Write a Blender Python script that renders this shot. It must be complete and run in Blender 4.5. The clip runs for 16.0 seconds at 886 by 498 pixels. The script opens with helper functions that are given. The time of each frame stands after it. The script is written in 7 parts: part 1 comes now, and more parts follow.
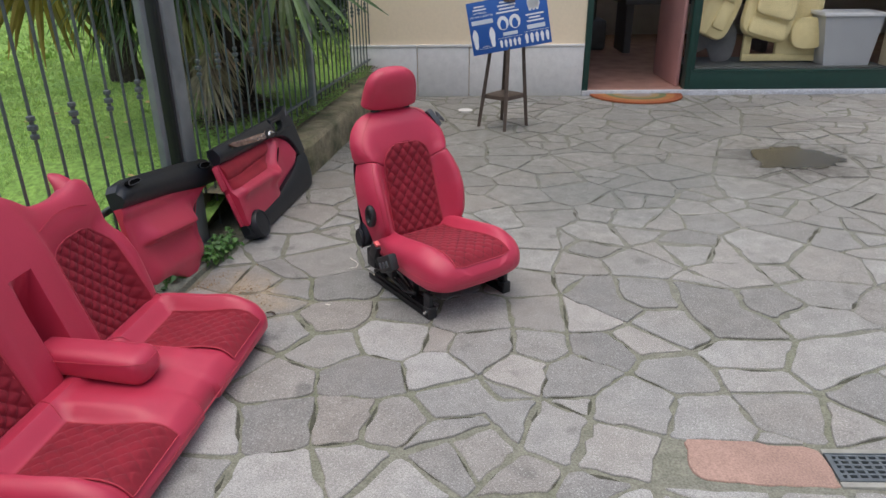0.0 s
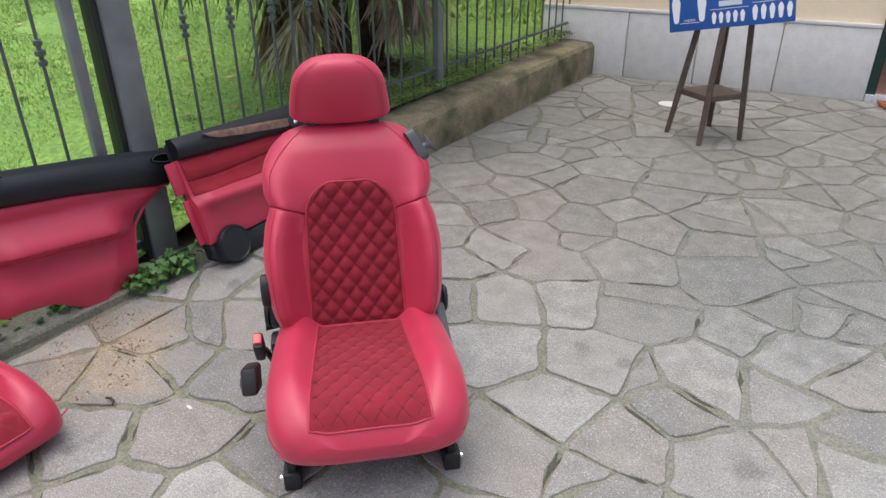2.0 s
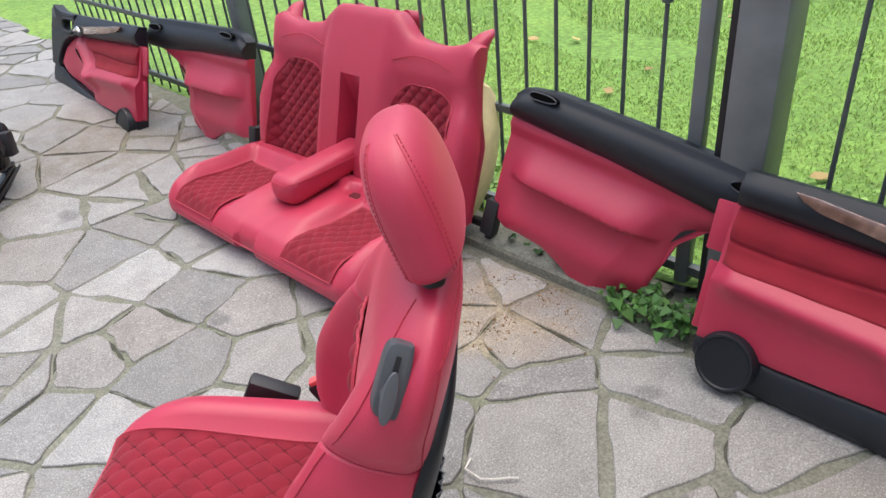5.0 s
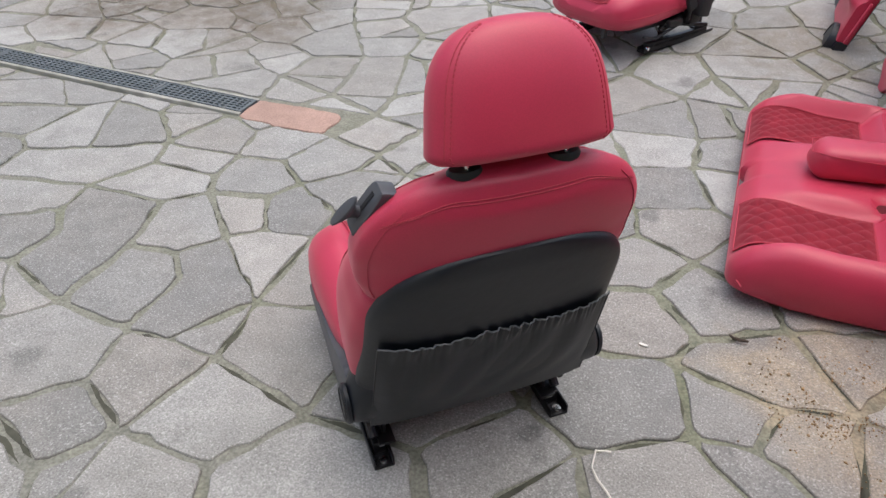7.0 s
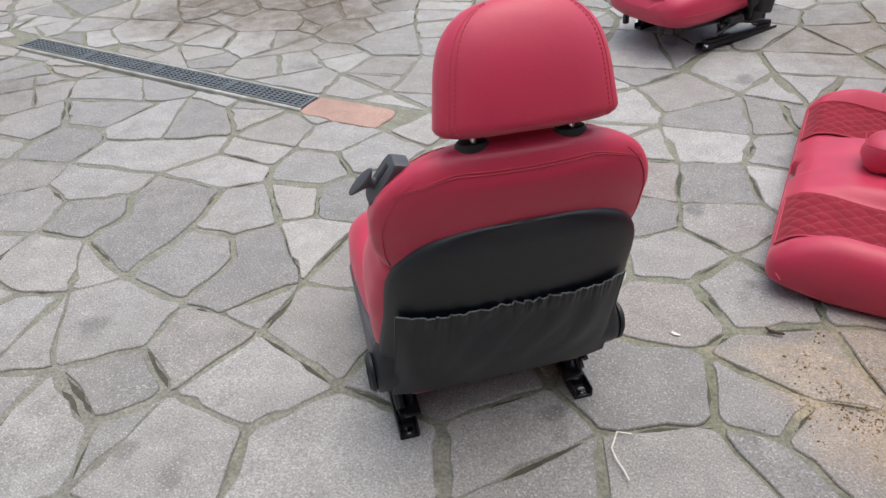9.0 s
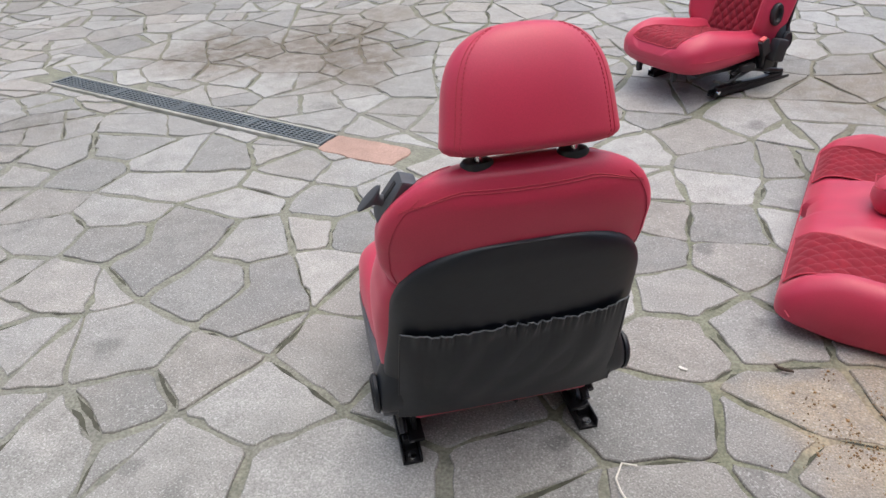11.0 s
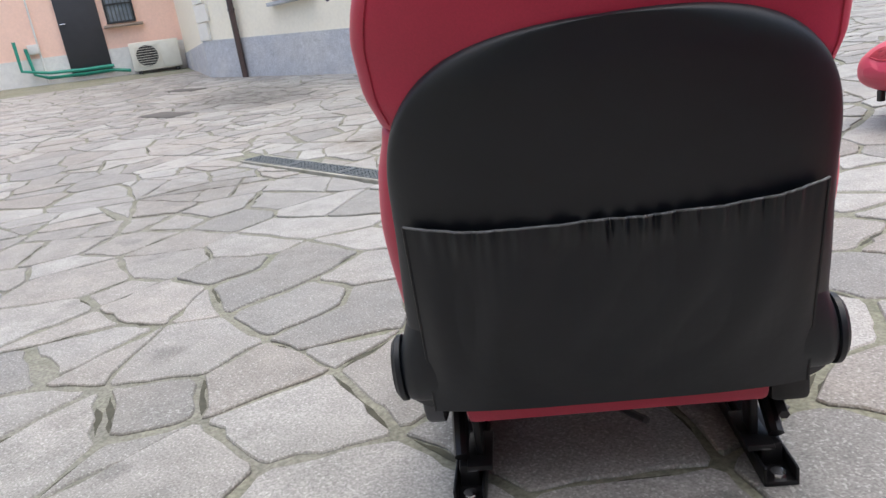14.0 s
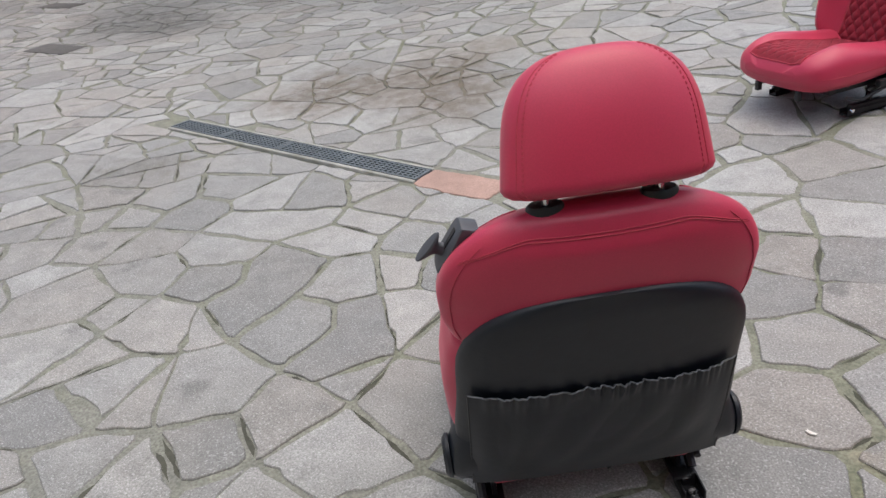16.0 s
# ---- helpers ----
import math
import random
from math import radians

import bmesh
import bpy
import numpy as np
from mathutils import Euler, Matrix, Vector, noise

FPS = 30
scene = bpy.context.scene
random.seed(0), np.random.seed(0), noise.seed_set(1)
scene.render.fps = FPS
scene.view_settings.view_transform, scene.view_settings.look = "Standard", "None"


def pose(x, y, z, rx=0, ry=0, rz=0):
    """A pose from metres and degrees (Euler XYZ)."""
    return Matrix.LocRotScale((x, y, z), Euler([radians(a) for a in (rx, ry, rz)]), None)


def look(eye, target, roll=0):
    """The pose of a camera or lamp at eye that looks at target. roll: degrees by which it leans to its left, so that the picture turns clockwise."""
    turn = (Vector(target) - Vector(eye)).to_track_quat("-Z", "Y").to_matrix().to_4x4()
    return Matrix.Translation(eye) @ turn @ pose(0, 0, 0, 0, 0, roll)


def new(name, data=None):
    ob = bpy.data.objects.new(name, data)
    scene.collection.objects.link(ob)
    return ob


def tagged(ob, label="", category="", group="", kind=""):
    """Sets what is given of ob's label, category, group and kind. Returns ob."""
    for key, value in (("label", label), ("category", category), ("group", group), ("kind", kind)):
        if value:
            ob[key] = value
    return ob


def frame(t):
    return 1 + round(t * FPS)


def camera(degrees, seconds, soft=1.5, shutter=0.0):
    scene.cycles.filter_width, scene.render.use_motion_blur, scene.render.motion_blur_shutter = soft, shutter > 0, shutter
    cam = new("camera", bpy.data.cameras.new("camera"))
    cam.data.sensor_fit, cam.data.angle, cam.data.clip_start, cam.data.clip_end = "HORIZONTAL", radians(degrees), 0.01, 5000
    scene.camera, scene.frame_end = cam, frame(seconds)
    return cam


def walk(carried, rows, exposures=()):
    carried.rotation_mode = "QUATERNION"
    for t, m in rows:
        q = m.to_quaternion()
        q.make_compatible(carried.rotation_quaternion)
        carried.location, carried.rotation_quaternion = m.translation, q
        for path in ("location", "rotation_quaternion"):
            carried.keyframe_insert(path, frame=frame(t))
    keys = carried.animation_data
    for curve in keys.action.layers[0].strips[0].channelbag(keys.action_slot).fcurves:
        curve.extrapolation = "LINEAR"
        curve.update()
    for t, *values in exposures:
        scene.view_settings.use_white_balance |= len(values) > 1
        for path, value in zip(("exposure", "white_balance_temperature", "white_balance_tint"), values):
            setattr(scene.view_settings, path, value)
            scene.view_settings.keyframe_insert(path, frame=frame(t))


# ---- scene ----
cam = camera(64.8, 16.0)
PATH = [
    (0, (-0.23, -0.281, 1.654), (-0.389, 1.538, 0.838), -0.3),
    (0.5, (-0.013, 0.167, 1.65), (-0.293, 1.982, 0.859), 1.3),
    (1, (0.228, 0.628, 1.597), (-0.265, 2.39, 0.79), -1.2),
    (1.5, (0.448, 1.09, 1.577), (-0.359, 2.711, 0.728), -0.9),
    (2, (0.563, 1.581, 1.525), (-0.34, 3.101, 0.59), -0.3),
    (2.5, (0.707, 2.137, 1.518), (-0.532, 3.417, 0.609), 2.2),
    (3, (0.656, 2.603, 1.501), (-0.817, 3.575, 0.558), 0.4),
    (3.5, (0.496, 3.05, 1.49), (-1.11, 3.64, 0.454), -2.4),
    (4, (0.287, 3.492, 1.429), (-1.405, 3.338, 0.375), -1.2),
    (4.2, (0.208, 3.598, 1.433), (-1.434, 3.197, 0.364), -3.9),
    (6.3, (-0.758, 4.231, 1.43), (-0.848, 2.58, 0.304), 0.1),
    (6.5, (-0.851, 4.218, 1.415), (-0.772, 2.574, 0.279), -0.8),
    (7, (-1.054, 4.233, 1.376), (-0.469, 2.712, 0.217), -1.0),
    (7.5, (-1.118, 4.255, 1.345), (-0.405, 2.796, 0.178), -1.6),
    (8, (-1.168, 4.26, 1.346), (-0.442, 2.83, 0.15), -2.7),
    (8.5, (-1.182, 4.266, 1.361), (-0.428, 2.824, 0.198), -3.5),
    (11, (-1.225, 4.315, 1.328), (-0.38, 2.816, 0.309), -3.1),
    (11.5, (-1.279, 4.306, 1.283), (-0.32, 2.784, 0.409), -5.3),
    (12, (-1.26, 4.203, 1.256), (-0.295, 2.712, 0.336), -6.7),
    (12.5, (-1.237, 3.923, 0.94), (-0.191, 2.394, 0.186), -6.8),
    (13, (-1.237, 3.868, 0.711), (0.054, 2.473, 0.089), -7.5),
    (13.5, (-1.226, 3.89, 0.699), (0.159, 2.576, 0.104), -8.2),
    (14, (-1.229, 3.916, 0.692), (0.186, 2.623, 0.12), -8.6),
    (14.5, (-1.26, 3.92, 0.711), (0.127, 2.592, 0.15), -7.7),
    (15, (-1.285, 3.97, 0.822), (0.061, 2.651, 0.154), -8.9),
    (15.5, (-1.258, 4.059, 1.09), (0.099, 2.871, 0.226), -8.6),
    (16, (-1.227, 4.157, 1.29), (-0.088, 2.793, 0.37), -8.5),
]
walk(cam, [(t, look(eye, target, roll)) for t, eye, target, roll in PATH],
     exposures=[(0, 0.36), (1, 0.61), (2, 0.71), (3, 0.79), (3.5, 0.77), (4.2, 1), (6.5, 0.52), (7.2, 0.65), (8.5, 0.67), (11, 0.75), (12, 0.73), (12.7, 1.05), (13, 1.33), (13.5, 1.03), (14, 0.91), (14.5, 0.97), (15, 1.05), (15.4, 0.81), (16, 0.55)])

# ---- world and light ----
world = bpy.data.worlds.new("overcast_sky")
scene.world = world
world.use_nodes = True
wn, wl = world.node_tree.nodes, world.node_tree.links
sky = wn.new("ShaderNodeTexSky")
sky.sky_type, sky.sun_disc = "NISHITA", False
sky.sun_elevation, sky.sun_rotation = radians(79), radians(242)
sky.dust_density, sky.air_density = 4.0, 1.0
wl.new(sky.outputs[0], wn["Background"].inputs[0])
wn["Background"].inputs[1].default_value = 0.14
sun = new("sun", bpy.data.lights.new("sun", "SUN"))
sun.data.energy, sun.data.angle, sun.data.color = 1.3, radians(100), (1.0, 0.98, 0.95)
sun.matrix_world = look((-1.5, -0.8, 9), (0, 0, 0))


def sstep(a, b, x):
    t = min(1, max(0, (x - a) / (b - a)))
    return t * t * (3 - 2 * t)


def rise(x, y):
    """The court rises gently away from the fence and away from the drain."""
    u, w = (x - 1.05) / 0.35, (1.2 - y) / 0.3
    along = 0.065 * 0.35 * (math.log1p(math.exp(u)) if u < 30 else u)
    across = 0.08 * 0.3 * (math.log1p(math.exp(w)) if w < 30 else w) * (1 - sstep(0.5, 5.0, x))
    return along * (1 - sstep(5.4, 7.3, y)) + 0.3 * math.tanh(across / 0.3)


# tone patches: x, y, reach, tone, strength; the wide ones first, which darken whole areas, then damp and dirty spots
TONE_PATCHES = [(-0.9, 5.9, 2.3, (0.155, 0.152, 0.128), 0.68), (1.5, 6.0, 2.4, (0.15, 0.15, 0.135), 0.75), (0.5, 4.9, 1.7, (0.155, 0.156, 0.142), 0.52), (2.1, 4.6, 1.2, (0.17, 0.17, 0.155), 0.55), (1.7, 3.2, 1.5, (0.19, 0.19, 0.178), 0.5), (1.0, 1.0, 1.0, (0.2, 0.2, 0.188), 0.4),
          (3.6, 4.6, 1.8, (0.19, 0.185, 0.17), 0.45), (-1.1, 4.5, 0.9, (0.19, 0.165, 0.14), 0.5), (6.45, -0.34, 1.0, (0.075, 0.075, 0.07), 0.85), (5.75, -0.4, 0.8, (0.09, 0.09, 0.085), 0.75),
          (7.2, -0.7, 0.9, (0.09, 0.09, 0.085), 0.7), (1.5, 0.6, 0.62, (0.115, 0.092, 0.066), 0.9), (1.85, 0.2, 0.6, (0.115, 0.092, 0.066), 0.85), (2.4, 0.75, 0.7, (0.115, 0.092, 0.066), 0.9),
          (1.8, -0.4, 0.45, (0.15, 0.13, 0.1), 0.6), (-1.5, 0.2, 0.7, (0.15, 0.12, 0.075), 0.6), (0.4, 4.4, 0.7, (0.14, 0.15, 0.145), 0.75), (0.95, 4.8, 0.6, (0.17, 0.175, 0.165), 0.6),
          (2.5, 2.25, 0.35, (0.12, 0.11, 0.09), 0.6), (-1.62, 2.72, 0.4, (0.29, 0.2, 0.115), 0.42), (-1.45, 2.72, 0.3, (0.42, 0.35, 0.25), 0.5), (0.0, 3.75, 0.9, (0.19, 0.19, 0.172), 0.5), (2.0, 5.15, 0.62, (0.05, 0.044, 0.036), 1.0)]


# ---- materials ----
def material(name, base, rough=0.6, metal=0.0, spread=0.0, grain=40.0, depth=0.0, blotch=0.0, blotch_scale=3.0, tint=None,
             per_object=0.0, sheen=0.0, coat=0.0, speck=0.0, speck_scale=300.0, spec=0.5, tone_patches=(), spots=0.0, sparkle=0.0):
    """A surface: fine grain (spread, depth of its relief), large blotches toward tint, change from piece to piece."""
    m = bpy.data.materials.new(name)
    m.use_nodes = True
    n, l = m.node_tree.nodes, m.node_tree.links
    b = n["Principled BSDF"]
    b.inputs["Roughness"].default_value, b.inputs["Metallic"].default_value = rough, metal
    b.inputs["Specular IOR Level"].default_value = spec
    b.inputs["Sheen Weight"].default_value, b.inputs["Sheen Roughness"].default_value = sheen, 0.4
    b.inputs["Sheen Tint"].default_value = (*[min(1, c * 1.5 + 0.2) for c in base], 1)
    b.inputs["Coat Weight"].default_value, b.inputs["Coat Roughness"].default_value = coat, 0.2
    co = n.new("ShaderNodeTexCoord").outputs["Object"]
    col = n.new("ShaderNodeRGB").outputs[0]
    col.default_value = (*base, 1)

    def noise_tex(scale, detail=3.0, stretch=None):
        t = n.new("ShaderNodeTexNoise")
        t.inputs["Scale"].default_value, t.inputs["Detail"].default_value = scale, detail
        l.new(co, t.inputs["Vector"])
        return t.outputs["Fac"]

    def ramp(fac, lo, hi, to_lo=0.0, to_hi=1.0):
        r = n.new("ShaderNodeMapRange")
        r.inputs[1].default_value, r.inputs[2].default_value, r.inputs[3].default_value, r.inputs[4].default_value = lo, hi, to_lo, to_hi
        l.new(fac, r.inputs[0])
        return r.outputs[0]

    def mix(fac, a, bb, mode="MIX"):
        x = n.new("ShaderNodeMix")
        x.data_type, x.blend_type = "RGBA", mode
        l.new(fac, x.inputs["Factor"]) if not isinstance(fac, float) else setattr(x.inputs["Factor"], "default_value", fac)
        for s, v in ((x.inputs["A"], a), (x.inputs["B"], bb)):
            if isinstance(v, tuple):
                s.default_value = (*v, 1)
            else:
                l.new(v, s)
        return x.outputs["Result"]

    def scaled(color, fac):
        x = n.new("ShaderNodeVectorMath")
        x.operation = "SCALE"
        l.new(color, x.inputs[0]), l.new(fac, x.inputs["Scale"])
        return x.outputs[0]

    if per_object:
        info = n.new("ShaderNodeObjectInfo").outputs["Random"]
        isl = n.new("ShaderNodeNewGeometry").outputs["Random Per Island"]
        add = n.new("ShaderNodeMath")
        add.operation = "ADD"
        l.new(info, add.inputs[0]), l.new(isl, add.inputs[1])
        fr = n.new("ShaderNodeMath")
        fr.operation = "FRACT"
        l.new(add.outputs[0], fr.inputs[0])
        col = scaled(col, ramp(fr.outputs[0], 0, 1, 1 - per_object, 1 + per_object))
        if tint:
            f2 = n.new("ShaderNodeMath")
            f2.operation = "MULTIPLY"
            l.new(fr.outputs[0], f2.inputs[0])
            f2.inputs[1].default_value = 7.31
            f3 = n.new("ShaderNodeMath")
            f3.operation = "FRACT"
            l.new(f2.outputs[0], f3.inputs[0])
            col = mix(ramp(f3.outputs[0], 0.55, 1.0, 0, 0.4), col, tint)
    if blotch:
        col = mix(ramp(noise_tex(blotch_scale, 5), 0.45, 0.7, 0, blotch), col, tint or tuple(c * 0.5 for c in base))
    if spots:
        col = mix(ramp(noise_tex(4.3, 2), 0.66, 0.72, 0, spots), col, tuple(c * 0.42 for c in base))
    if tone_patches:
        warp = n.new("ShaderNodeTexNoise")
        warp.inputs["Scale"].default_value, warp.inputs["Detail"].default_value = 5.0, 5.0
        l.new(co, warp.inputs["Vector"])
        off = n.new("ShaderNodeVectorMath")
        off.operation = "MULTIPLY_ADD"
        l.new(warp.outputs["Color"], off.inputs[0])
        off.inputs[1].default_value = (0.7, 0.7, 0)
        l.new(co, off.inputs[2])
        for sx, sy, rad, tone, much in tone_patches:
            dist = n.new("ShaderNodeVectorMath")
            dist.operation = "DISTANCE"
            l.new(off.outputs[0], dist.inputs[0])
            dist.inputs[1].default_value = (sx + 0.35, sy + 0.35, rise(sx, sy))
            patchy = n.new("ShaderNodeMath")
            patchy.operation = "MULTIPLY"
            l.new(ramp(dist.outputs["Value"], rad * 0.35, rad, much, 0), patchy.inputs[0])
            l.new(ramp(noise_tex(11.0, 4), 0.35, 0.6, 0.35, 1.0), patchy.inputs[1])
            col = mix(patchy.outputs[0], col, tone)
    if spread:
        col = scaled(col, ramp(noise_tex(grain, 4), 0.25, 0.75, 1 - spread, 1 + spread))
    if speck:
        col = scaled(col, ramp(noise_tex(speck_scale, 1), 0.3, 0.7, 1 - speck, 1 + speck))
    if sparkle:
        col = mix(ramp(noise_tex(170, 0), 0.66, 0.72, 0, sparkle), col, (0.72, 0.72, 0.70))
        col = mix(ramp(noise_tex(121, 0), 0.67, 0.73, 0, sparkle), col, (0.09, 0.09, 0.085))
    l.new(col, b.inputs["Base Color"])
    if depth:
        bump = n.new("ShaderNodeBump")
        bump.inputs["Distance"].default_value, bump.inputs["Strength"].default_value = depth, 0.7
        l.new(noise_tex(grain * 1.7, 4), bump.inputs["Height"])
        l.new(bump.outputs[0], b.inputs["Normal"])
    m["rough"] = rough
    return m


RED = material("red_leather", (0.47, 0.032, 0.074), 0.41, sheen=0.42, spread=0.05, grain=9, depth=0.0006, blotch=0.12, blotch_scale=5, tint=(0.42, 0.03, 0.055), speck=0.05, speck_scale=420)
REDSEAM = material("red_thread", (0.42, 0.034, 0.062), 0.7, spread=0.2, grain=300)
QUILT = material("wine_suede", (0.23, 0.011, 0.025), 0.95, spread=0.14, grain=14, depth=0.0008, sheen=0.35, speck=0.1, speck_scale=500)
DARKCLOTH = material("dark_red_suede", (0.27, 0.012, 0.025), 0.95, spread=0.14, grain=12, sheen=0.3)
BLACK = material("black_plastic", (0.016, 0.017, 0.019), 0.5, spread=0.12, grain=60, depth=0.0006)
CHARCOAL = material("charcoal_vinyl", (0.0072, 0.0099, 0.0145), 0.46, spread=0.12, grain=25, depth=0.0008, blotch=0.3, tint=(0.0105, 0.0155, 0.02))
# near-black colour for the shade inside slots that are not cut open
SLOTSHADE = material("slot_shade_black", (0.003, 0.003, 0.003), 0.95, spec=0.1, spread=0.2, grain=60)
GREYPL = material("grey_plastic", (0.07, 0.075, 0.085), 0.45, spread=0.08, grain=40)
# lighter than the vinyl: the hem's sheen is put into its colour
HEMSHEEN = material("hem_sheen_grey", (0.13, 0.137, 0.145), 0.5, spread=0.3, grain=40)
# darkened wine colour that paints shade into quilt grooves and the belt opening
WINESHADE = material("wine_recess_shade", (0.11, 0.006, 0.012), 0.9, spread=0.2, grain=300)
STEEL = material("black_oiled_steel", (0.02, 0.02, 0.022), 0.32, metal=0.6, spread=0.3, grain=30)
CHROME = material("chrome", (0.8, 0.8, 0.8), 0.15, metal=1.0, spread=0.03, grain=50)
SALMON = material("red_button", (0.75, 0.12, 0.12), 0.4, spread=0.05, grain=50)
FOAM = material("yellow_foam", (0.86, 0.74, 0.4), 0.95, spread=0.1, grain=20, depth=0.003, blotch=0.3, tint=(0.78, 0.62, 0.3))
WALNUT = material("burr_walnut", (0.2, 0.115, 0.085), 0.2, spread=0.35, grain=28, blotch=0.6, blotch_scale=14, tint=(0.28, 0.17, 0.12), coat=1.0)
STONE = material("paving_stone", (0.265, 0.264, 0.252), 0.58, spread=0.15, grain=10, depth=0.008, blotch=0.35, blotch_scale=1.6, tint=(0.265, 0.232, 0.197), per_object=0.29, speck=0.27, speck_scale=210, tone_patches=TONE_PATCHES, spots=0.6, sparkle=0.24)
PINKSTONE = material("pink_porphyry", (0.36, 0.235, 0.19), 0.7, spread=0.14, grain=9, depth=0.004, blotch=0.3, speck=0.18, speck_scale=140)
DIRT = material("joint_dirt", (0.062, 0.062, 0.046), 0.95, spread=0.3, grain=30, blotch=0.6, blotch_scale=6.0, tint=(0.075, 0.08, 0.05))
MORTAR = material("cement_joint", (0.192, 0.194, 0.152), 0.85, spread=0.22, grain=18, depth=0.006, blotch=0.75, blotch_scale=1.3, tint=(0.145, 0.158, 0.095), speck=0.25, speck_scale=120, tone_patches=TONE_PATCHES)
PLASTER = material("cream_plaster", (0.86, 0.72, 0.52), 0.85, spread=0.03, grain=30, depth=0.002, blotch=0.2, blotch_scale=1.0, tint=(0.8, 0.66, 0.46))
PALECREAM = material("pale_cream_plaster", (0.88, 0.83, 0.7), 0.85, spread=0.04, grain=20, depth=0.002, blotch=0.2, tint=(0.82, 0.77, 0.64))
PINKWALL = material("salmon_plaster", (0.85, 0.58, 0.48), 0.85, spread=0.05, grain=20, depth=0.002, blotch=0.25, tint=(0.78, 0.52, 0.43))
PLINTH = material("pale_stone_slab", (0.68, 0.67, 0.65), 0.6, spread=0.08, grain=12, depth=0.001, per_object=0.05, speck=0.08, speck_scale=150)
GREYPLINTH = material("grey_blue_render", (0.47, 0.49, 0.53), 0.85, spread=0.1, grain=8, depth=0.004, blotch=0.7, blotch_scale=1.4, tint=(0.58, 0.58, 0.58), speck=0.2, speck_scale=60)
LOWWALL = material("mossy_concrete", (0.225, 0.195, 0.125), 0.9, spread=0.35, grain=9, depth=0.014, blotch=0.9, blotch_scale=4.0, tint=(0.06, 0.072, 0.028), speck=0.2, speck_scale=80)
IRON = material("dark_green_grey_iron", (0.08, 0.098, 0.098), 0.34, spread=0.15, grain=30, depth=0.0006)
GREENPAINT = material("bottle_green_paint", (0.008, 0.045, 0.035), 0.35, spread=0.1, grain=20)
SOIL = material("lawn_soil", (0.165, 0.3, 0.06), 0.95, spread=0.45, grain=28, depth=0.02, blotch=0.6, blotch_scale=0.9, tint=(0.27, 0.43, 0.08))
BLADE = material("grass_blade", (0.325, 0.47, 0.12), 0.6, per_object=0.24, tint=(0.39, 0.48, 0.16), spread=0.3, grain=1.6)
GLASS = bpy.data.materials.new("window_glass")
GLASS.use_nodes = True
gb = GLASS.node_tree.nodes["Principled BSDF"]
gb.inputs["Transmission Weight"].default_value, gb.inputs["Roughness"].default_value, gb.inputs["IOR"].default_value = 1.0, 0.0, 1.1


# ---- mesh helpers: every shape is (vertices, faces) ----
def merge(*shapes):
    vs, fs = [], []
    for v, f in shapes:
        k = len(vs)
        vs += [tuple(p) for p in v]
        fs += [[i + k for i in q] for q in f]
    return vs, fs


def moved(shape, m):
    return [tuple(m @ Vector(p)) for p in shape[0]], shape[1]


def obj(name, shape, mat, parent=None, label="", smooth=40):
    me = bpy.data.meshes.new(name)
    me.from_pydata([tuple(p) for p in shape[0]], [], shape[1])
    me.validate()
    bm = bmesh.new()
    bm.from_mesh(me)
    bmesh.ops.recalc_face_normals(bm, faces=bm.faces)
    bm.to_mesh(me)
    bm.free()
    if smooth:
        me.polygons.foreach_set("use_smooth", [True] * len(me.polygons))
        me.set_sharp_from_angle(angle=radians(smooth))
    me.materials.append(mat)
    ob = new(name, me)
    if parent:
        ob.parent = parent
    if label:
        ob["label"] = label
    return ob


def part(name, shape, mat, parent, label="", smooth=40):
    return obj(name, shape, mat, parent, label, smooth)


def thing(name, m, label, category, group="", kind=""):
    ob = new(name)
    ob.empty_display_size = 0.1
    ob.matrix_world = m
    return tagged(ob, label, category, group, kind)


def frame_of(o, u, v):
    """A matrix whose X runs along u and Y nearly along v."""
    u = Vector(u).normalized()
    v = Vector(v)
    v = (v - u * v.dot(u)).normalized()
    w = u.cross(v)
    return Matrix(((u.x, v.x, w.x, o[0]), (u.y, v.y, w.y, o[1]), (u.z, v.z, w.z, o[2]), (0, 0, 0, 1)))


def box(c, s, bevel=0.0, segments=2, rot=None):
    bm = bmesh.new()
    bmesh.ops.create_cube(bm, size=1)
    for v in bm.verts:
        v.co = Vector((v.co.x * s[0], v.co.y * s[1], v.co.z * s[2]))
    if bevel:
        bmesh.ops.bevel(bm, geom=bm.edges[:], offset=bevel, segments=segments, profile=0.5, affect="EDGES")
    m = Matrix.Translation(c) @ (rot or Matrix())
    bm.verts.ensure_lookup_table()
    bm.verts.index_update()
    out = [tuple(m @ v.co) for v in bm.verts], [[v.index for v in f.verts] for f in bm.faces]
    bm.free()
    return out


def span(a, b, bevel=0.0):
    return box([(p + q) / 2 for p, q in zip(a, b)], [abs(q - p) for p, q in zip(a, b)], bevel)


def loft(rings, cap=(True, True)):
    """Skin closed rings that have equally many points."""
    n = len(rings[0])
    vs = [p for r in rings for p in r]
    fs = [[i * n + j, i * n + (j + 1) % n, (i + 1) * n + (j + 1) % n, (i + 1) * n + j] for i in range(len(rings) - 1) for j in range(n)]
    if cap[0]:
        fs.append(list(range(n))[::-1])
    if cap[1]:
        fs.append([(len(rings) - 1) * n + j for j in range(n)])
    return vs, fs


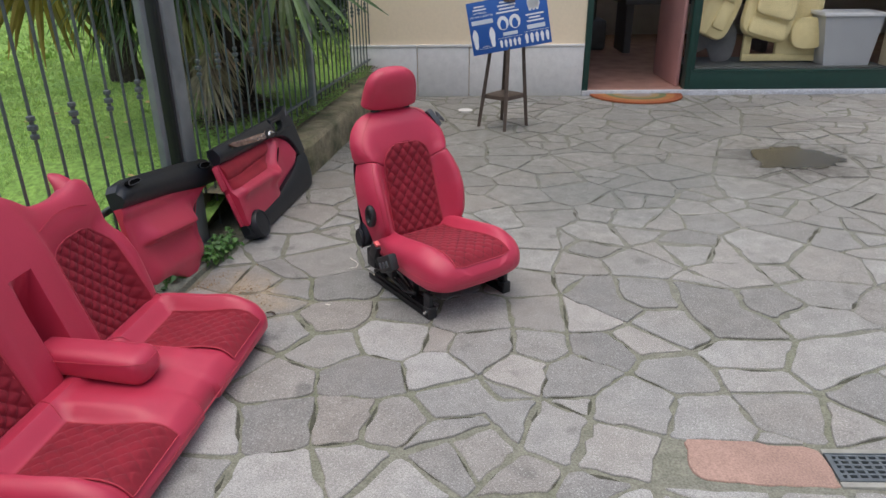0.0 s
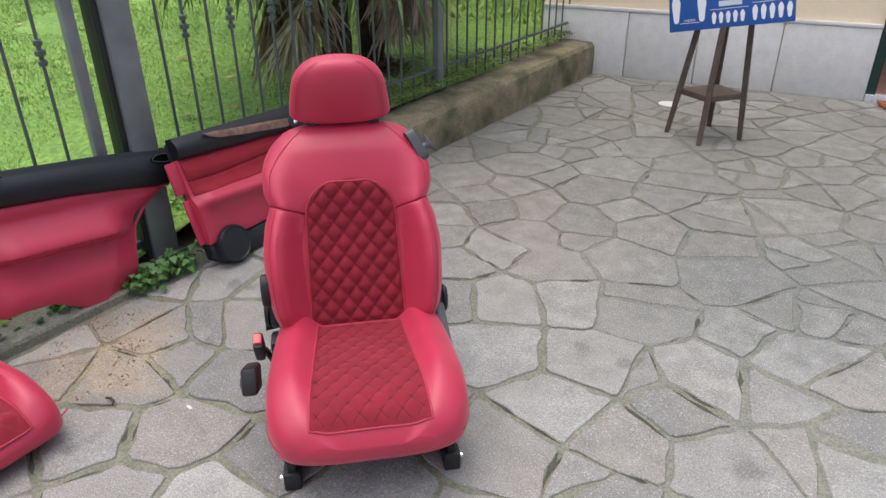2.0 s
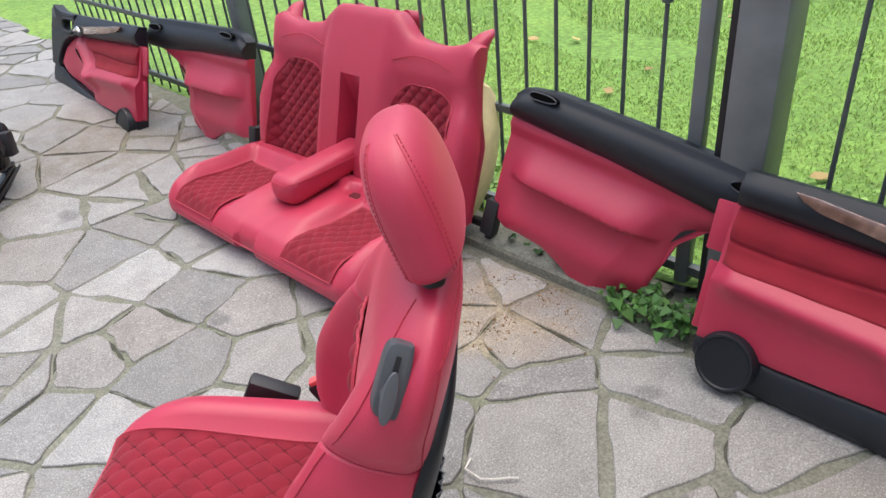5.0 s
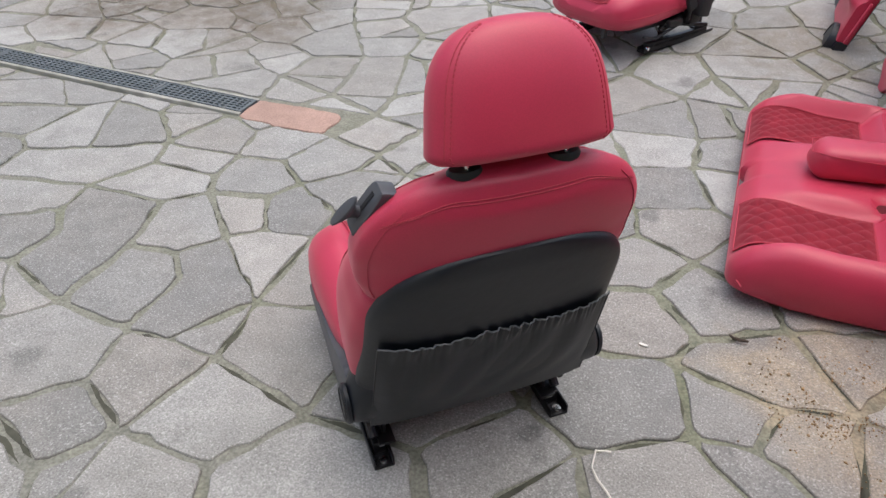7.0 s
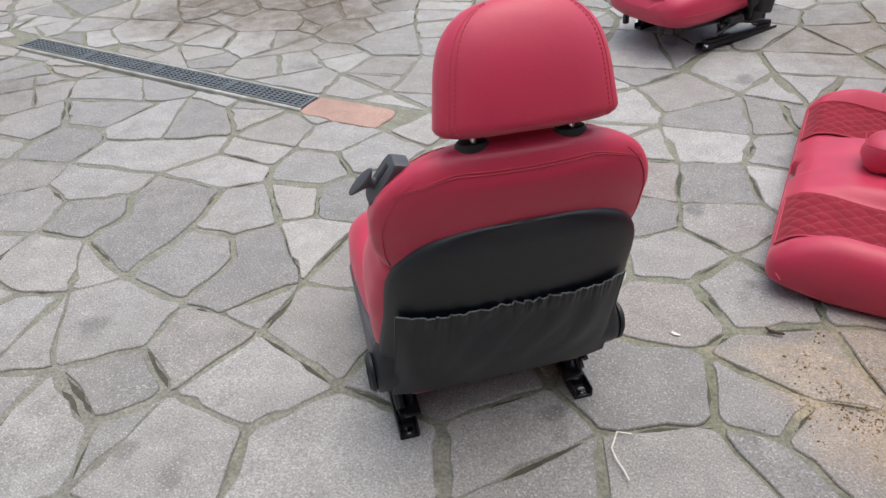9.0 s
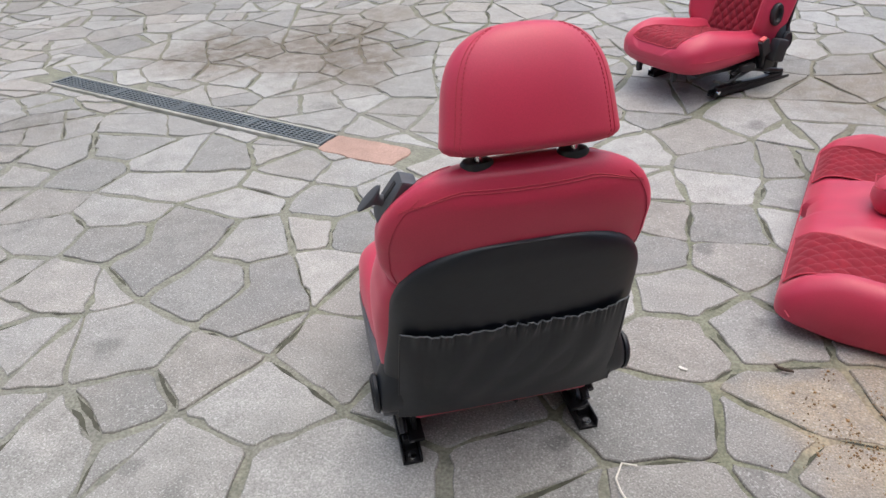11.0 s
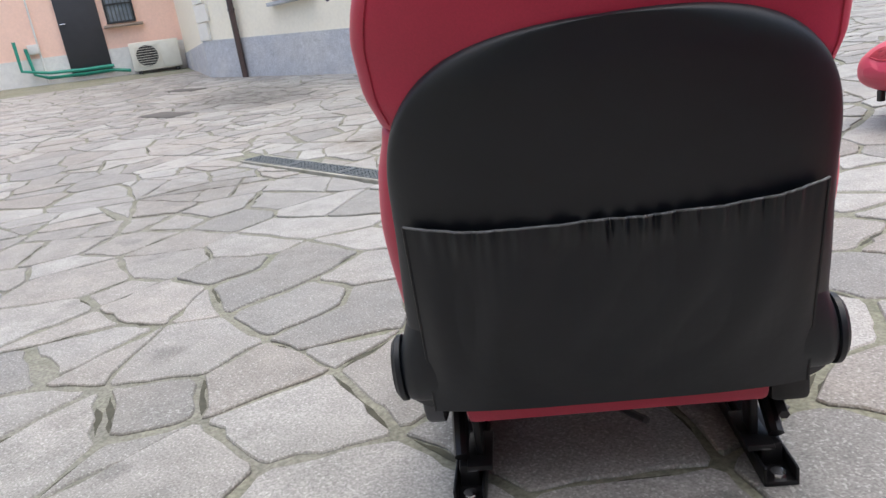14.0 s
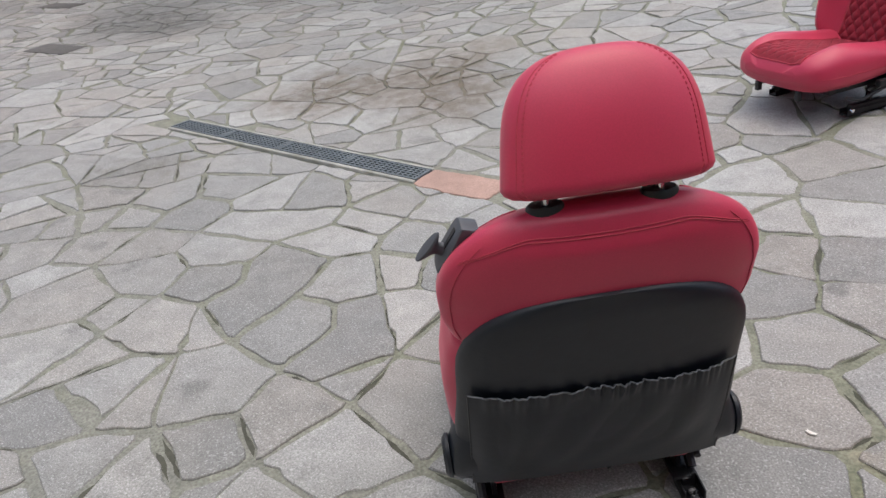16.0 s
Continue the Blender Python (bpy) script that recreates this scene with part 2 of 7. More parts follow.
def tube(points, r, n=8, cap=True):
    pts = [Vector(p) for p in points]
    rad = r if isinstance(r, (list, tuple)) else [r] * len(pts)
    rings, up = [], None
    for i, p in enumerate(pts):
        d = (pts[min(i + 1, len(pts) - 1)] - pts[max(i - 1, 0)]).normalized()
        if up is None:
            up = Vector((0, 0, 1)) if abs(d.z) < 0.9 else Vector((1, 0, 0))
        a = d.cross(up).normalized()
        up = a.cross(d).normalized()
        rings.append([tuple(p + (a * math.cos(k / n * math.tau) + up * math.sin(k / n * math.tau)) * rad[i]) for k in range(n)])
    return loft(rings, (cap, cap))


def grid(f, nu, nv, thick=0.0):
    """A sheet f(u, v) over 0..1 squared, with a back when thick."""
    vs = [tuple(f(i / nu, j / nv)) for j in range(nv + 1) for i in range(nu + 1)]
    w = nu + 1
    fs = [[j * w + i, j * w + i + 1, (j + 1) * w + i + 1, (j + 1) * w + i] for j in range(nv) for i in range(nu)]
    return vs, fs


def slab(outline, z0, z1, bevel=0.0, seg=2):
    """A flat outline in X, Y drawn out from z0 to z1, its upper edge rounded."""
    n = len(outline)
    cx, cy = sum(p[0] for p in outline) / n, sum(p[1] for p in outline) / n
    rings = [[(x, y, z0) for x, y in outline]]
    if bevel:
        for k in range(seg + 1):
            a = k / seg * math.pi / 2
            off = bevel * (1 - math.cos(a))
            ins = inset(outline, off)
            rings.append([(x, y, z1 - bevel + bevel * math.sin(a)) for x, y in ins])
    else:
        rings.append([(x, y, z1) for x, y in outline])
    return loft(rings)


def inset(poly, d):
    """Push each corner of an outline inward by about d."""
    if d <= 0:
        return list(poly)
    area = sum(a[0] * b[1] - b[0] * a[1] for a, b in zip(poly, poly[1:] + poly[:1]))
    s = 1 if area > 0 else -1
    out, n = [], len(poly)
    for i in range(n):
        p, q, r = Vector(poly[i - 1]), Vector(poly[i]), Vector(poly[(i + 1) % n])
        e1, e2 = (q - p), (r - q)
        if e1.length < 1e-6 or e2.length < 1e-6:
            out.append(tuple(q))
            continue
        e1.normalize(), e2.normalize()
        n1, n2 = Vector((-e1.y, e1.x)) * s, Vector((-e2.y, e2.x)) * s
        m = n1 + n2
        k = max(m.length_squared / 2, 0.35)
        out.append(tuple(q + m * (d / k)))
    return out


def smooth_outline(pts, per=6):
    """A closed smooth curve through pts."""
    n, out = len(pts), []
    for i in range(n):
        p0, p1, p2, p3 = (Vector(pts[(i + k) % n]) for k in (-1, 0, 1, 2))
        for j in range(per):
            t = j / per
            out.append(tuple(0.5 * ((2 * p1) + (p2 - p0) * t + (2 * p0 - 5 * p1 + 4 * p2 - p3) * t * t + (3 * p1 - p0 - 3 * p2 + p3) * t ** 3)))
    return out


def lerp_table(table, x):
    """A smooth curve through the points of a table, level beyond its ends."""
    if x <= table[0][0]:
        return table[0][1]
    for i, ((a, va), (b, vb)) in enumerate(zip(table, table[1:])):
        if x <= b:
            h = b - a
            m = (vb - va) / h
            m0 = (va - table[i - 1][1]) / (a - table[i - 1][0]) if i else m
            m1 = (table[i + 2][1] - vb) / (table[i + 2][0] - b) if i + 2 < len(table) else m
            d0 = 0.0 if m0 * m <= 0 else 2 * m0 * m / (m0 + m)
            d1 = 0.0 if m1 * m <= 0 else 2 * m1 * m / (m1 + m)
            if i == 0:
                d0 = m
            if i + 2 == len(table):
                d1 = m
            t = (x - a) / h
            return (2 * t ** 3 - 3 * t ** 2 + 1) * va + (t ** 3 - 2 * t ** 2 + t) * h * d0 + (3 * t ** 2 - 2 * t ** 3) * vb + (t ** 3 - t ** 2) * h * d1
    return table[-1][1]


def spow(v, e):
    return math.copysign(abs(v) ** e, v)


def merge_all(shapes):
    vs, fs = [], []
    for v, f in shapes:
        k = len(vs)
        vs.extend(v)
        fs.extend([[i + k for i in q] for q in f])
    return vs, fs


# ---- large structure ----
Y_SHOP = 7.36
FENCE = frame_of((-2.075, 2.5, 0), (0.068, 1, 0), (0, 0, 1))
SHOP = Matrix.Translation((-1.65, 7.62, 0)) @ Matrix.Rotation(radians(5.4), 4, "Z") @ Matrix.Translation((1.65, -7.36, 0))


def court_bed():
    xs = [-2.1 + 0.35 * i for i in range(34)] + [10 + 1.0 * i for i in range(1, 13)]
    ys = [-16 + 1.0 * i for i in range(12)] + [-4 + 0.4 * i for i in range(1, 30)]
    ys = [y for y in ys if y < 7.9] + [8.0, 8.4]
    vs = [(x, y, rise(x, y) - 0.0055) for y in ys for x in xs]
    w = len(xs)
    return vs, [[j * w + i, j * w + i + 1, (j + 1) * w + i + 1, (j + 1) * w + i] for j in range(len(ys) - 1) for i in range(w - 1)]


tagged(obj("pavement", court_bed(), MORTAR), "grey cement bed between the paving stones", "pavement", kind="structure")


def plain_ground():
    return [(-400, -400, -0.3), (400, -400, -0.3), (400, 400, -0.3), (-400, 400, -0.3)], [[0, 1, 2, 3]]


tagged(obj("ground", plain_ground(), SOIL), "earth and grass reaching far off", "ground", kind="structure")


# garden behind the fence
def lawn_height(x, y):
    return 0.02 + 0.255 * sstep(2.9, 4.4, y) * sstep(0.25, 0.06, x + 2.075 - 0.068 * (y - 2.5)) + 0.03 * noise.noise((x * 0.5, y * 0.5, 3)) + 0.02 * noise.noise((x * 2, y * 2, 1)) * sstep(-2.1, -2.6, x)


def lawn_mesh():
    xs = [-1.84 - 0.12 * i for i in range(20)] + [-4.5 - 0.7 * i for i in range(40)]
    ys = [-12 + 1.0 * i for i in range(11)] + [-0.8 + 0.2 * i for i in range(50)] + [9.5 + 1.0 * i for i in range(30)]
    w = len(xs)
    def shifted(x, y):
        return x - 0.2 + 0.068 * (min(max(y, -4), 12) - 2.5)
    vs = [(shifted(x, y), y, lawn_height(shifted(x, y), y)) for y in ys for x in xs]
    return vs, [[j * w + i, j * w + i + 1, (j + 1) * w + i + 1, (j + 1) * w + i] for j in range(len(ys) - 1) for i in range(w - 1)]


lawn = tagged(obj("lawn", lawn_mesh(), SOIL), "green lawn behind the iron fence", "lawn", kind="structure")


def grass_mesh():
    rnd = random.Random(5)
    vs, fs = [], []

    def blade(x, y, z, h, w):
        a = rnd.uniform(0, math.tau)
        dx, dy = math.cos(a) * w, math.sin(a) * w
        lx, ly = rnd.uniform(-0.5, 0.5) * h, rnd.uniform(-0.5, 0.5) * h
        k = len(vs)
        vs.extend([(x - dx, y - dy, z), (x + dx, y + dy, z), (x + lx + dx * 0.5, y + ly + dy * 0.5, z + h * 0.7), (x + lx * 1.6, y + ly * 1.6, z + h)])
        fs.extend([[k, k + 1, k + 2], [k, k + 2, k + 3]])

    for _ in range(190000):
        d = rnd.random() ** 1.6 * 7.0
        y = rnd.uniform(-0.5, 9.8) + rnd.uniform(-1, 1) * d * 0.3
        x = -2.09 - d + 0.068 * (y - 2.5)
        if d < 0.3 and rnd.random() < 0.55:
            continue
        if noise.noise((x * 0.8, y * 0.8, 9)) < -0.42:
            continue
        s = 0.8 + d * 0.28
        blade(x, y, lawn_height(x, y), rnd.uniform(0.008, 0.02) * min(s, 1.6), rnd.uniform(0.0016, 0.0034) * s)
    for _ in range(26000):
        d = 6 + rnd.random() * 20
        x, y = -2.0 - d, rnd.uniform(-3, 30)
        blade(x, y, lawn_height(x, y), rnd.uniform(0.03, 0.06), rnd.uniform(0.012, 0.025))
    for _ in range(9000):
        x, y = rnd.uniform(-7, -1.9), rnd.uniform(8, 22)
        blade(x, y, lawn_height(x, y), rnd.uniform(0.04, 0.08), rnd.uniform(0.012, 0.03))
    return vs, fs


tagged(obj("grass", grass_mesh(), BLADE, smooth=0), "short bright green lawn grass", "grass", kind="stuff")

CLOVER = material("clover_leaf", (0.17, 0.32, 0.06), 0.55, per_object=0.4, tint=(0.27, 0.42, 0.09), spread=0.25, grain=3)


def clover_mesh():
    rnd = random.Random(17)
    vs, fs = [], []
    for _ in range(11000):
        y = rnd.uniform(0.2, 7.2)
        d = abs(rnd.gauss(0, 0.32)) + 0.04
        x = -2.1 - d + 0.068 * (y - 2.5)
        if noise.noise((x * 2.2, y * 2.2, 4)) < -0.05:
            continue
        c = Vector((x, y, lawn_height(x, y) + rnd.uniform(0.01, 0.045)))
        r, tip = rnd.uniform(0.006, 0.014), Vector((rnd.uniform(-0.5, 0.5), rnd.uniform(-0.5, 0.5), 1)).normalized()
        a = tip.orthogonal().normalized()
        b = tip.cross(a)
        k = len(vs)
        vs.extend(tuple(c + a * (r * math.cos(q / 5 * math.tau)) + b * (r * math.sin(q / 5 * math.tau))) for q in range(5))
        fs.append([k, k + 1, k + 2, k + 3, k + 4])
    return vs, fs


def moss_mesh(seed, n, least):
    """Small leaves strewn over the top of the low wall, thinner toward its outer edge."""
    rnd = random.Random(seed)
    vs, fs = [], []
    for _ in range(n):
        u = rnd.uniform(1.12, 5.1)
        w = 0.17 - abs(rnd.gauss(0, 0.13)) - 0.12 * rnd.random() - 0.05 * (u < 2.2)
        if w < -0.12 or noise.noise((u * 2.5, w * 7, seed)) < least:
            continue
        c = FENCE @ Vector((u, 0.338 - 0.035 * (1 - sstep(1.1, 4.6, u)) + rnd.uniform(0.0, 0.012), w - 0.04))
        r, tip = rnd.uniform(0.004, 0.01), Vector((rnd.uniform(-0.6, 0.6), rnd.uniform(-0.6, 0.6), 1)).normalized()
        a = tip.orthogonal().normalized()
        b = tip.cross(a)
        k = len(vs)
        vs.extend(tuple(c + a * (r * math.cos(q / 5 * math.tau)) + b * (r * 0.6 * math.sin(q / 5 * math.tau))) for q in range(5))
        fs.append([k, k + 1, k + 2, k + 3, k + 4])
    return vs, fs


LITTER = material("brown_leaf_litter", (0.1, 0.075, 0.045), 0.9, per_object=0.5, tint=(0.2, 0.16, 0.09), spread=0.25, grain=3)
tagged(obj("moss", moss_mesh(3, 9000, -0.1), CLOVER, smooth=0), "green moss and clover on top of the low wall", "moss", kind="stuff")
tagged(obj("leaf_litter", moss_mesh(8, 6000, -0.25), LITTER, smooth=0), "brown plant litter on top of the low wall", "litter", kind="stuff")


def palm_litter():
    """Dead blades and fibre heaped round the palms' feet."""
    rnd = random.Random(31)
    vs, fs = [], []
    for _ in range(1300):
        x, y = rnd.gauss(-2.5, 0.12), rnd.gauss(5.57, 0.3)
        if x > -2.06 + 0.068 * (y - 2.5):
            continue
        near_foot = math.exp(-min((x + 2.52) ** 2 + (y - 5.37) ** 2, (x + 2.52) ** 2 + (y - 5.77) ** 2) / 0.03)
        z = lawn_height(x, y) + rnd.random() * (0.02 + 0.13 * near_foot)
        a, ln, w = rnd.uniform(0, math.tau), rnd.uniform(0.03, 0.1), rnd.uniform(0.003, 0.008)
        d, q, up = Vector((math.cos(a), math.sin(a), 0)), Vector((-math.sin(a), math.cos(a), 0)), rnd.uniform(-0.02, 0.03)
        c = Vector((x, y, z))
        k = len(vs)
        vs.extend([tuple(c - d * ln), tuple(c + q * w), tuple(c + d * ln + Vector((0, 0, up))), tuple(c - q * w)])
        fs.append([k, k + 1, k + 2, k + 3])
    return vs, fs


DEADFIBRE = material("dead_palm_fibre", (0.09, 0.07, 0.05), 0.95, per_object=0.5, tint=(0.16, 0.13, 0.09), spread=0.25, grain=3)
tagged(obj("palm_litter", palm_litter(), DEADFIBRE, smooth=0), "dark dead palm blades heaped at the trunks' feet", "litter", kind="stuff")
tagged(obj("ground_cover", clover_mesh(), CLOVER, smooth=0), "small round clover leaves along the fence foot", "clover", kind="stuff")

# kerb under the gate
def kerb():
    def f(u, v):
        x = -4.4 + 5.1 * u
        per = [(-0.05, 0.225), (0.028, 0.222), (0.036, 0.21), (0.036, 0.05), (-0.05, 0.045)]
        k = v * 4
        i = min(3, int(k))
        a, b = per[i], per[i + 1]
        e = 0.005 * noise.noise((x * 7, v * 5, 2.0))
        return (x, a[0] + (b[0] - a[0]) * (k - i) + e, a[1] + (b[1] - a[1]) * (k - i) + e)
    return grid(f, 120, 16)


kb = tagged(obj("kerb", kerb(), MORTAR), "worn cement kerb under the iron gate", "kerb", kind="structure")
kb.matrix_world = FENCE

# low garden wall
low_wall_m = FENCE @ Matrix.Translation((0, 0, 0.15))


def low_wall():
    def f(u, v):
        x = 1.1 + u * 4.05
        per = [(0.20, -0.02), (0.20, 0.24), (0.175, 0.27), (-0.1, 0.275), (-0.12, -0.02)]
        k = v * 4
        i = min(3, int(k))
        a, b = per[i], per[i + 1]
        inner = -0.055 * (1 - sstep(2.0, 2.3, x))
        z, y = a[0] + (b[0] - a[0]) * (k - i) + (inner if i < 3 and (i < 2 or k - i < 0.5) else 0), a[1] + (b[1] - a[1]) * (k - i)
        e = 0.008 * noise.noise((x * 6, y * 9, z * 9))
        worn = 0.035 * (1 - sstep(1.1, 4.6, x)) * sstep(0.15, 0.24, y)
        return (x, y + e * (y > 0.1) - worn, z + e)
    return grid(f, 170, 24)


lw = tagged(obj("garden_wall", low_wall(), LOWWALL), "low weathered mossy concrete wall under the iron fence", "wall", kind="structure")
lw.matrix_world = FENCE @ Matrix.Translation((0, 0, 0.06))

# ---- iron fence ----
POSTPAINT = material("blue_grey_post_paint", (0.19, 0.21, 0.215), 0.33, spread=0.14, grain=12, depth=0.0006, blotch=0.5, blotch_scale=2.5, tint=(0.10, 0.115, 0.12))
fence = thing("fence", FENCE, "dark grey-green wrought iron fence with collared upright bars", "fence", kind="structure")


def ring_bar(z0, z1, r, collars):
    """An upright bar; each collar is a stack of three beads."""
    prof = [(z0, r)]
    for c in collars:
        for dz, k in ((-0.05, 1), (-0.046, 2.3), (-0.03, 2.4), (-0.025, 1.3), (-0.014, 1.3), (-0.009, 2.9), (0.008, 2.9), (0.013, 1.3), (0.024, 1.3), (0.03, 2.4), (0.045, 2.3), (0.05, 1)):
            prof.append((c + dz, r * k))
    prof.append((z1, r))
    n = 8
    return loft([[(q * math.cos(k / n * math.tau), z, q * math.sin(k / n * math.tau)) for k in range(n)] for z, q in prof])


plain_bar = ring_bar(0.0, 1.95, 0.007, [])
collar_bar = ring_bar(0.0, 1.95, 0.007, [0.97])
first = {}


def bar_at(u, z0, collared):
    key = collared
    if key not in first:
        first[key] = part("bar", collar_bar if collared else plain_bar, IRON, fence)
        o = first[key]
    else:
        o = new("bar", first[key].data)
        o.parent = fence
    o.matrix_local = Matrix.Translation((u, z0, 0)) @ Matrix.Diagonal((1, (1.95 - z0) / 1.95, 1, 1)) if z0 and not collared else Matrix.Translation((u, 0, 0))
    return o


for k in range(-34, 6):
    if -0.02 + 0.13 * k < 0.64:
        bar_at(0.055 + 0.1285 * k, 0.0, k % 2 == 0)
for k in range(0, 34):
    u = 1.075 + 0.1265 * k
    if u < 5.28 and abs(u - 3.12) > 0.05:
        bar_at(u, 0.25, k % 2 == 1)
for name, a, b in (("rail", (-4.4, 0.47, -0.012), (0.68, 0.5, 0.012)), ("rail", (-4.4, 0.07, -0.015), (0.8, 0.105, 0.015)), ("rail", (0.93, 0.405, -0.014), (5.33, 0.422, 0.014)),
                   ("rail", (-4.4, 1.85, -0.012), (0.68, 1.885, 0.012)), ("rail", (0.93, 1.85, -0.012), (5.33, 1.885, 0.012))):
    part(name, span(a, b, 0.004), IRON, fence)
for a, b in (((0.675, 0, -0.02), (0.722, 2.2, 0.02)), ((0.80, -0.02, -0.06), (0.925, 2.6, 0.065)), ((3.09, 0.26, -0.025), (3.15, 2.1, 0.025)), ((5.29, 0.2, -0.03), (5.35, 2.1, 0.03)), ((-1.9, 0, -0.04), (-1.82, 2.2, 0.04))):
    part("post", span(a, b, 0.006), POSTPAINT, fence)
# black strips make this side of the gate post darker than its front
part("hinge_channel", merge(span((0.783, 0.0, -0.045), (0.799, 2.5, 0.03), 0.003), span((0.776, 0.0, 0.03), (0.799, 2.5, 0.05), 0.003)), BLACK, fence, "black upright strips along one side of the gate post")
part("base_plate", box((0.863, 0.012, 0.0), (0.17, 0.024, 0.17), 0.004), IRON, fence)
part("base_plate", box((3.12, 0.276, 0.0), (0.085, 0.01, 0.075), 0.003), IRON, fence)

# ---- shop front ----
def wall_with_holes(x0, x1, z0, z1, y0, y1, holes):
    """An upright wall along X from y0 to y1 with rectangular openings through it."""
    xs = sorted({x0, x1, *[h[0] for h in holes], *[h[1] for h in holes]})
    out = []
    for a, b in zip(xs, xs[1:]):
        cuts = sorted([(h[2], h[3]) for h in holes if h[0] <= a + 1e-6 and h[1] >= b - 1e-6])
        z = z0
        for c, d in cuts:
            if c > z:
                out.append(span((a, y0, z), (b, y1, c)))
            z = d
        if z < z1:
            out.append(span((a, y0, z), (b, y1, z1)))
    return merge(*out)


def in_shop(ob):
    """Turn a thing that was drawn along X into line with the shop's front."""
    ob.matrix_world = SHOP @ ob.matrix_basis
    return ob


DX0, DX1, WX1 = 0.73, 1.83, 4.15
shop = in_shop(tagged(obj("wall_shop", wall_with_holes(-1.95, 7.5, 0.02, 4.2, Y_SHOP, Y_SHOP + 0.35, [(DX0 - 0.06, WX1 + 0.06, 0.02, 2.6)]), PLASTER, smooth=0),
                      "cream plastered shop wall above a stone plinth", "wall", kind="structure"))
for a, b in ((-1.95, -1.2), (-1.2, -0.62), (-0.62, 0.0), (0.0, DX0 - 0.065), (4.25, 5.0), (5.0, 5.8), (5.8, 6.6), (6.6, 7.5)):
    part("slab", span((a + 0.004, Y_SHOP - 0.025, -0.02), (b - 0.004, Y_SHOP - 0.001, 0.535), 0.004), PLINTH, shop)
    part("slab", span((a + 0.001, Y_SHOP - 0.033, 0.537), (b - 0.001, Y_SHOP - 0.001, 0.565), 0.005), PLINTH, shop)
in_shop(tagged(obj("roof_shop", span((-2.1, Y_SHOP - 0.06, 4.2), (7.7, Y_SHOP + 5.2, 4.4), 0.02), PINKWALL), "plain roof slab over the shop", "roof", kind="structure"))
FLOORTILE = material("terracotta_floor", (0.52, 0.29, 0.23), 0.16, spread=0.2, grain=5, blotch=0.4, tint=(0.42, 0.26, 0.21))
DARKROOM = material("grey_interior_wall", (0.5, 0.45, 0.41), 0.8, spread=0.2, grain=2)
in_shop(tagged(obj("floor_shop", span((-1.6, Y_SHOP + 0.0, -0.1), (7.2, Y_SHOP + 5.0, 0.055)), FLOORTILE), "reddish glossy tiled shop floor", "floor", kind="structure"))
# the unseen gap from 1.9 to 2.8 m is added to brighten the room
in_shop(tagged(obj("wall_interior", merge(span((-1.9, Y_SHOP + 4.9, 0), (7.4, Y_SHOP + 5.1, 1.9)), span((-1.9, Y_SHOP + 4.9, 2.8), (7.4, Y_SHOP + 5.1, 4.2)), span((-1.95, Y_SHOP + 0.36, 0), (-1.8, Y_SHOP + 5.1, 4.2)), span((7.3, Y_SHOP + 0.36, 0), (7.5, Y_SHOP + 5.1, 4.2))), DARKROOM, smooth=0),
               "dim back walls inside the shop with an added unseen light gap", "wall", kind="structure"))
in_shop(tagged(obj("ceiling", span((-1.9, Y_SHOP + 0.36, 2.9), (7.4, Y_SHOP + 5.0, 3.0)), DARKROOM), "dim shop ceiling", "ceiling", kind="structure"))

door = in_shop(thing("door_1", Matrix.Translation((0, Y_SHOP, 0)), "open shop doorway in a bottle-green metal frame", "door", kind="structure"))
for a, b in (((DX0 - 0.065, -0.03, 0.02), (DX0, 0.12, 2.6)), ((DX1, -0.02, 0.055), (DX1 + 0.055, 0.12, 2.6)), ((DX0, -0.02, 2.48), (DX1, 0.12, 2.6))):
    part("frame", span(a, b, 0.004), GREENPAINT, door)
part("threshold", span((DX0 - 0.065, -0.06, -0.02), (WX1 + 0.06, 0.1, 0.052), 0.006), GREYPLINTH, door, "grey stone threshold strip")
PINKPANEL = material("pale_pink_laminate", (0.5, 0.27, 0.25), 0.45, spread=0.08, grain=4)
leaf = part("door_leaf", span((DX1 - 0.05, 0.15, 0.06), (DX1 - 0.012, 1.05, 2.4), 0.004), PINKPANEL, door, "pale pink door leaf swung inward")
part("handle", tube([(DX1 - 0.055, 0.95, 1.05), (DX1 - 0.1, 0.95, 1.05), (DX1 - 0.1, 0.85, 1.05)], 0.009), CHROME, leaf)

win = in_shop(thing("window_1", Matrix.Translation((0, Y_SHOP, 0)), "large shop window in a bottle-green metal frame", "window", kind="structure"))
wx = DX1 + 0.055
for a, b in (((wx, -0.02, 0.055), (WX1 + 0.06, 0.1, 0.26)), ((wx, -0.02, 0.26), (wx + 0.035, 0.1, 2.6)), ((WX1, -0.02, 0.26), (WX1 + 0.06, 0.1, 2.6)), ((wx + 0.035, -0.02, 2.5), (WX1, 0.1, 2.6))):
    part("frame", span(a, b, 0.004), GREENPAINT, win)
pane = part("pane", span((wx + 0.035, 0.035, 0.26), (WX1, 0.041, 2.5)), GLASS, win)
pane.visible_shadow = False
part("sill", span((wx + 0.01, -0.028, 0.248), (WX1 + 0.04, -0.0, 0.266), 0.003), GREENPAINT, win)
SHELFMAT = material("dark_board", (0.10, 0.11, 0.11), 0.6, spread=0.06, grain=6)
in_shop(tagged(obj("display_platform", span((wx + 0.02, Y_SHOP + 0.12, 0.056), (WX1 + 0.02, Y_SHOP + 0.85, 0.28), 0.006), SHELFMAT), "low dark display platform behind the window", "platform"))

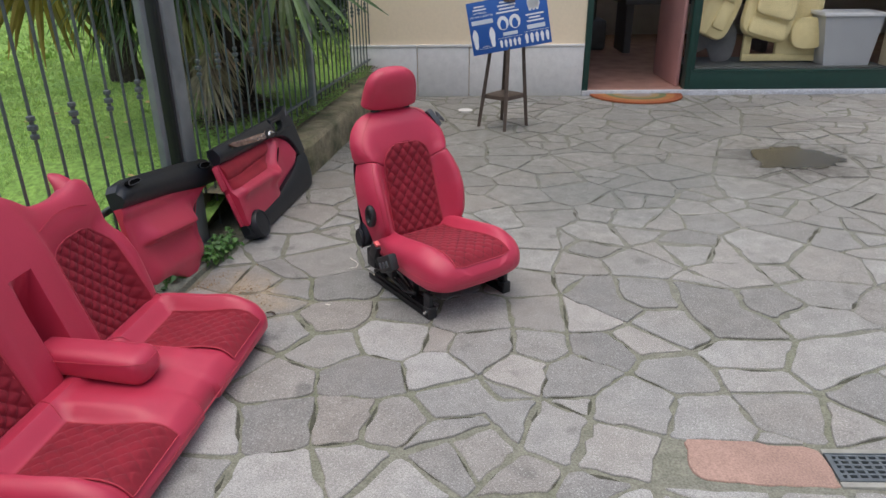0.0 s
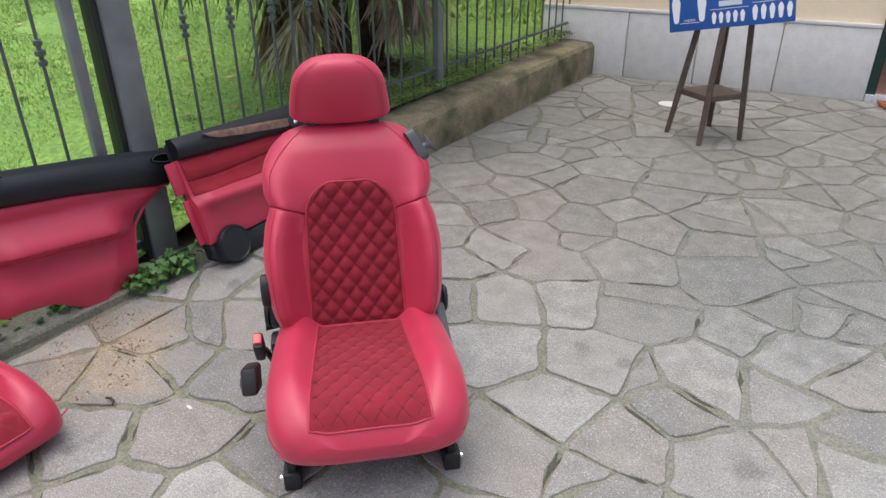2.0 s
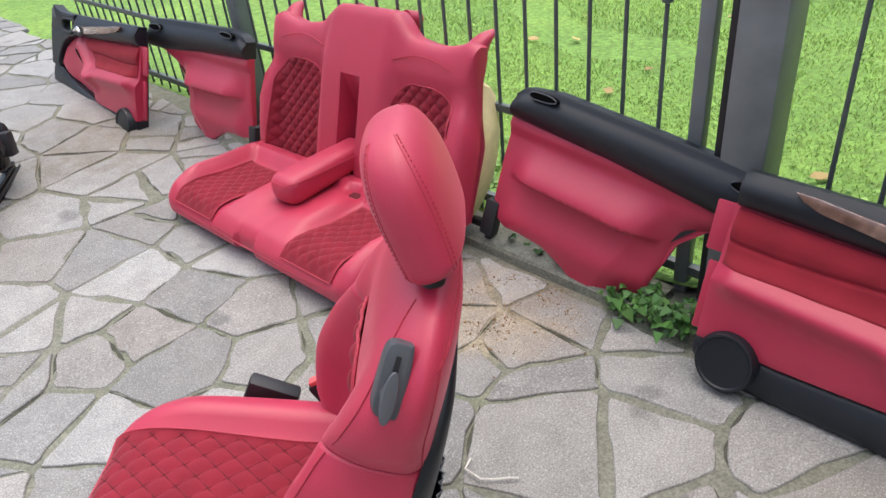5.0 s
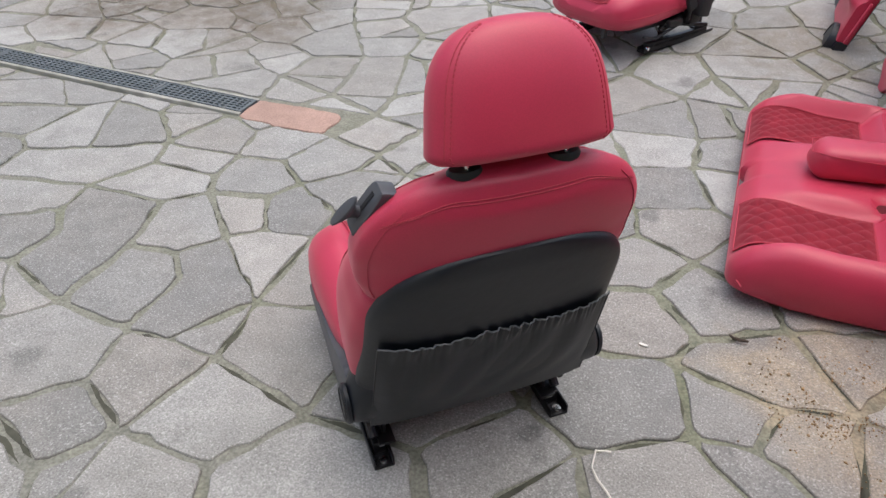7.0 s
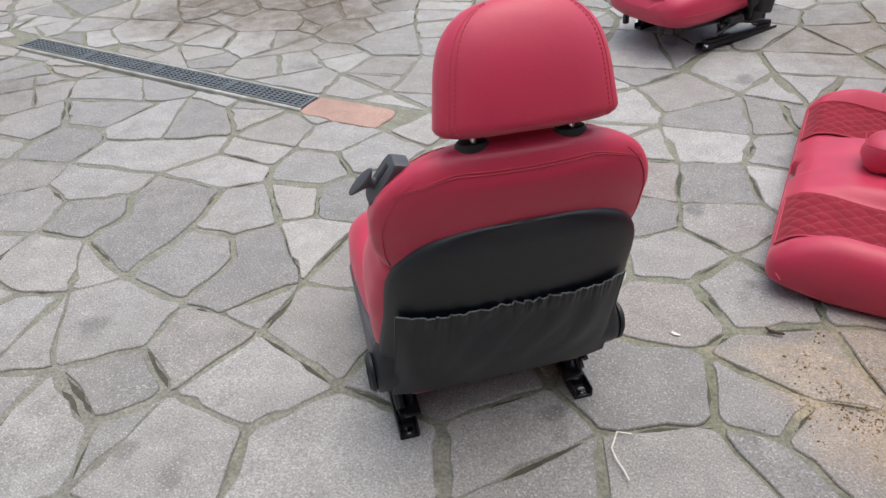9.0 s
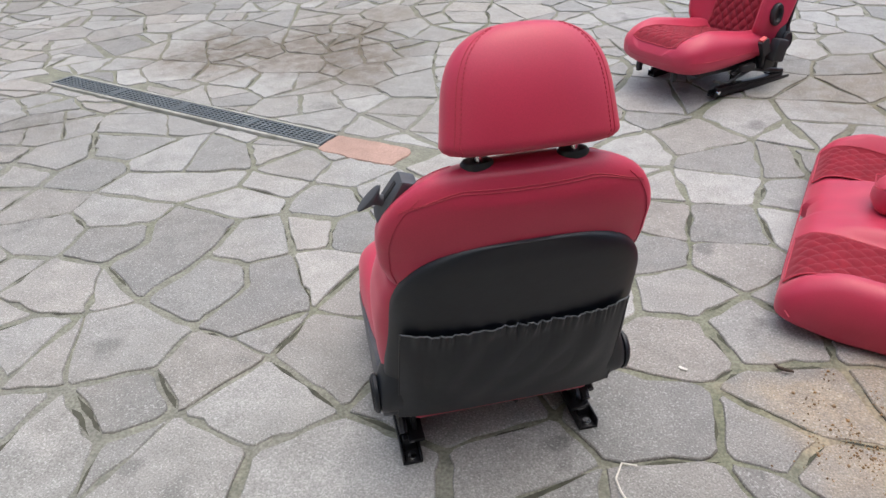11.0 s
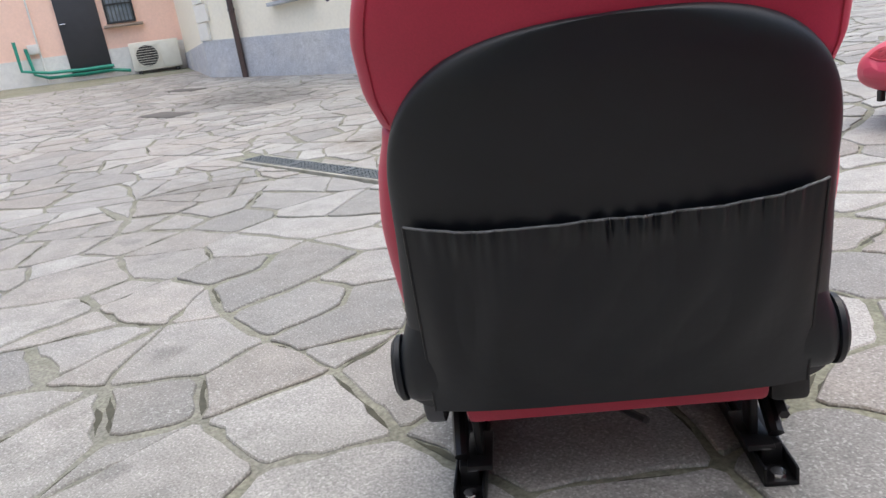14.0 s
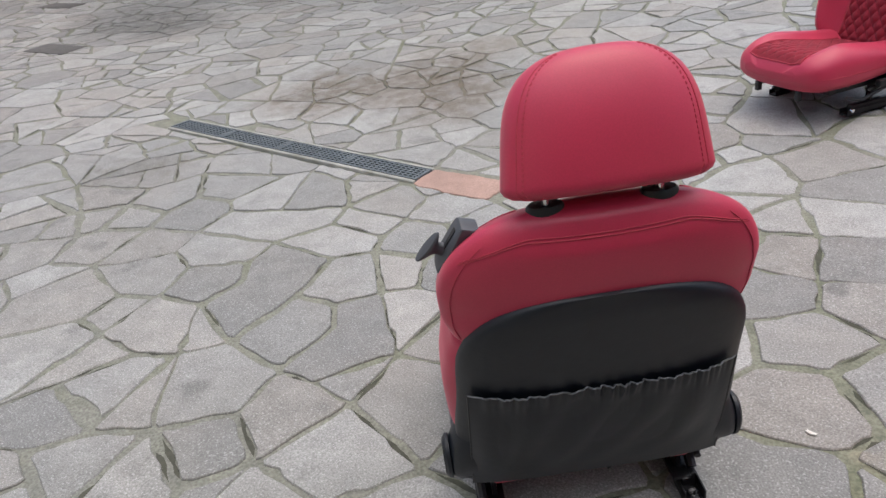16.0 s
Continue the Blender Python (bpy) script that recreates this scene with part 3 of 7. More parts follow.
# ---- buildings across the court ----
def wall_strip(a, b, z0, z1, t):
    """A straight wall from a to b (x, y), t thick away from the court."""
    a, b = Vector(a), Vector(b)
    d = (b - a).normalized()
    nrm = Vector((d.y, -d.x)) * t
    vs = []
    for z in (z0, z1):
        vs += [(*a, z), (*b, z), (*(b + nrm), z), (*(a + nrm), z)]
    return vs, [[0, 1, 2, 3], [4, 5, 6, 7], [0, 1, 5, 4], [1, 2, 6, 5], [2, 3, 7, 6], [3, 0, 4, 7]]


CW0, CW1 = Vector((3.2, -2.95)), Vector((10.6, -2.1))
cd = (CW1 - CW0).normalized()
cream = thing("cream_house", Matrix(), "cream plastered house with a weathered grey-blue plinth", "house", kind="structure")
part("wall", wall_strip(CW0, CW1, -0.3, 5.5, 6), PALECREAM, cream, smooth=0)
CORNER_BACK = Vector((14.9, -3.75))
part("wall", wall_strip(CW1, CORNER_BACK, 0.2, 5.5, 3), PALECREAM, cream, smooth=0)


def plinth_strip(a, b, z_top, out):
    a, b = Vector(a), Vector(b)
    d = (b - a).normalized()
    nrm = Vector((-d.y, d.x)) * out
    return wall_strip(a + nrm, b + nrm, -0.4, z_top, out * 0.9)


low_end = plinth_strip(CW0, CW1 + cd * 0.03, 1.24, 0.03)
low_end = [(x, y, z if z < 0 else (0.79 if x < 6 else 1.24)) for x, y, z in low_end[0]], low_end[1]
part("plinth", low_end, GREYPLINTH, cream, "stained grey-blue rendered plinth", smooth=0)
part("plinth", plinth_strip(CW1, CORNER_BACK, 1.22, 0.03), GREYPLINTH, cream, smooth=0)
part("roof", wall_strip(CW0 + Vector((-0.4, 0.4)), CW1 + Vector((0.4, 0.4)), 5.5, 5.7, 7), PINKWALL, cream, smooth=0)
QUOIN = material("white_quoin", (0.78, 0.76, 0.70), 0.8, spread=0.05, grain=10)
for i in range(8):
    wq = 0.30 if i % 2 else 0.22
    a = CW1 - cd * wq
    part("quoin", plinth_strip(a, CW1 + cd * 0.05, 0, 0.05)[0] and merge(([(x, y, 1.24 + 0.3 * i + (0.28 if k > 3 else 0)) for k, (x, y, z) in enumerate(plinth_strip(a, CW1 + cd * 0.05, 0, 0.05)[0])], plinth_strip(a, CW1, 0, 0.05)[1])), QUOIN, cream, smooth=0)
nrm_c = Vector((-cd.y, cd.x))
pp = CW1 - cd * 1.05 + nrm_c * 0.09
RUST = material("brown_painted_pipe", (0.07, 0.045, 0.04), 0.45, spread=0.2, grain=12)
part("downpipe", tube([(pp.x, pp.y, 0.5), (pp.x, pp.y, 5.4)], 0.05, 10), RUST, cream, "brown metal downpipe")
for z in (1.6, 3.2):
    part("pipe_clip", tube([(pp.x, pp.y, z), (pp.x, pp.y, z + 0.04)], 0.06, 10), RUST, cream)
wq = CW0 + cd * 4.94 + nrm_c * 0.03
cw = part("window", box((wq.x, wq.y, 2.3), (0.85, 0.08, 1.4), 0.01, rot=Matrix.Rotation(math.atan2(cd.y, cd.x), 4, "Z")), DARKROOM, cream)
part("sill", box((wq.x, wq.y, 1.56), (1.0, 0.22, 0.05), 0.008, rot=Matrix.Rotation(math.atan2(cd.y, cd.x), 4, "Z")), GREYPLINTH, cw)

PW0, PW1 = Vector((14.9, -3.75)), Vector((17.6, 2.9))
pd = (PW1 - PW0).normalized()
np_ = Vector((-pd.y, pd.x))
pink = thing("pink_house", Matrix(), "salmon-pink plastered house with a dark door and a barred window", "house", kind="structure")
part("wall", wall_strip(PW0, PW1, 0.0, 6.0, 5), PINKWALL, pink, smooth=0)
part("plinth", plinth_strip(PW0, PW1, 1.53, 0.02), PLINTH, pink, smooth=0)


def on_pink(u, z, out, size, bevel=0.01):
    c = PW0 + pd * u + np_ * out
    return box((c.x, c.y, z), size, bevel, rot=Matrix.Rotation(math.atan2(pd.y, pd.x), 4, "Z"))


PANEGREY = material("grey_blue_pane", (0.22, 0.26, 0.31), 0.25, spread=0.25, grain=6)
DARKDOOR = material("dark_grey_door", (0.025, 0.025, 0.03), 0.5, spread=0.1, grain=8)
pdoor = part("door", on_pink(2.03, 2.1, 0.03, (0.84, 0.06, 2.05)), DARKDOOR, pink, "dark grey metal door")
part("handle", on_pink(2.36, 2.15, 0.09, (0.12, 0.04, 0.02), 0.004), CHROME, pdoor)
pw = part("window", on_pink(1.18, 2.6, 0.02, (0.56, 0.06, 1.1)), PANEGREY, pink, "small barred window")
for k in range(7):
    part("bar", on_pink(0.94 + 0.08 * k, 2.6, 0.07, (0.025, 0.02, 1.1), 0), IRON, pw)
BROWNSTONE = material("brown_stone_sill", (0.3, 0.24, 0.2), 0.7, spread=0.15, grain=20)
part("sill", on_pink(1.16, 1.99, 0.08, (0.82, 0.2, 0.05)), BROWNSTONE, pw)
for u, w in ((0.9, 0.045), (1.46, 0.045)):
    part("frame", on_pink(u, 2.6, 0.04, (w, 0.06, 1.1), 0.004), DARKDOOR, pw)
for z in (2.07, 2.45):
    part("crossbar", on_pink(1.18, z, 0.075, (0.6, 0.03, 0.03), 0.004), DARKDOOR, pw)
part("conduit", tube([(*(PW0 + pd * 2.95 + np_ * 0.03), 1.0), (*(PW0 + pd * 2.95 + np_ * 0.03), 5.8)], 0.02, 6), PLINTH, pink)
part("junction_box", on_pink(3.05, 1.72, 0.05, (0.22, 0.1, 0.2), 0.01), PLINTH, pink)
part("roof", wall_strip(PW0, PW1, 6.0, 6.2, 5.5), PINKWALL, pink, smooth=0)

# air conditioner on the ground by the pink house
AM = Matrix.Translation((*(PW0 + pd * 0.66 + np_ * 0.25), 0.93)) @ Matrix.Rotation(math.atan2(pd.y, pd.x), 4, "Z")
ac = thing("air_conditioner", AM, "white outdoor air conditioning unit standing by the wall", "air conditioner")
ACW = material("ivory_metal", (0.68, 0.67, 0.6), 0.5, spread=0.05, grain=10)
part("casing", span((-0.52, -0.17, 0.03), (0.52, 0.17, 0.64), 0.02), ACW, ac)
part("fan_opening", loft([[(0.18 + 0.23 * math.cos(k / 24 * math.tau), y, 0.34 + 0.23 * math.sin(k / 24 * math.tau)) for k in range(24)] for y in (0.165, 0.176)]), BLACK, ac)
for k in range(9):
    z = 0.13 + 0.052 * k
    part("grille_wire", tube([(-0.06, 0.185, z), (0.42, 0.185, z)], 0.006, 5), ACW, ac)
part("side_cover", span((-0.51, 0.16, 0.06), (-0.12, 0.185, 0.61), 0.01), ACW, ac)
for x in (-0.4, 0.4):
    part("foot", span((x - 0.04, -0.2, -0.05), (x + 0.04, 0.2, 0.03), 0.005), BLACK, ac)
TEAL = material("teal_hose", (0.02, 0.27, 0.2), 0.4, spread=0.1, grain=10)
q = [PW0 + pd * u + np_ * 0.12 for u in (1.25, 1.6, 2.2, 2.9, 3.15, 3.2)]
tagged(obj("hose", merge(tube([(q[0].x, q[0].y, 1.02), (q[1].x, q[1].y, 1.08), (q[2].x, q[2].y, 1.08), (q[3].x, q[3].y, 1.1), (q[4].x, q[4].y, 1.2), (q[5].x, q[5].y, 1.75)], 0.035),
                         tube([(q[1].x - .1, q[1].y, 1.17), (q[2].x - .1, q[2].y, 1.17), (q[3].x - .1, q[3].y, 1.2), (q[4].x - .05, q[4].y + .25, 1.3), (q[4].x - .05, q[4].y + .25, 1.9)], 0.035)), TEAL),
       "pair of teal plastic hoses along the pink wall", "hose")

# a plain wall and trees close the court far behind
tagged(obj("wall_far", merge(span((-9, -15.6, -0.3), (30, -15.3, 3.0)), span((24, -15.3, -0.3), (24.3, 12, 4.0)), span((7.2, 8.6, -0.3), (24, 8.9, 3.5))), PALECREAM, smooth=0), "plain plastered wall closing the court", "wall", kind="structure")

# ---- drain channel ----
DR = Matrix.Translation((0.905, 1.572, rise(0.95, 1.65) + 0.001)) @ Matrix.Rotation(-math.atan((rise(2.95, 1.65) - rise(0.95, 1.65)) / 2.0), 4, "Y")
drain = thing("drain", DR, "dull zinc drain grating set flush in the paving between cement edges", "drain", kind="structure")
GALV = material("dull_zinc_grating", (0.11, 0.13, 0.142), 0.55, metal=0.2, spread=0.2, grain=20)
PALECEMENT = material("pale_cement_edge", (0.3, 0.3, 0.27), 0.85, spread=0.25, grain=14, depth=0.004, blotch=0.6, blotch_scale=4.0, tint=(0.16, 0.17, 0.12))
DL = 2.03
part("channel", span((0, 0.03, -0.06), (DL, 0.16, -0.03)), BLACK, drain)
for y in (0.0, 0.162):
    part("cement_edge", span((0, y, -0.05), (DL, y + 0.024, 0.004), 0.003), PALECEMENT, drain)
for y in (0.025, 0.157):
    part("edge", span((0, y, -0.05), (DL, y + 0.004, 0.007), 0.001), GALV, drain)
for k in range(4):
    a = 0.003 + DL / 4 * k
    w = DL / 4 - 0.006
    cells = [span((a, 0.031, -0.02), (a + 0.016, 0.155, 0.006)), span((a + w - 0.016, 0.031, -0.02), (a + w, 0.155, 0.006))]
    cells += [span((a, 0.031 + 0.0228 * i, -0.02), (a + w, 0.031 + 0.0228 * i + 0.009, 0.005)) for i in range(6)]
    cells += [span((a + 0.03 + 0.0325 * i, 0.031, -0.02), (a + 0.040 + 0.0325 * i, 0.155, 0.004)) for i in range(14)]
    part("grating", merge(*cells), GALV, drain, smooth=0)


# ---- car seats ----
def quilt(x, s, cell):
    a, b = x / cell + s / cell, x / cell - s / cell
    return (abs(math.sin(math.pi * a)) * abs(math.sin(math.pi * b))) ** 0.55


def quilt_thread(at, inside, x0, x1, s0, s1, cell):
    """Sewn lines of a diamond quilt; at(x, s) gives the surface, inside(x, s) its outline."""
    out = []
    for way in (1, -1):
        lo = min(c for c in (x0 + way * s0, x0 + way * s1, x1 + way * s0, x1 + way * s1))
        hi = max(c for c in (x0 + way * s0, x0 + way * s1, x1 + way * s0, x1 + way * s1))
        for k in range(math.floor(lo / cell), math.ceil(hi / cell) + 1):
            run = []
            for j in range(81):
                x = x0 + (x1 - x0) * j / 80
                s = way * (k * cell - x)
                if s0 <= s <= s1 and inside(x, s):
                    run.append(at(x, s))
                elif len(run) > 3:
                    out.append(tube(run, 0.0013, 4))
                    run = []
                else:
                    run = []
            if len(run) > 3:
                out.append(tube(run, 0.0013, 4))
    return merge(*out)


def seat_surface():
    b0, t0 = Vector((0, -0.175, 0.22)), Vector((0, -0.40, 0.845))
    d = (t0 - b0).normalized()
    length = (t0 - b0).length
    nrm = Vector((0, d.z, -d.y))
    W = [(0, 0.245), (0.12, 0.272), (0.25, 0.282), (0.38, 0.284), (0.52, 0.272), (0.62, 0.254), (0.69, 0.267), (0.76, 0.268), (0.82, 0.260), (0.88, 0.241), (0.93, 0.213), (0.97, 0.175), (1.0, 0.11)]
    BK = [(-0.15, 0.105), (0, 0.095), (0.3, 0.085), (0.75, 0.066), (0.92, 0.055), (1.0, 0.025)]
    F0 = [(0, 0.045), (0.2, 0.052), (0.5, 0.064), (0.72, 0.085), (0.85, 0.08), (0.93, 0.06), (1.0, 0.02)]
    BO = [(0, 0.08), (0.12, 0.155), (0.30, 0.178), (0.45, 0.152), (0.56, 0.112), (0.63, 0.076), (0.75, 0.035), (0.85, 0.012), (1.0, 0.0)]

    def place(x, s, n):
        return b0 + d * (s * length) + nrm * n + Vector((x, 0, 0))

    def front(x, s):
        q = abs(x) / max(lerp_table(W, s), 1e-4)
        return lerp_table(F0, s) + lerp_table(BO, s) * sstep(0.53, 0.9, q)

    def back_depth(x, s, w=None):
        """How far the back stands behind the middle plane; the shoulders are rounder than the small of the back."""
        e = 3.0 - 0.8 * sstep(0.58, 0.75, s)
        return lerp_table(BK, s) * max(0.0, 1 - abs(x / (w or lerp_table(W, s))) ** e) ** (1 / e)

    def ring(s, shrink=0.0, m=72, e=3.0):
        w, out = lerp_table(W, s) - shrink, []
        for k in range(m):
            u = k / m * math.tau
            cx, sy = spow(math.cos(u), 2 / e), spow(math.sin(u), 2 / e)
            x = w * cx * (1 - 0.3 * sstep(0.72, 1.0, s) * max(0.0, sy))
            at = s
            if sy > 0:
                at = s - 0.06 * sstep(0.0, 0.6, 1 - abs(cx)) * math.exp(-((s - 0.62) / 0.13) ** 2)
                n = sy * (front(x, at) - shrink)
            else:
                n = -max(0.0, back_depth(x, s, w) - shrink) if abs(cx) < 1 else 0.0
            out.append(tuple(place(x, at, n)))
        return out
    return place, front, ring, W, BK, back_depth


def headrest_ring(s, shrink=0.0, m=56):
    """s from 0 at the underside to 1 at the crown; local to the middle of its underside."""
    cap = max(0.0, 1 - max(0.0, (s - 0.3) / 0.7) ** 3.5) ** (1 / 2.7)
    foot = 1 - 0.2 * max(0.0, 1 - s / 0.1) ** 2
    w = (0.161 - 0.028 * s) * max(cap, 0.05) * foot - shrink
    df = (0.058 + 0.006 * math.sin(math.pi * s)) * max(cap, 0.05) ** 0.8 * foot - shrink
    db = (0.05 + 0.008 * math.sin(math.pi * s)) * max(cap, 0.05) ** 0.8 * foot - shrink
    out = []
    for k in range(m):
        u = k / m * math.tau
        cx, sy = spow(math.cos(u), 2 / 2.5), spow(math.sin(u), 2 / 2.5)
        n = sy * (df if sy > 0 else db)
        out.append((w * cx, n + 0.004 * s * s, 0.208 * s))
    return out


def stitches(points, step, size, mat_shape=None):
    """Short raised stitches along a polyline."""
    out, acc = [], 0.0
    pts = [Vector(p) for p in points]
    for a, b in zip(pts, pts[1:]):
        acc += (b - a).length
        if acc >= step:
            acc = 0.0
            out.append(tube([a, a + (b - a).normalized() * step * 0.6], size, 4))
    return merge(*out) if out else ([], [])


def car_seat(m, side, label, slide=0.0):
    """side 1: adjuster wheel and buckle on its right; -1: the mirror image."""
    place, front, ring, W, BK, back_depth = seat_surface()
    seat = thing("car_seat", m, label, "car seat", group="front car seats")

    def mx(shape):
        return [(p[0] * side, p[1], p[2]) for p in shape[0]], shape[1]

    # backrest: lower bolsters and shoulder cover, with a rounded seam between them
    def closed(s0, s1, n, round0, round1):
        rings = []
        for k in range(round0):
            a = (k + 0.3) / round0 * math.pi / 2
            rings.append(ring(s0 + 0.02 * (1 - math.cos(a)) * 0.6, 0.014 * (1 - math.sin(a))))
        for k in range(n + 1):
            rings.append(ring(s0 + 0.012 + (s1 - s0 - 0.024) * k / n))
        for k in range(round1):
            a = (k + 1) / round1 * math.pi / 2
            rings.append(ring(s1 - 0.012 + 0.012 * math.sin(a), 0.014 * (1 - math.cos(a))))
        return loft(rings)
    part("backrest", closed(0.0, 0.622, 34, 4, 4), RED, seat, "red leather backrest with deep side bolsters")
    part("shoulder_cover", closed(0.62, 1.0, 26, 4, 3), RED, seat)

    # quilted centre
    def flat(x, s):
        return front(x, s) * max(0.0, 1 - abs(x / lerp_table(W, s)) ** 3.0) ** (1 / 3.0)

    def panel(u, v):
        s = 0.015 + 0.715 * v
        k = max(0.0, (v - 0.72) / 0.28)
        half = (0.153 - 0.016 * v) * (max(0.0, 1 - k ** 2.6)) ** 0.42
        x = (2 * u - 1) * half
        edge = min(1, min(u, 1 - u) * 24, v * 20, (1 - v) * 24)
        n = flat(x, s) + 0.004 + 0.012 * edge * quilt(x, s * 0.664 * 0.8, 0.056)
        return place(x, s, n)
    part("quilted_panel", grid(panel, 84, 130), QUILT, seat, "wine-red diamond-quilted suede")

    def half_at(s):
        v = (s - 0.015) / 0.715
        return (0.153 - 0.016 * v) * (max(0.0, 1 - max(0.0, (v - 0.72) / 0.28) ** 2.6)) ** 0.42
    # sewn lines, coloured dark to paint the shade of the grooves
    part("quilt_stitching", quilt_thread(lambda x, q: tuple(place(x, q / 0.5312, flat(x, q / 0.5312) + 0.0046)), lambda x, q: abs(x) < half_at(q / 0.5312) - 0.008 and q / 0.5312 < 0.715, -0.155, 0.155, 0.022, 0.385, 0.056), WINESHADE, seat)
    rim = []
    for k in range(121):
        t = k / 120
        v = min(1, t * 2.4) if t < 0.4167 else (1 if t < 0.5833 else 1 - (t - 0.5833) / 0.4167)
        u = 0 if t < 0.4167 else ((t - 0.4167) / 0.1667 if t < 0.5833 else 1)
        rim.append(tuple(panel(min(1, max(0, u)), max(0.001, min(0.985, v)))))
    part("piping", tube(rim, 0.0035, 6), REDSEAM, seat)

    # seams over the shoulders, front edge to back edge
    for x0 in (-1, 1):
        line = []
        for k in range(30):
            s = 0.645 + 0.325 * k / 29
            w = lerp_table(W, s)
            sy = (1 - 0.9 ** 3.0) ** (1 / 3.0)
            x = x0 * w * 0.90 * (1 - 0.3 * sstep(0.72, 1.0, s) * sy)
            line.append(tuple(place(x, s, front(x, s) * sy + 0.001)))
        part("seam", tube(line, 0.0015, 5), REDSEAM, seat)
        back = []
        for k in range(26):
            s = 0.64 + 0.30 * k / 25
            w = lerp_table(W, s)
            x = x0 * w * 0.93
            back.append(tuple(place(x, s, -back_depth(x, s) - 0.001)))
        part("seam", tube(back, 0.0009, 5), REDSEAM, seat)
        side_line = []
        for k in range(26):
            s = 0.04 + 0.57 * k / 25
            w = lerp_table(W, s)
            x = x0 * w * 0.9
            side_line.append(tuple(place(x, s, front(x, s) * (1 - 0.9 ** 3.0) ** (1 / 3.0) + 0.001)))
        part("seam", tube(side_line, 0.0015, 5), REDSEAM, seat)
    for s, q in ((0.958, 0.80), (0.965, 0.80)):
        top = []
        for k in range(31):
            u = (2 * k / 30 - 1) * 0.965
            sk = s - 0.5 * max(0, abs(u) - 0.6) ** 2
            x = u * lerp_table(W, sk)
            top.append(tuple(place(x, sk, -back_depth(x, sk) - 0.0012)))
        part("seam", tube(top, 0.001, 5), REDSEAM, seat)

    # black back shell with an arched top; below, it widens to the hinges
    def shell_half(s):
        return 0.264 + 0.016 * (1 - sstep(0.15, 0.5, s)) + 0.022 * (1 - sstep(0.03, 0.2, s))

    def shell_wall(x, s):
        return (lerp_table(BK, s) + 0.011) * max(0.0, 1 - abs(x / (shell_half(s) + 0.014)) ** 4.5) ** (1 / 4.5)

    rings = []
    for k in range(61):
        v = 1 - (1 - k / 60) ** 2.2
        s = -0.008 + 0.8 * v
        a = shell_half(s)
        if v > 0.52:
            a *= max(0.0, 1 - ((v - 0.52) / 0.48) ** 2.9) ** (1 / 2.8)
        a = max(a, 0.02)
        r = []
        for j in range(60):
            u = j / 60 * math.tau
            cx, sy = spow(math.cos(u), 2 / 4.0), spow(math.sin(u), 2 / 4.0)
            x = a * cx + 0.005 * side
            wall = shell_wall(x, s)
            edge = 0.012 * (1 - sstep(0.9, 1.0, v))
            n = -(wall - 0.03) if sy > 0 else -(wall - 0.03) + sy * (0.026 + edge * 0.4)
            r.append(tuple(place(x, s, n)))
        rings.append(r)
    part("back_shell", loft(rings), CHARCOAL, seat, "black vinyl back shell with an arched top")
    # elastic map pocket with gathers
    rnd = random.Random(3)
    ph = [rnd.uniform(0, 6) for _ in range(8)]

    def gather(u, v):
        """Ruffles of the elastic hem: uneven waves about an inch long."""
        a = 92 * u + 3.2 * math.sin(7 * u + ph[0]) + 1.6 * math.sin(17 * u + ph[1])
        return math.sin(a + 0.5 * v) * (0.75 + 0.25 * math.sin(11 * u + ph[2])) + 0.4 * math.sin(2.3 * a + ph[3])

    def pocket(u, v):
        x = (2 * u - 1) * (0.254 - 0.012 * v)
        mid = max(0.0, 1 - (2 * u - 1) ** 6)
        pinch = gather(u, 1.0)
        top = 0.452 + 0.016 * (2 * u - 1) ** 2 + 0.0045 * pinch * mid
        s = 0.002 + (top - 0.002) * v
        wall = shell_wall(x, max(0, s))
        hem = sstep(0.8, 1.0, v) ** 1.2 * mid * 0.009
        below = 0.0042 * mid * sstep(0.05, 0.45, v) * (1 - 0.5 * sstep(0.8, 1.0, v)) * (math.sin(15 * u + 3 * v + 2 * math.sin(5 * u)) + 0.6 * math.sin(38 * u - 5 * v + 3 * math.sin(4 * u + 2 * v)))
        bag = 0.012 * mid * math.sin(math.pi * v) ** 1.2
        n = -wall - 0.006 - bag - max(-0.004, below + hem * (pinch * 0.55 + 0.5))
        return place(x, s, n)
    part("map_pocket", grid(pocket, 360, 48), CHARCOAL, seat, "gathered black vinyl map pocket")
    part("pocket_hem", tube([pocket(k / 360, 1.0) for k in range(361)], 0.0017, 6), HEMSHEEN, seat)
    part("pocket_edge", tube([pocket(0.0, k / 20) for k in range(21)], 0.002, 5), BLACK, seat)
    part("pocket_edge", tube([pocket(1.0, k / 20) for k in range(21)], 0.002, 5), BLACK, seat)

    # cushion
    WC = [(-0.2, 0.24), (-0.1, 0.262), (0.05, 0.276), (0.2, 0.281), (0.3, 0.275), (0.36, 0.256), (0.4, 0.222), (0.42, 0.165)]
    ZT = [(-0.2, 0.25), (-0.05, 0.26), (0.1, 0.285), (0.22, 0.304), (0.3, 0.308), (0.345, 0.302), (0.375, 0.289), (0.396, 0.27), (0.412, 0.246), (0.42, 0.23)]
    ZB = [(-0.2, 0.15), (0.0, 0.137), (0.15, 0.125), (0.28, 0.124), (0.36, 0.138), (0.4, 0.165), (0.42, 0.195)]

    def c_top(x, y):
        w = lerp_table(WC, y)
        return lerp_table(ZT, y) + 0.06 * sstep(0.46, 0.74, abs(x) / w) * (1 - 0.65 * sstep(0.22, 0.39, y))

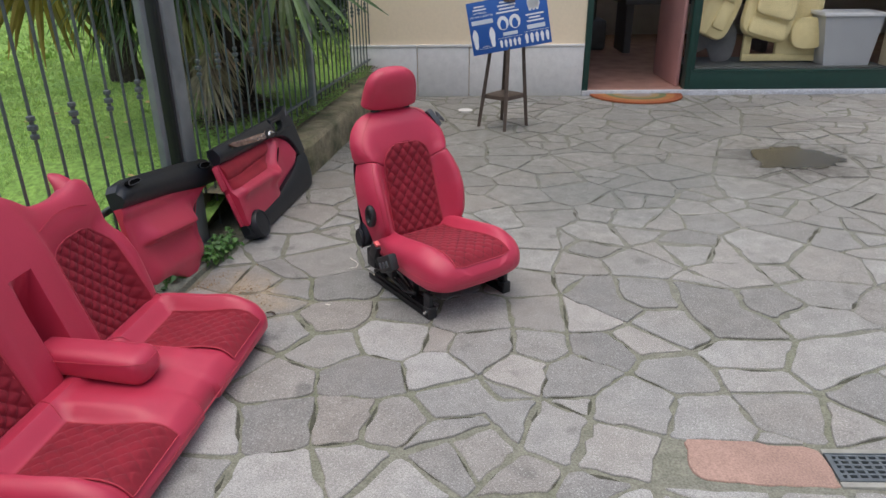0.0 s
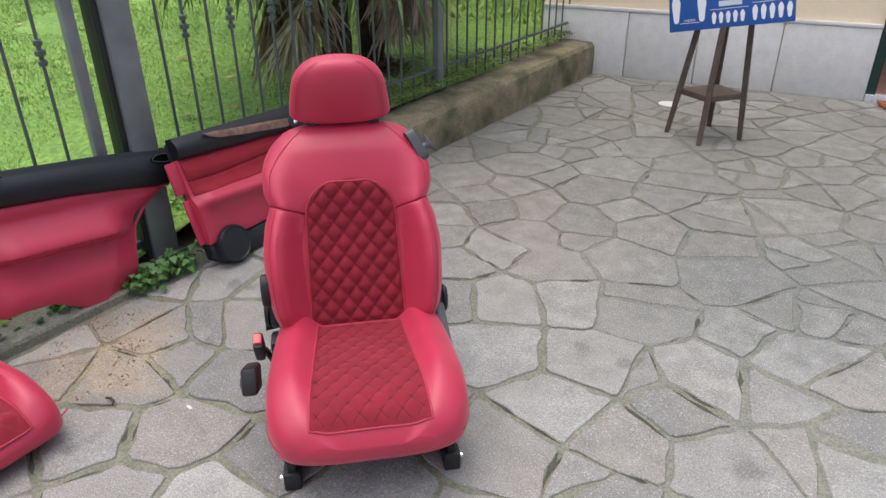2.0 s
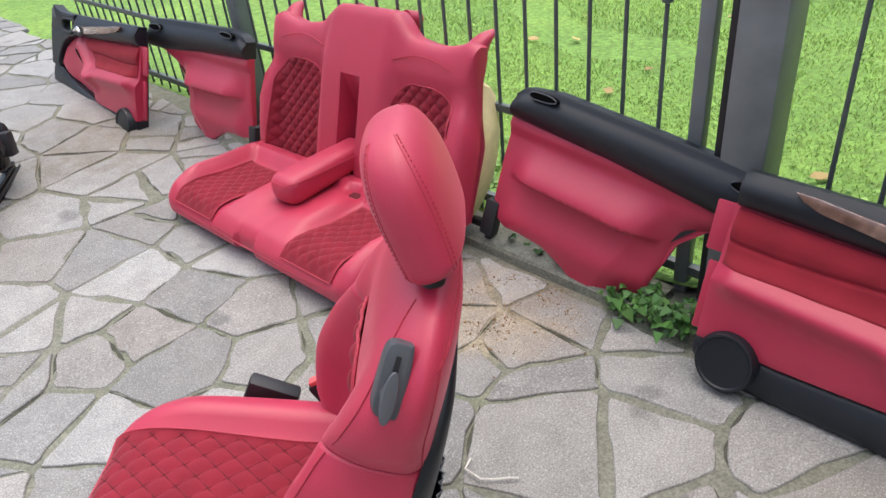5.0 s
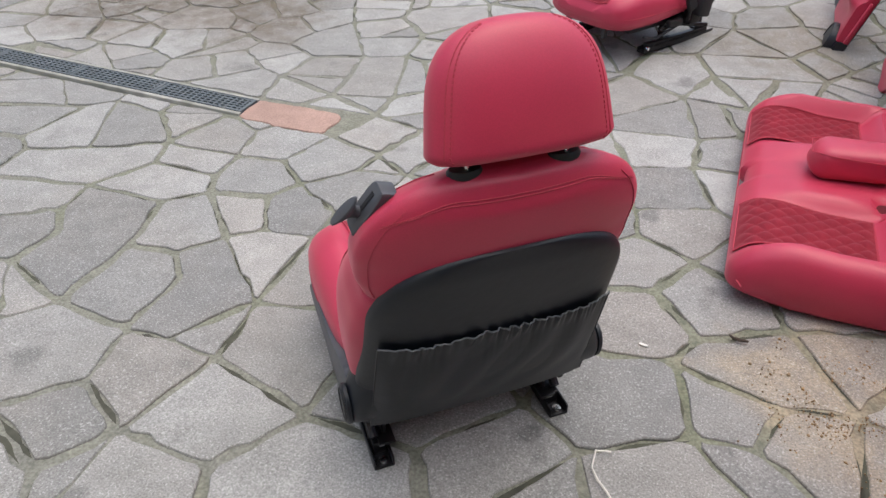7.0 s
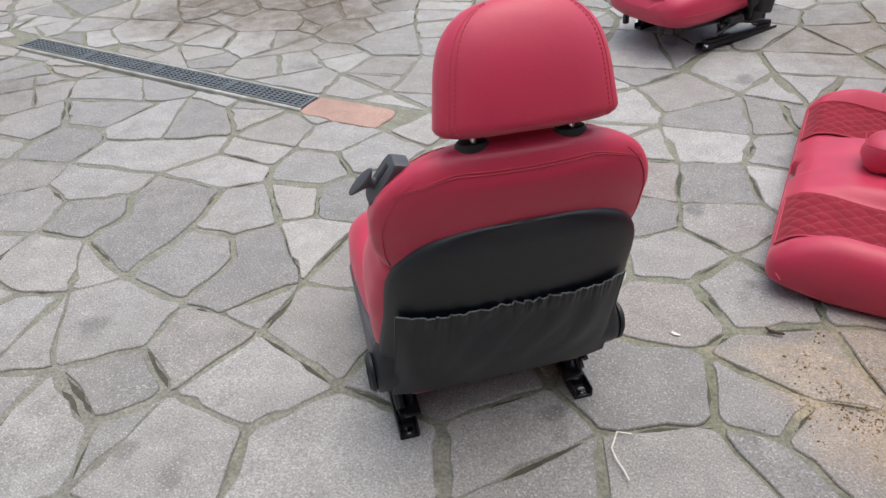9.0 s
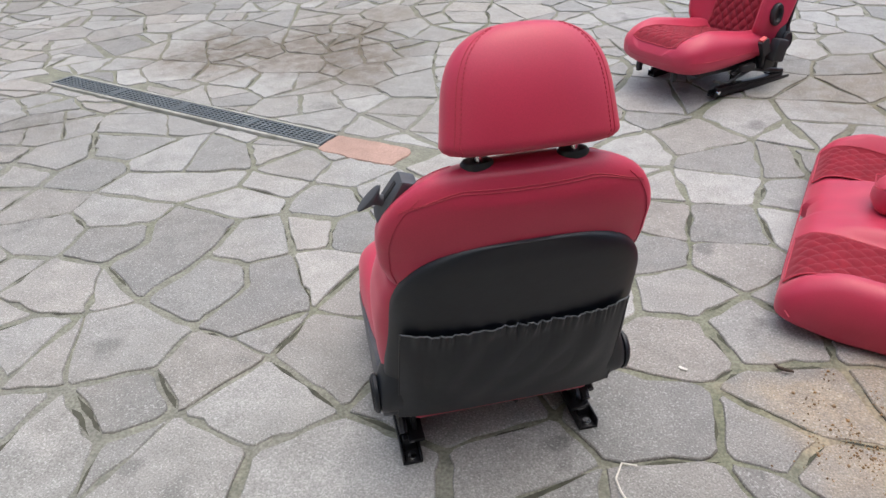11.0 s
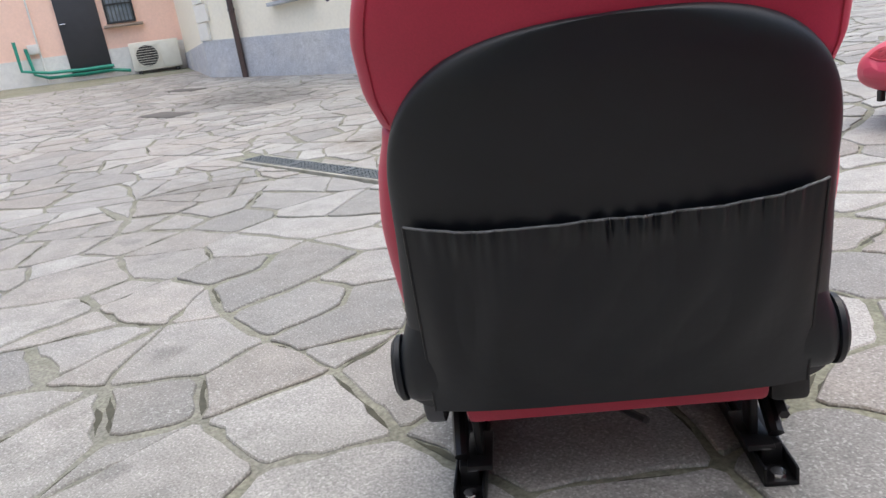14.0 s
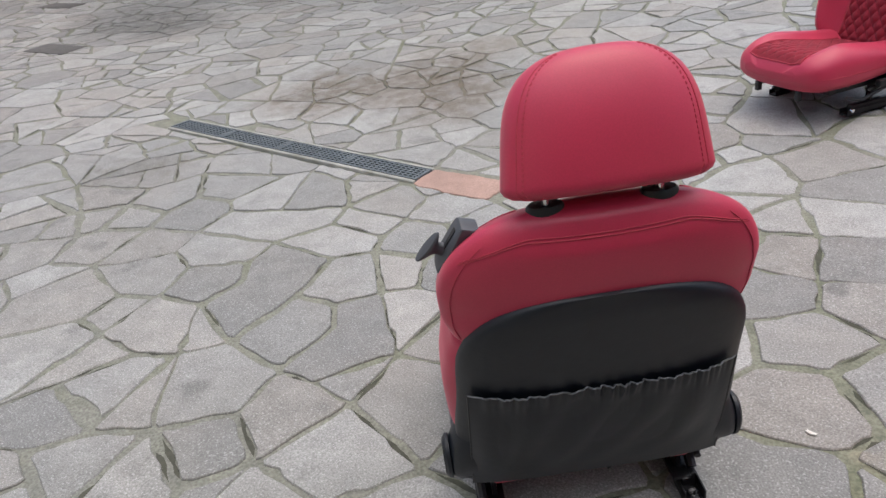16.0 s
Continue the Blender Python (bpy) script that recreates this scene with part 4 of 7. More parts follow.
    def c_ring(y, m=64):
        w, out = lerp_table(WC, y), []
        zm = 0.222
        for k in range(m):
            u = k / m * math.tau
            cx, sy = spow(math.cos(u), 2 / 3.2), spow(math.sin(u), 2 / 3.2)
            x = w * cx
            z = zm + sy * ((c_top(x, y) - zm) if sy > 0 else (zm - lerp_table(ZB, y)))
            out.append((x, y, z))
        return out
    ys = [-0.2 + 0.57 * k / 32 for k in range(32)] + [0.37 + 0.05 * math.sin(k / 10 * math.pi / 2) for k in range(11)]
    part("cushion", loft([c_ring(y) for y in ys]), RED, seat, "red leather seat cushion")

    def c_flat(x, y):
        w = lerp_table(WC, y)
        return 0.222 + (c_top(x, y) - 0.222) * max(0.0, 1 - abs(x / w) ** 3.2) ** (1 / 3.2)

    def c_panel(u, v):
        y = -0.115 + 0.512 * v
        x = (2 * u - 1) * (0.134 + 0.026 * v)
        edge = min(1, min(u, 1 - u) * 12, v * 14, (1 - v) * 16)
        return (x, y, c_flat(x, y) + 0.004 + 0.007 * edge * quilt(x, y * 0.85, 0.056))
    part("quilted_panel", grid(c_panel, 64, 110), QUILT, seat, "wine-red diamond-quilted suede")
    # the cushion's groove shade is likewise painted by dark sewn lines
    part("quilt_stitching", quilt_thread(lambda x, q: (x, q / 0.85, c_flat(x, q / 0.85) + 0.005), lambda x, q: abs(x) < 0.134 + 0.045 * q / 0.85, -0.155, 0.155, -0.095, 0.33, 0.056), WINESHADE, seat)
    edge_line = [c_panel(0, k / 24) for k in range(25)] + [c_panel(k / 16, 1) for k in range(1, 17)] + [c_panel(1, 1 - k / 24) for k in range(1, 25)] + [c_panel(1 - k / 16, 0) for k in range(1, 17)]
    part("piping", tube(edge_line, 0.003, 6), REDSEAM, seat)
    for x0 in (-1, 1):
        part("seam", tube([(x0 * (lerp_table(WC, y) + 0.0005), y, 0.215) for y in [-0.19 + 0.57 * k / 30 for k in range(31)]], 0.0017, 5), REDSEAM, seat)
    part("rear_flap", span((-0.215, -0.25, 0.145), (0.215, -0.15, 0.195), 0.012), RED, seat)

    # headrest
    hm = Matrix.Translation((0.007, -0.402, 0.863)) @ Matrix.Rotation(radians(-16), 4, "X")
    svals = [0, 0.01, 0.03] + [0.06 + 0.78 * k / 22 for k in range(22)] + [0.84 + 0.16 * math.sin(k / 12 * math.pi / 2) for k in range(13)]
    rings = [headrest_ring(s, 0.02 if s == 0 else (0.008 if s == 0.01 else 0)) for s in svals]
    hr = part("headrest", moved(loft(rings), hm), RED, seat, "red leather headrest with stitched seams")
    for j in (5, 23, 33, 51):
        line = [hm @ Vector(headrest_ring(s)[j]) * 1.0 for s in [0.03 + 0.94 * k / 40 for k in range(41)]]
        part("seam", tube(line, 0.0012, 5), REDSEAM, hr)
        if j:
            l2 = [hm @ Vector(headrest_ring(s)[j + (1 if j in (33, 5) else -1)]) for s in [0.03 + 0.94 * k / 200 for k in range(201)]]
            part("stitching", stitches(l2, 0.0075, 0.0016), REDSEAM, hr)
    for x in (-0.086, 0.086):
        post = part("headrest_post", tube([(x, -0.392, 0.80), (x, -0.404, 0.90)], 0.0065, 10), CHROME, seat)
        part("guide", loft([[(x + rx * math.cos(k / 20 * math.tau), -0.392 + ry * math.sin(k / 20 * math.tau), z) for k in range(20)] for z, rx, ry in ((0.828, 0.03, 0.02), (0.846, 0.03, 0.02), (0.851, 0.026, 0.017), (0.852, 0.01, 0.008))]), BLACK, post)

    # backrest release: plate with a slot, and the lever
    pm = frame_of((-0.229, -0.332, 0.776), (-0.46, 0.34, -0.82), (-0.12, 0.92, 0.33)) @ Matrix.Scale(0.96, 4)
    pl = slab(smooth_outline([(-0.055, -0.012), (-0.05, 0.016), (0, 0.02), (0.05, 0.016), (0.057, -0.012), (0.05, -0.022), (0, -0.024), (-0.05, -0.02)], 4), -0.02, 0.012, 0.004)
    plate = part("release_plate", mx(moved(pl, pm @ Matrix.Scale(-1, 4, (0, 0, 1)))), GREYPL, seat, "dark grey plastic release plate")
    part("slot", mx(moved(box((-0.012, 0.0, -0.0125), (0.05, 0.008, 0.002)), pm)), BLACK, plate)
    lev = loft([[(0.018 + rx * math.cos(k / 18 * math.tau), 0.004 + ry * math.sin(k / 18 * math.tau), z - 0.006 * math.cos(k / 18 * math.tau) * rx / 0.038) for k in range(18)]
                for z, rx, ry in ((-0.006, 0.017, 0.012), (-0.014, 0.012, 0.01), (-0.024, 0.012, 0.01), (-0.03, 0.019, 0.011), (-0.035, 0.031, 0.012), (-0.039, 0.038, 0.012), (-0.042, 0.036, 0.01), (-0.043, 0.016, 0.005))])
    part("lever", mx(moved(lev, pm)), GREYPL, plate)

    # recliner covers, side trim and runners
    for x in (-1, 1):
        disc = []
        for dx, ry, rz, cz in ((0.2, 0.06, 0.14, 0.33), (0.245, 0.056, 0.1, 0.292), (0.272, 0.05, 0.072, 0.266), (0.284, 0.044, 0.056, 0.252), (0.289, 0.039, 0.048, 0.247), (0.291, 0.035, 0.043, 0.246),
                               (0.293, 0.04, 0.05, 0.246), (0.300, 0.04, 0.05, 0.246), (0.304, 0.036, 0.045, 0.246), (0.3045, 0.013, 0.016, 0.246)):
            disc.append([(x * dx, -0.243 + ry * math.cos(k / 32 * math.tau), cz + rz * math.sin(k / 32 * math.tau)) for k in range(32)])
        part("recliner_cover", loft(disc), CHARCOAL, seat)
        part("recliner_ring", tube([(x * 0.3045, -0.243 + 0.032 * math.cos(k / 28 * math.tau), 0.246 + 0.041 * math.sin(k / 28 * math.tau)) for k in range(29)], 0.0022, 5), BLACK, seat)
        part("hinge_arm", moved(slab(smooth_outline([(-0.035, -0.045), (0.02, -0.05), (0.045, -0.02), (0.04, 0.04), (-0.01, 0.06), (-0.04, 0.03)], 4), 0, 0.02, 0.005), frame_of((x * 0.22, -0.185, 0.2), (0, 1, 0), (0, 0, 1))), BLACK, seat)
        # runner: channel, slide, brackets
        rx, r0, r1 = x * 0.228, -0.25 + slide, 0.305 + slide
        run = part("runner", merge(span((rx - 0.025, r0, 0.004), (rx + 0.025, r1, 0.012), 0.002), span((rx - 0.025, r0, 0.004), (rx - 0.02, r1, 0.034), 0.002),
                                    span((rx + 0.02, r0, 0.004), (rx + 0.025, r1, 0.034), 0.002), span((rx - 0.016, r0 + 0.04, 0.012), (rx + 0.016, r1 - 0.03, 0.05), 0.003)), STEEL, seat, "oiled black steel runner")
        part("bolt", tube([(rx, r0 + 0.015, 0.008), (rx, r0 + 0.015, 0.02)], 0.011, 8), CHROME, run)
        part("bolt", tube([(rx + x * 0.02, r1 - 0.02, 0.03), (rx + x * 0.034, r1 - 0.02, 0.03)], 0.009, 8), CHROME, run)
        for y in (-0.17, 0.14):
            part("bracket", merge(span((x * 0.21 - 0.006, y - 0.02 + slide, 0.045), (x * 0.21 + 0.006, y + 0.02 + slide, 0.16), 0.003), span((x * 0.21 - 0.02, y - 0.05 + slide, 0.045), (x * 0.21 + 0.02, y + 0.05 + slide, 0.055), 0.002)), STEEL, seat)
        part("lift_arm", tube([(x * 0.238, 0.16 + slide, 0.06), (x * 0.24, 0.06, 0.10), (x * 0.24, -0.08, 0.14)], [0.012, 0.014, 0.012], 8), STEEL, seat)
        part("lift_arm", tube([(x * 0.238, -0.2 + slide, 0.06), (x * 0.24, -0.14, 0.10), (x * 0.24, -0.12, 0.17)], [0.012, 0.013, 0.012], 8), STEEL, seat)
        if slide == 0:
            part("front_foot", merge(span((rx - 0.024, 0.262, 0.0), (rx + 0.024, 0.312, 0.06), 0.006), span((rx - 0.012, 0.247, 0.05), (rx + 0.012, 0.3, 0.12), 0.005)), BLACK, seat)
        else:
            part("nose_clip", span((x * 0.13 - 0.012, 0.345, 0.095), (x * 0.13 + 0.012, 0.372, 0.145), 0.004), BLACK, seat)
        part("seat_side_rail", span((x * 0.212 - 0.008, -0.2, 0.12), (x * 0.212 + 0.008, 0.27, 0.2), 0.004), STEEL, seat)
    for y in (-0.1, 0.2):
        part("cross_tube", tube([(-0.21, y, 0.13), (0.21, y, 0.13)], 0.013, 10), STEEL, seat)
    part("front_bar", span((-0.2, 0.235, 0.11), (0.2, 0.25, 0.17), 0.004), STEEL, seat)
    for k, (a, b) in enumerate((((-0.1, -0.15, 0.1), (0.14, 0.2, 0.12)), ((0.05, -0.2, 0.1), (-0.12, 0.2, 0.1)), ((0.16, -0.1, 0.09), (0.18, 0.22, 0.07)))):
        mid = [(p + q) / 2 for p, q in zip(a, b)]
        part("cable", tube([a, (mid[0], mid[1], mid[2] - 0.05), b], 0.006, 6), BLACK, seat)
    part("under_tray", span((-0.19, -0.12, 0.165), (0.19, 0.25, 0.185), 0.004), BLACK, seat)
    # long trim on the outer side with its grey cover
    trim = slab(smooth_outline([(-0.19, 0.12), (-0.05, 0.11), (0.12, 0.13), (0.25, 0.15), (0.27, 0.19), (0.2, 0.215), (0.0, 0.225), (-0.12, 0.26), (-0.18, 0.27), (-0.21, 0.2)], 5), 0, 0.03, 0.008)
    part("side_trim", mx(moved(trim, frame_of((-0.255, 0, 0.0), (0, 1, 0), (0, 0, 1)) @ Matrix.Scale(-1, 4, (0, 0, 1)))), GREYPL, seat, "grey plastic side trim")
    # adjuster wheel, buckle and switch block on the inner side
    wheel = []
    for dx, rr in ((0.258, 0.036), (0.277, 0.041), (0.289, 0.041), (0.295, 0.037), (0.294, 0.026), (0.28, 0.02)):
        wheel.append([(dx, -0.15 + rr * 0.9 * math.cos(k / 24 * math.tau), 0.39 + rr * 1.4 * math.sin(k / 24 * math.tau)) for k in range(24)])
    part("lumbar_wheel", mx(loft(wheel)), BLACK, seat)
    bu = part("buckle", mx(box((0.315, -0.06, 0.245), (0.03, 0.055, 0.085), 0.007, rot=Matrix.Rotation(radians(-25), 4, "X"))), BLACK, seat)
    part("button", mx(box((0.315, -0.039, 0.288), (0.024, 0.034, 0.014), 0.004, rot=Matrix.Rotation(radians(-25), 4, "X"))), SALMON, bu)
    part("buckle_stalk", mx(tube([(0.262, -0.13, 0.12), (0.285, -0.1, 0.16), (0.302, -0.08, 0.22)], 0.01, 8)), BLACK, seat)
    if side > 0:
        sw = part("switch_block", mx(box((0.33, 0.085, 0.235), (0.045, 0.13, 0.08), 0.01, rot=Matrix.Rotation(radians(28), 4, "X"))), BLACK, seat)
        for k in range(3):
            part("switch", mx(box((0.354, 0.055 + 0.03 * k, 0.215 + 0.016 * k), (0.008, 0.018, 0.03), 0.003, rot=Matrix.Rotation(radians(28), 4, "X"))), GREYPL, sw)
    else:
        part("motor_box", mx(box((0.318, -0.16, 0.215), (0.055, 0.085, 0.115), 0.012, rot=Matrix.Rotation(radians(12), 4, "X"))), BLACK, seat)
    part("mechanism", mx(merge(box((0.26, -0.16, 0.16), (0.06, 0.08, 0.10), 0.012), box((0.262, -0.02, 0.135), (0.035, 0.1, 0.035), 0.008), tube([(0.25, -0.2, 0.09), (0.265, -0.05, 0.12), (0.25, 0.1, 0.07), (0.255, 0.2, 0.1)], 0.008, 6))), BLACK, seat)
    return seat


SEAT_A = pose(-0.557, 2.974, 0, 0, 0, -139.8)
SEAT_B = pose(-0.665, 0.25, rise(-0.75, 0.3), 0, 0, -34.4)
car_seat(SEAT_A, 1, "red leather car seat with quilted wine suede centre on paving")
car_seat(SEAT_B, -1, "red leather car seat, mirrored, standing apart on the paving", -0.13)


# ---- rear bench: backrest and cushion lie loose against each other ----
BM = pose(-1.556, 1.785, 0, 0, 0, -92.2)
bench = thing("car_bench", BM, "red leather rear bench back with armrest, leaning on fence", "car seat")
bb, bd = Vector((0, -0.295, 0.03)), Vector((0, -0.2, 0.62)).normalized()
bn = Vector((0, bd.z, -bd.y))


def bench_place(x, v, n):
    return bb + bd * v + bn * n + Vector((x, 0, 0))


def bench_top(x):
    a = abs(x)
    return lerp_table([(0, 0.80), (0.16, 0.798), (0.2, 0.775), (0.28, 0.715), (0.42, 0.70), (0.5, 0.712), (0.56, 0.73), (0.60, 0.72), (0.64, 0.6), (0.655, 0.52)], a)


def bench_front(x, v):
    a = abs(x)
    bol = 0.05 * sstep(0.5, 0.57, a) * (1 - sstep(0.42, 0.52, v)) + 0.015 * sstep(0.5, 0.57, a)
    mid = 0.055 * (1 - sstep(0.17, 0.25, a)) * (1 - 0.4 * sstep(0.5, 0.75, v))
    top = 0.03 * sstep(0.5, 0.6, v) * (1 - sstep(0.62, 0.66, a))
    slot = 0.13 * (1 - sstep(0.045, 0.062, a)) * (1 - sstep(0.46, 0.49, v))
    return 0.05 + max(bol, mid, top) - slot


def bench_rings():
    xs = sorted({round(-0.655 + 1.31 * k / 76, 4) for k in range(77)} | {-0.07, -0.06, -0.05, 0.05, 0.06, 0.07})
    rings = []
    for i, x in enumerate(xs):
        t, r = bench_top(x), []
        end = max(0.0, (abs(x) - 0.60) / 0.055)
        th = math.sqrt(max(0.05, 1 - end ** 2.5))
        for k in range(64):
            u = k / 64 * math.tau
            cy, sn = spow(math.cos(u), 2 / 4.2), spow(math.sin(u), 2 / 4.2)
            v = t / 2 + t / 2 * cy * (0.86 + 0.14 * th)
            n = sn * (max(0.005, bench_front(x, v)) if sn > 0 and bench_front(x, v) > 0 else 0.05 - 0.042 * sstep(0.5, 0.6, abs(x))) * th if not (sn > 0 and bench_front(x, v) < 0) else sn * bench_front(x, v)
            end_ = sstep(0.48, 0.65, abs(x))
            v += 0.055 * end_ * (1 - sstep(0.0, 0.25, v))
            xx = x - math.copysign(0.034 * end_ * sstep(0.36, 0.5, v) * (1 - sstep(0.6, 0.72, v)) - 0.012 * end_ * (1 - sstep(0.1, 0.35, v)), x)
            r.append(tuple(bench_place(xx, v, n)))
        rings.append(r)
    return loft(rings)


part("upholstery", bench_rings(), RED, bench)
for sgn in (-1, 1):
    def bpanel(u, v, sgn=sgn):
        k = max(0.0, (v - 0.74) / 0.26)
        half = (0.182 - 0.026 * v) * max(0.0, 1 - k ** 2.6) ** 0.42
        x0 = sgn * (0.385 - 0.01 * v) + (2 * u - 1) * half
        vv = 0.06 + 0.49 * v
        edge = min(1, min(u, 1 - u) * 14, v * 16, (1 - v) * 20)
        return bench_place(x0, vv, bench_front(x0, vv) * max(0.0, 1 - abs(2 * vv / bench_top(x0) - 1) ** 4.2) ** (1 / 4.2) + 0.003 + 0.014 * edge * quilt(x0 - sgn * 0.385, vv * 0.9, 0.056))
    part("quilted_panel", grid(bpanel, 84, 110), QUILT, bench, "wine-red diamond-quilted suede")
    edge_line = [bpanel(0, v / 30) for v in range(30)] + [bpanel(u / 12, 0.99) for u in range(1, 12)] + [bpanel(1, 1 - v / 30) for v in range(1, 31)]
    part("piping", tube(edge_line, 0.0035, 6), REDSEAM, bench)
    seam = [bench_place(sgn * (0.215 + 0.0 * k), 0.05 + 0.43 * k / 20, bench_front(sgn * 0.215, 0.05 + 0.43 * k / 20) + 0.001) for k in range(21)]
    part("seam", tube(seam, 0.0025, 5), REDSEAM, bench)
    top_seam = [bench_place(sgn * (0.21 + 0.30 * k / 24), 0.62 + 0.03 * math.sin(k / 24 * math.pi), bench_front(sgn * (0.21 + 0.30 * k / 24), 0.63) * 0.985) for k in range(25)]
    part("seam", tube(top_seam, 0.0025, 5), REDSEAM, bench)
    horn = []
    for k in range(13):
        t = k / 12
        r = (0.04 * (1 - t) + 0.03) * math.sqrt(max(0.05, 1 - max(0.0, (t - 0.7) / 0.3) ** 2))
        c = bench_place(sgn * (0.54 + 0.03 * t), 0.68 + 0.10 * t, 0.0 - 0.06 * t * t)
        horn.append([tuple(c + Vector((0, 0, 1)).cross(bn).normalized() * 0 + Vector((math.cos(j / 14 * math.tau) * r * 0.8, 0, 0)) + bn * (math.sin(j / 14 * math.tau) * r * 0.7)) for j in range(14)])
    part("corner_flap", loft(horn), RED, bench, "loose leather flap at the corner")
    hz = []
    for k in range(9):
        t = k / 8
        c = bench_place(sgn * (0.15 + 0.02 * t), 0.77 + 0.0 * t, -0.03 - 0.05 * t)
        hz.append([tuple(c + Vector((math.cos(j / 12 * math.tau) * 0.03, 0, 0)) + bd * (math.sin(j / 12 * math.tau) * 0.035)) for j in range(12)])
    part("headrest_sleeve", loft(hz), RED, bench)
    fo = [[tuple(bench_place(sgn * (0.55 + 0.10 * math.cos(j / 16 * math.tau) * q), 0.33 + 0.27 * math.sin(j / 16 * math.tau) * q + 0.012 * math.sin(j * 2.3), -0.006 - d)) for j in range(16)] for d, q in ((0.0, 0.9), (0.03, 0.98), (0.07, 0.95), (0.105, 0.85), (0.12, 0.6), (0.124, 0.25))]
    part("foam", loft(fo), FOAM, bench, "bare yellow foam showing at the back")
part("slot_lining", box(tuple(bench_place(0, 0.25, -0.045)), (0.10, 0.02, 0.40), 0.004, rot=Matrix.Rotation(math.atan2(0.25, 0.62), 4, "X")), QUILT, bench)
arm_rings = []
for k in range(27):
    t = k / 26
    c = Vector((0.0, -0.33 + 0.42 * t, 0.245 - 0.02 * t))
    w = 0.062 + 0.022 * t
    h = 0.055 + 0.006 * t
    e = 1.0 if t < 0.85 else math.sqrt(max(0.03, 1 - ((t - 0.85) / 0.15) ** 2))
    arm_rings.append([(c.x + w * e * spow(math.cos(j / 40 * math.tau), 0.62), c.y, c.z + h * e * spow(math.sin(j / 40 * math.tau), 0.62)) for j in range(40)])
arm = part("armrest", loft(arm_rings), RED, bench, "folded-down padded red armrest")
part("seam", tube([(0.078 * (1 if k <= 16 else -1) if abs(k - 16) > 4 else 0.078 * math.cos((k - 12) / 8 * math.pi), (-0.3 + 0.36 * min(k, 32 - k) / 14) if abs(k - 16) > 2 else 0.085, 0.268) for k in range(33)], 0.002, 5), REDSEAM, arm)
part("hinge_bracket", merge(span((-0.715, -0.40, 0.0), (-0.665, -0.35, 0.03), 0.006), span((-0.70, -0.395, 0.02), (-0.67, -0.355, 0.11), 0.006), span((-0.70, -0.39, 0.07), (-0.60, -0.36, 0.1), 0.006)), BLACK, bench)

cushion = thing("car_bench_cushion", BM, "red leather bench cushion with two quilted seats on the paving", "car seat")


def cu_top(x, y):
    a = abs(x)
    side = 0.075 * sstep(0.505, 0.575, a) * (1 - 0.6 * sstep(0.08, 0.27, y))
    rear = 0.066 * (1 - sstep(-0.19, -0.115, y))
    tun = (0.05 * (1 - sstep(0.185, 0.25, a)) - 0.014 * (1 - sstep(0.05, 0.14, a))) * (1 - 0.85 * sstep(0.04, 0.22, y))
    base = 0.135 + 0.02 * sstep(0.0, 0.2, y) - 0.03 * sstep(0.22, 0.3, y)
    dip = -0.05 * math.exp(-((x + 0.17) / 0.035) ** 2 - ((y + 0.155) / 0.03) ** 2)
    return base + max(side, rear, tun) + dip


cr = []
cxs = [-0.64 + 1.28 * k / 88 for k in range(89)]
for x in cxs:
    e = max(0.0, (abs(x) - 0.56) / 0.08)
    sh = math.sqrt(max(0.02, 1 - min(1, e) ** 2.6))
    y0, y1 = -0.285 + 0.05 * (1 - sh), 0.285 - 0.06 * (1 - sh) - 0.02 * (abs(x) < 0.06)
    r = []
    for k in range(72):
        u = k / 72 * math.tau
        cy, sz = spow(math.cos(u), 2 / 5.0), spow(math.sin(u), 2 / 3.4)
        y = (y0 + y1) / 2 + (y1 - y0) / 2 * cy * (0.9 + 0.1 * sh)
        zm = 0.075
        r.append((x, y, zm + sz * (((cu_top(x, y) - zm) * (0.35 + 0.65 * sh)) if sz > 0 else (0.072 * (0.4 + 0.6 * sh) * (1 - 0.4 * sstep(0.05, 0.26, y))))))
    cr.append(r)
part("upholstery", loft(cr), RED, cushion)


def cu_flat(x, y):
    """Height of the upholstery over its own curved edges."""
    q = y / 0.285
    return 0.075 + (cu_top(x, y) - 0.075) * max(0.0, 1 - abs(q) ** 5.0) ** (1 / 3.4)



for sgn in (-1, 1):
    def cpanel(u, v, sgn=sgn):
        y = -0.12 + 0.395 * v
        half = 0.135 + 0.012 * v
        x = sgn * 0.385 + (2 * u - 1) * half
        edge = min(1, min(u, 1 - u) * 12, v * 14, (1 - v) * 14)
        return (x, y, cu_flat(x, y) + 0.010 + 0.011 * edge * quilt(x - sgn * 0.385, y * 0.9, 0.058))
    part("quilted_panel", grid(cpanel, 80, 96), QUILT, cushion, "wine-red diamond-quilted suede")
    part("seam", tube([cpanel(0, k / 20) for k in range(21)] + [cpanel(k / 20, 1) for k in range(1, 21)] + [cpanel(1, 1 - k / 20) for k in range(1, 21)] + [cpanel(1 - k / 20, 0) for k in range(1, 21)], 0.003, 5), REDSEAM, cushion)
part("seam", tube([(-0.655 + 1.31 * k / 40, 0.285 - 0.05 * abs(2 * k / 40 - 1) ** 8, 0.085) for k in range(41)], 0.003, 5), REDSEAM, cushion)
for sgn in (-1, 1):
    # mitred corner seams of the raised border
    for x0, y0, x1, y1 in ((0.52, -0.12, 0.60, -0.24), (0.25, -0.12, 0.2, -0.24)):
        part("seam", tube([(sgn * (x0 + (x1 - x0) * k / 10), y0 + (y1 - y0) * k / 10, cu_flat(sgn * (x0 + (x1 - x0) * k / 10), y0 + (y1 - y0) * k / 10) + 0.001) for k in range(11)], 0.0022, 5), REDSEAM, cushion)
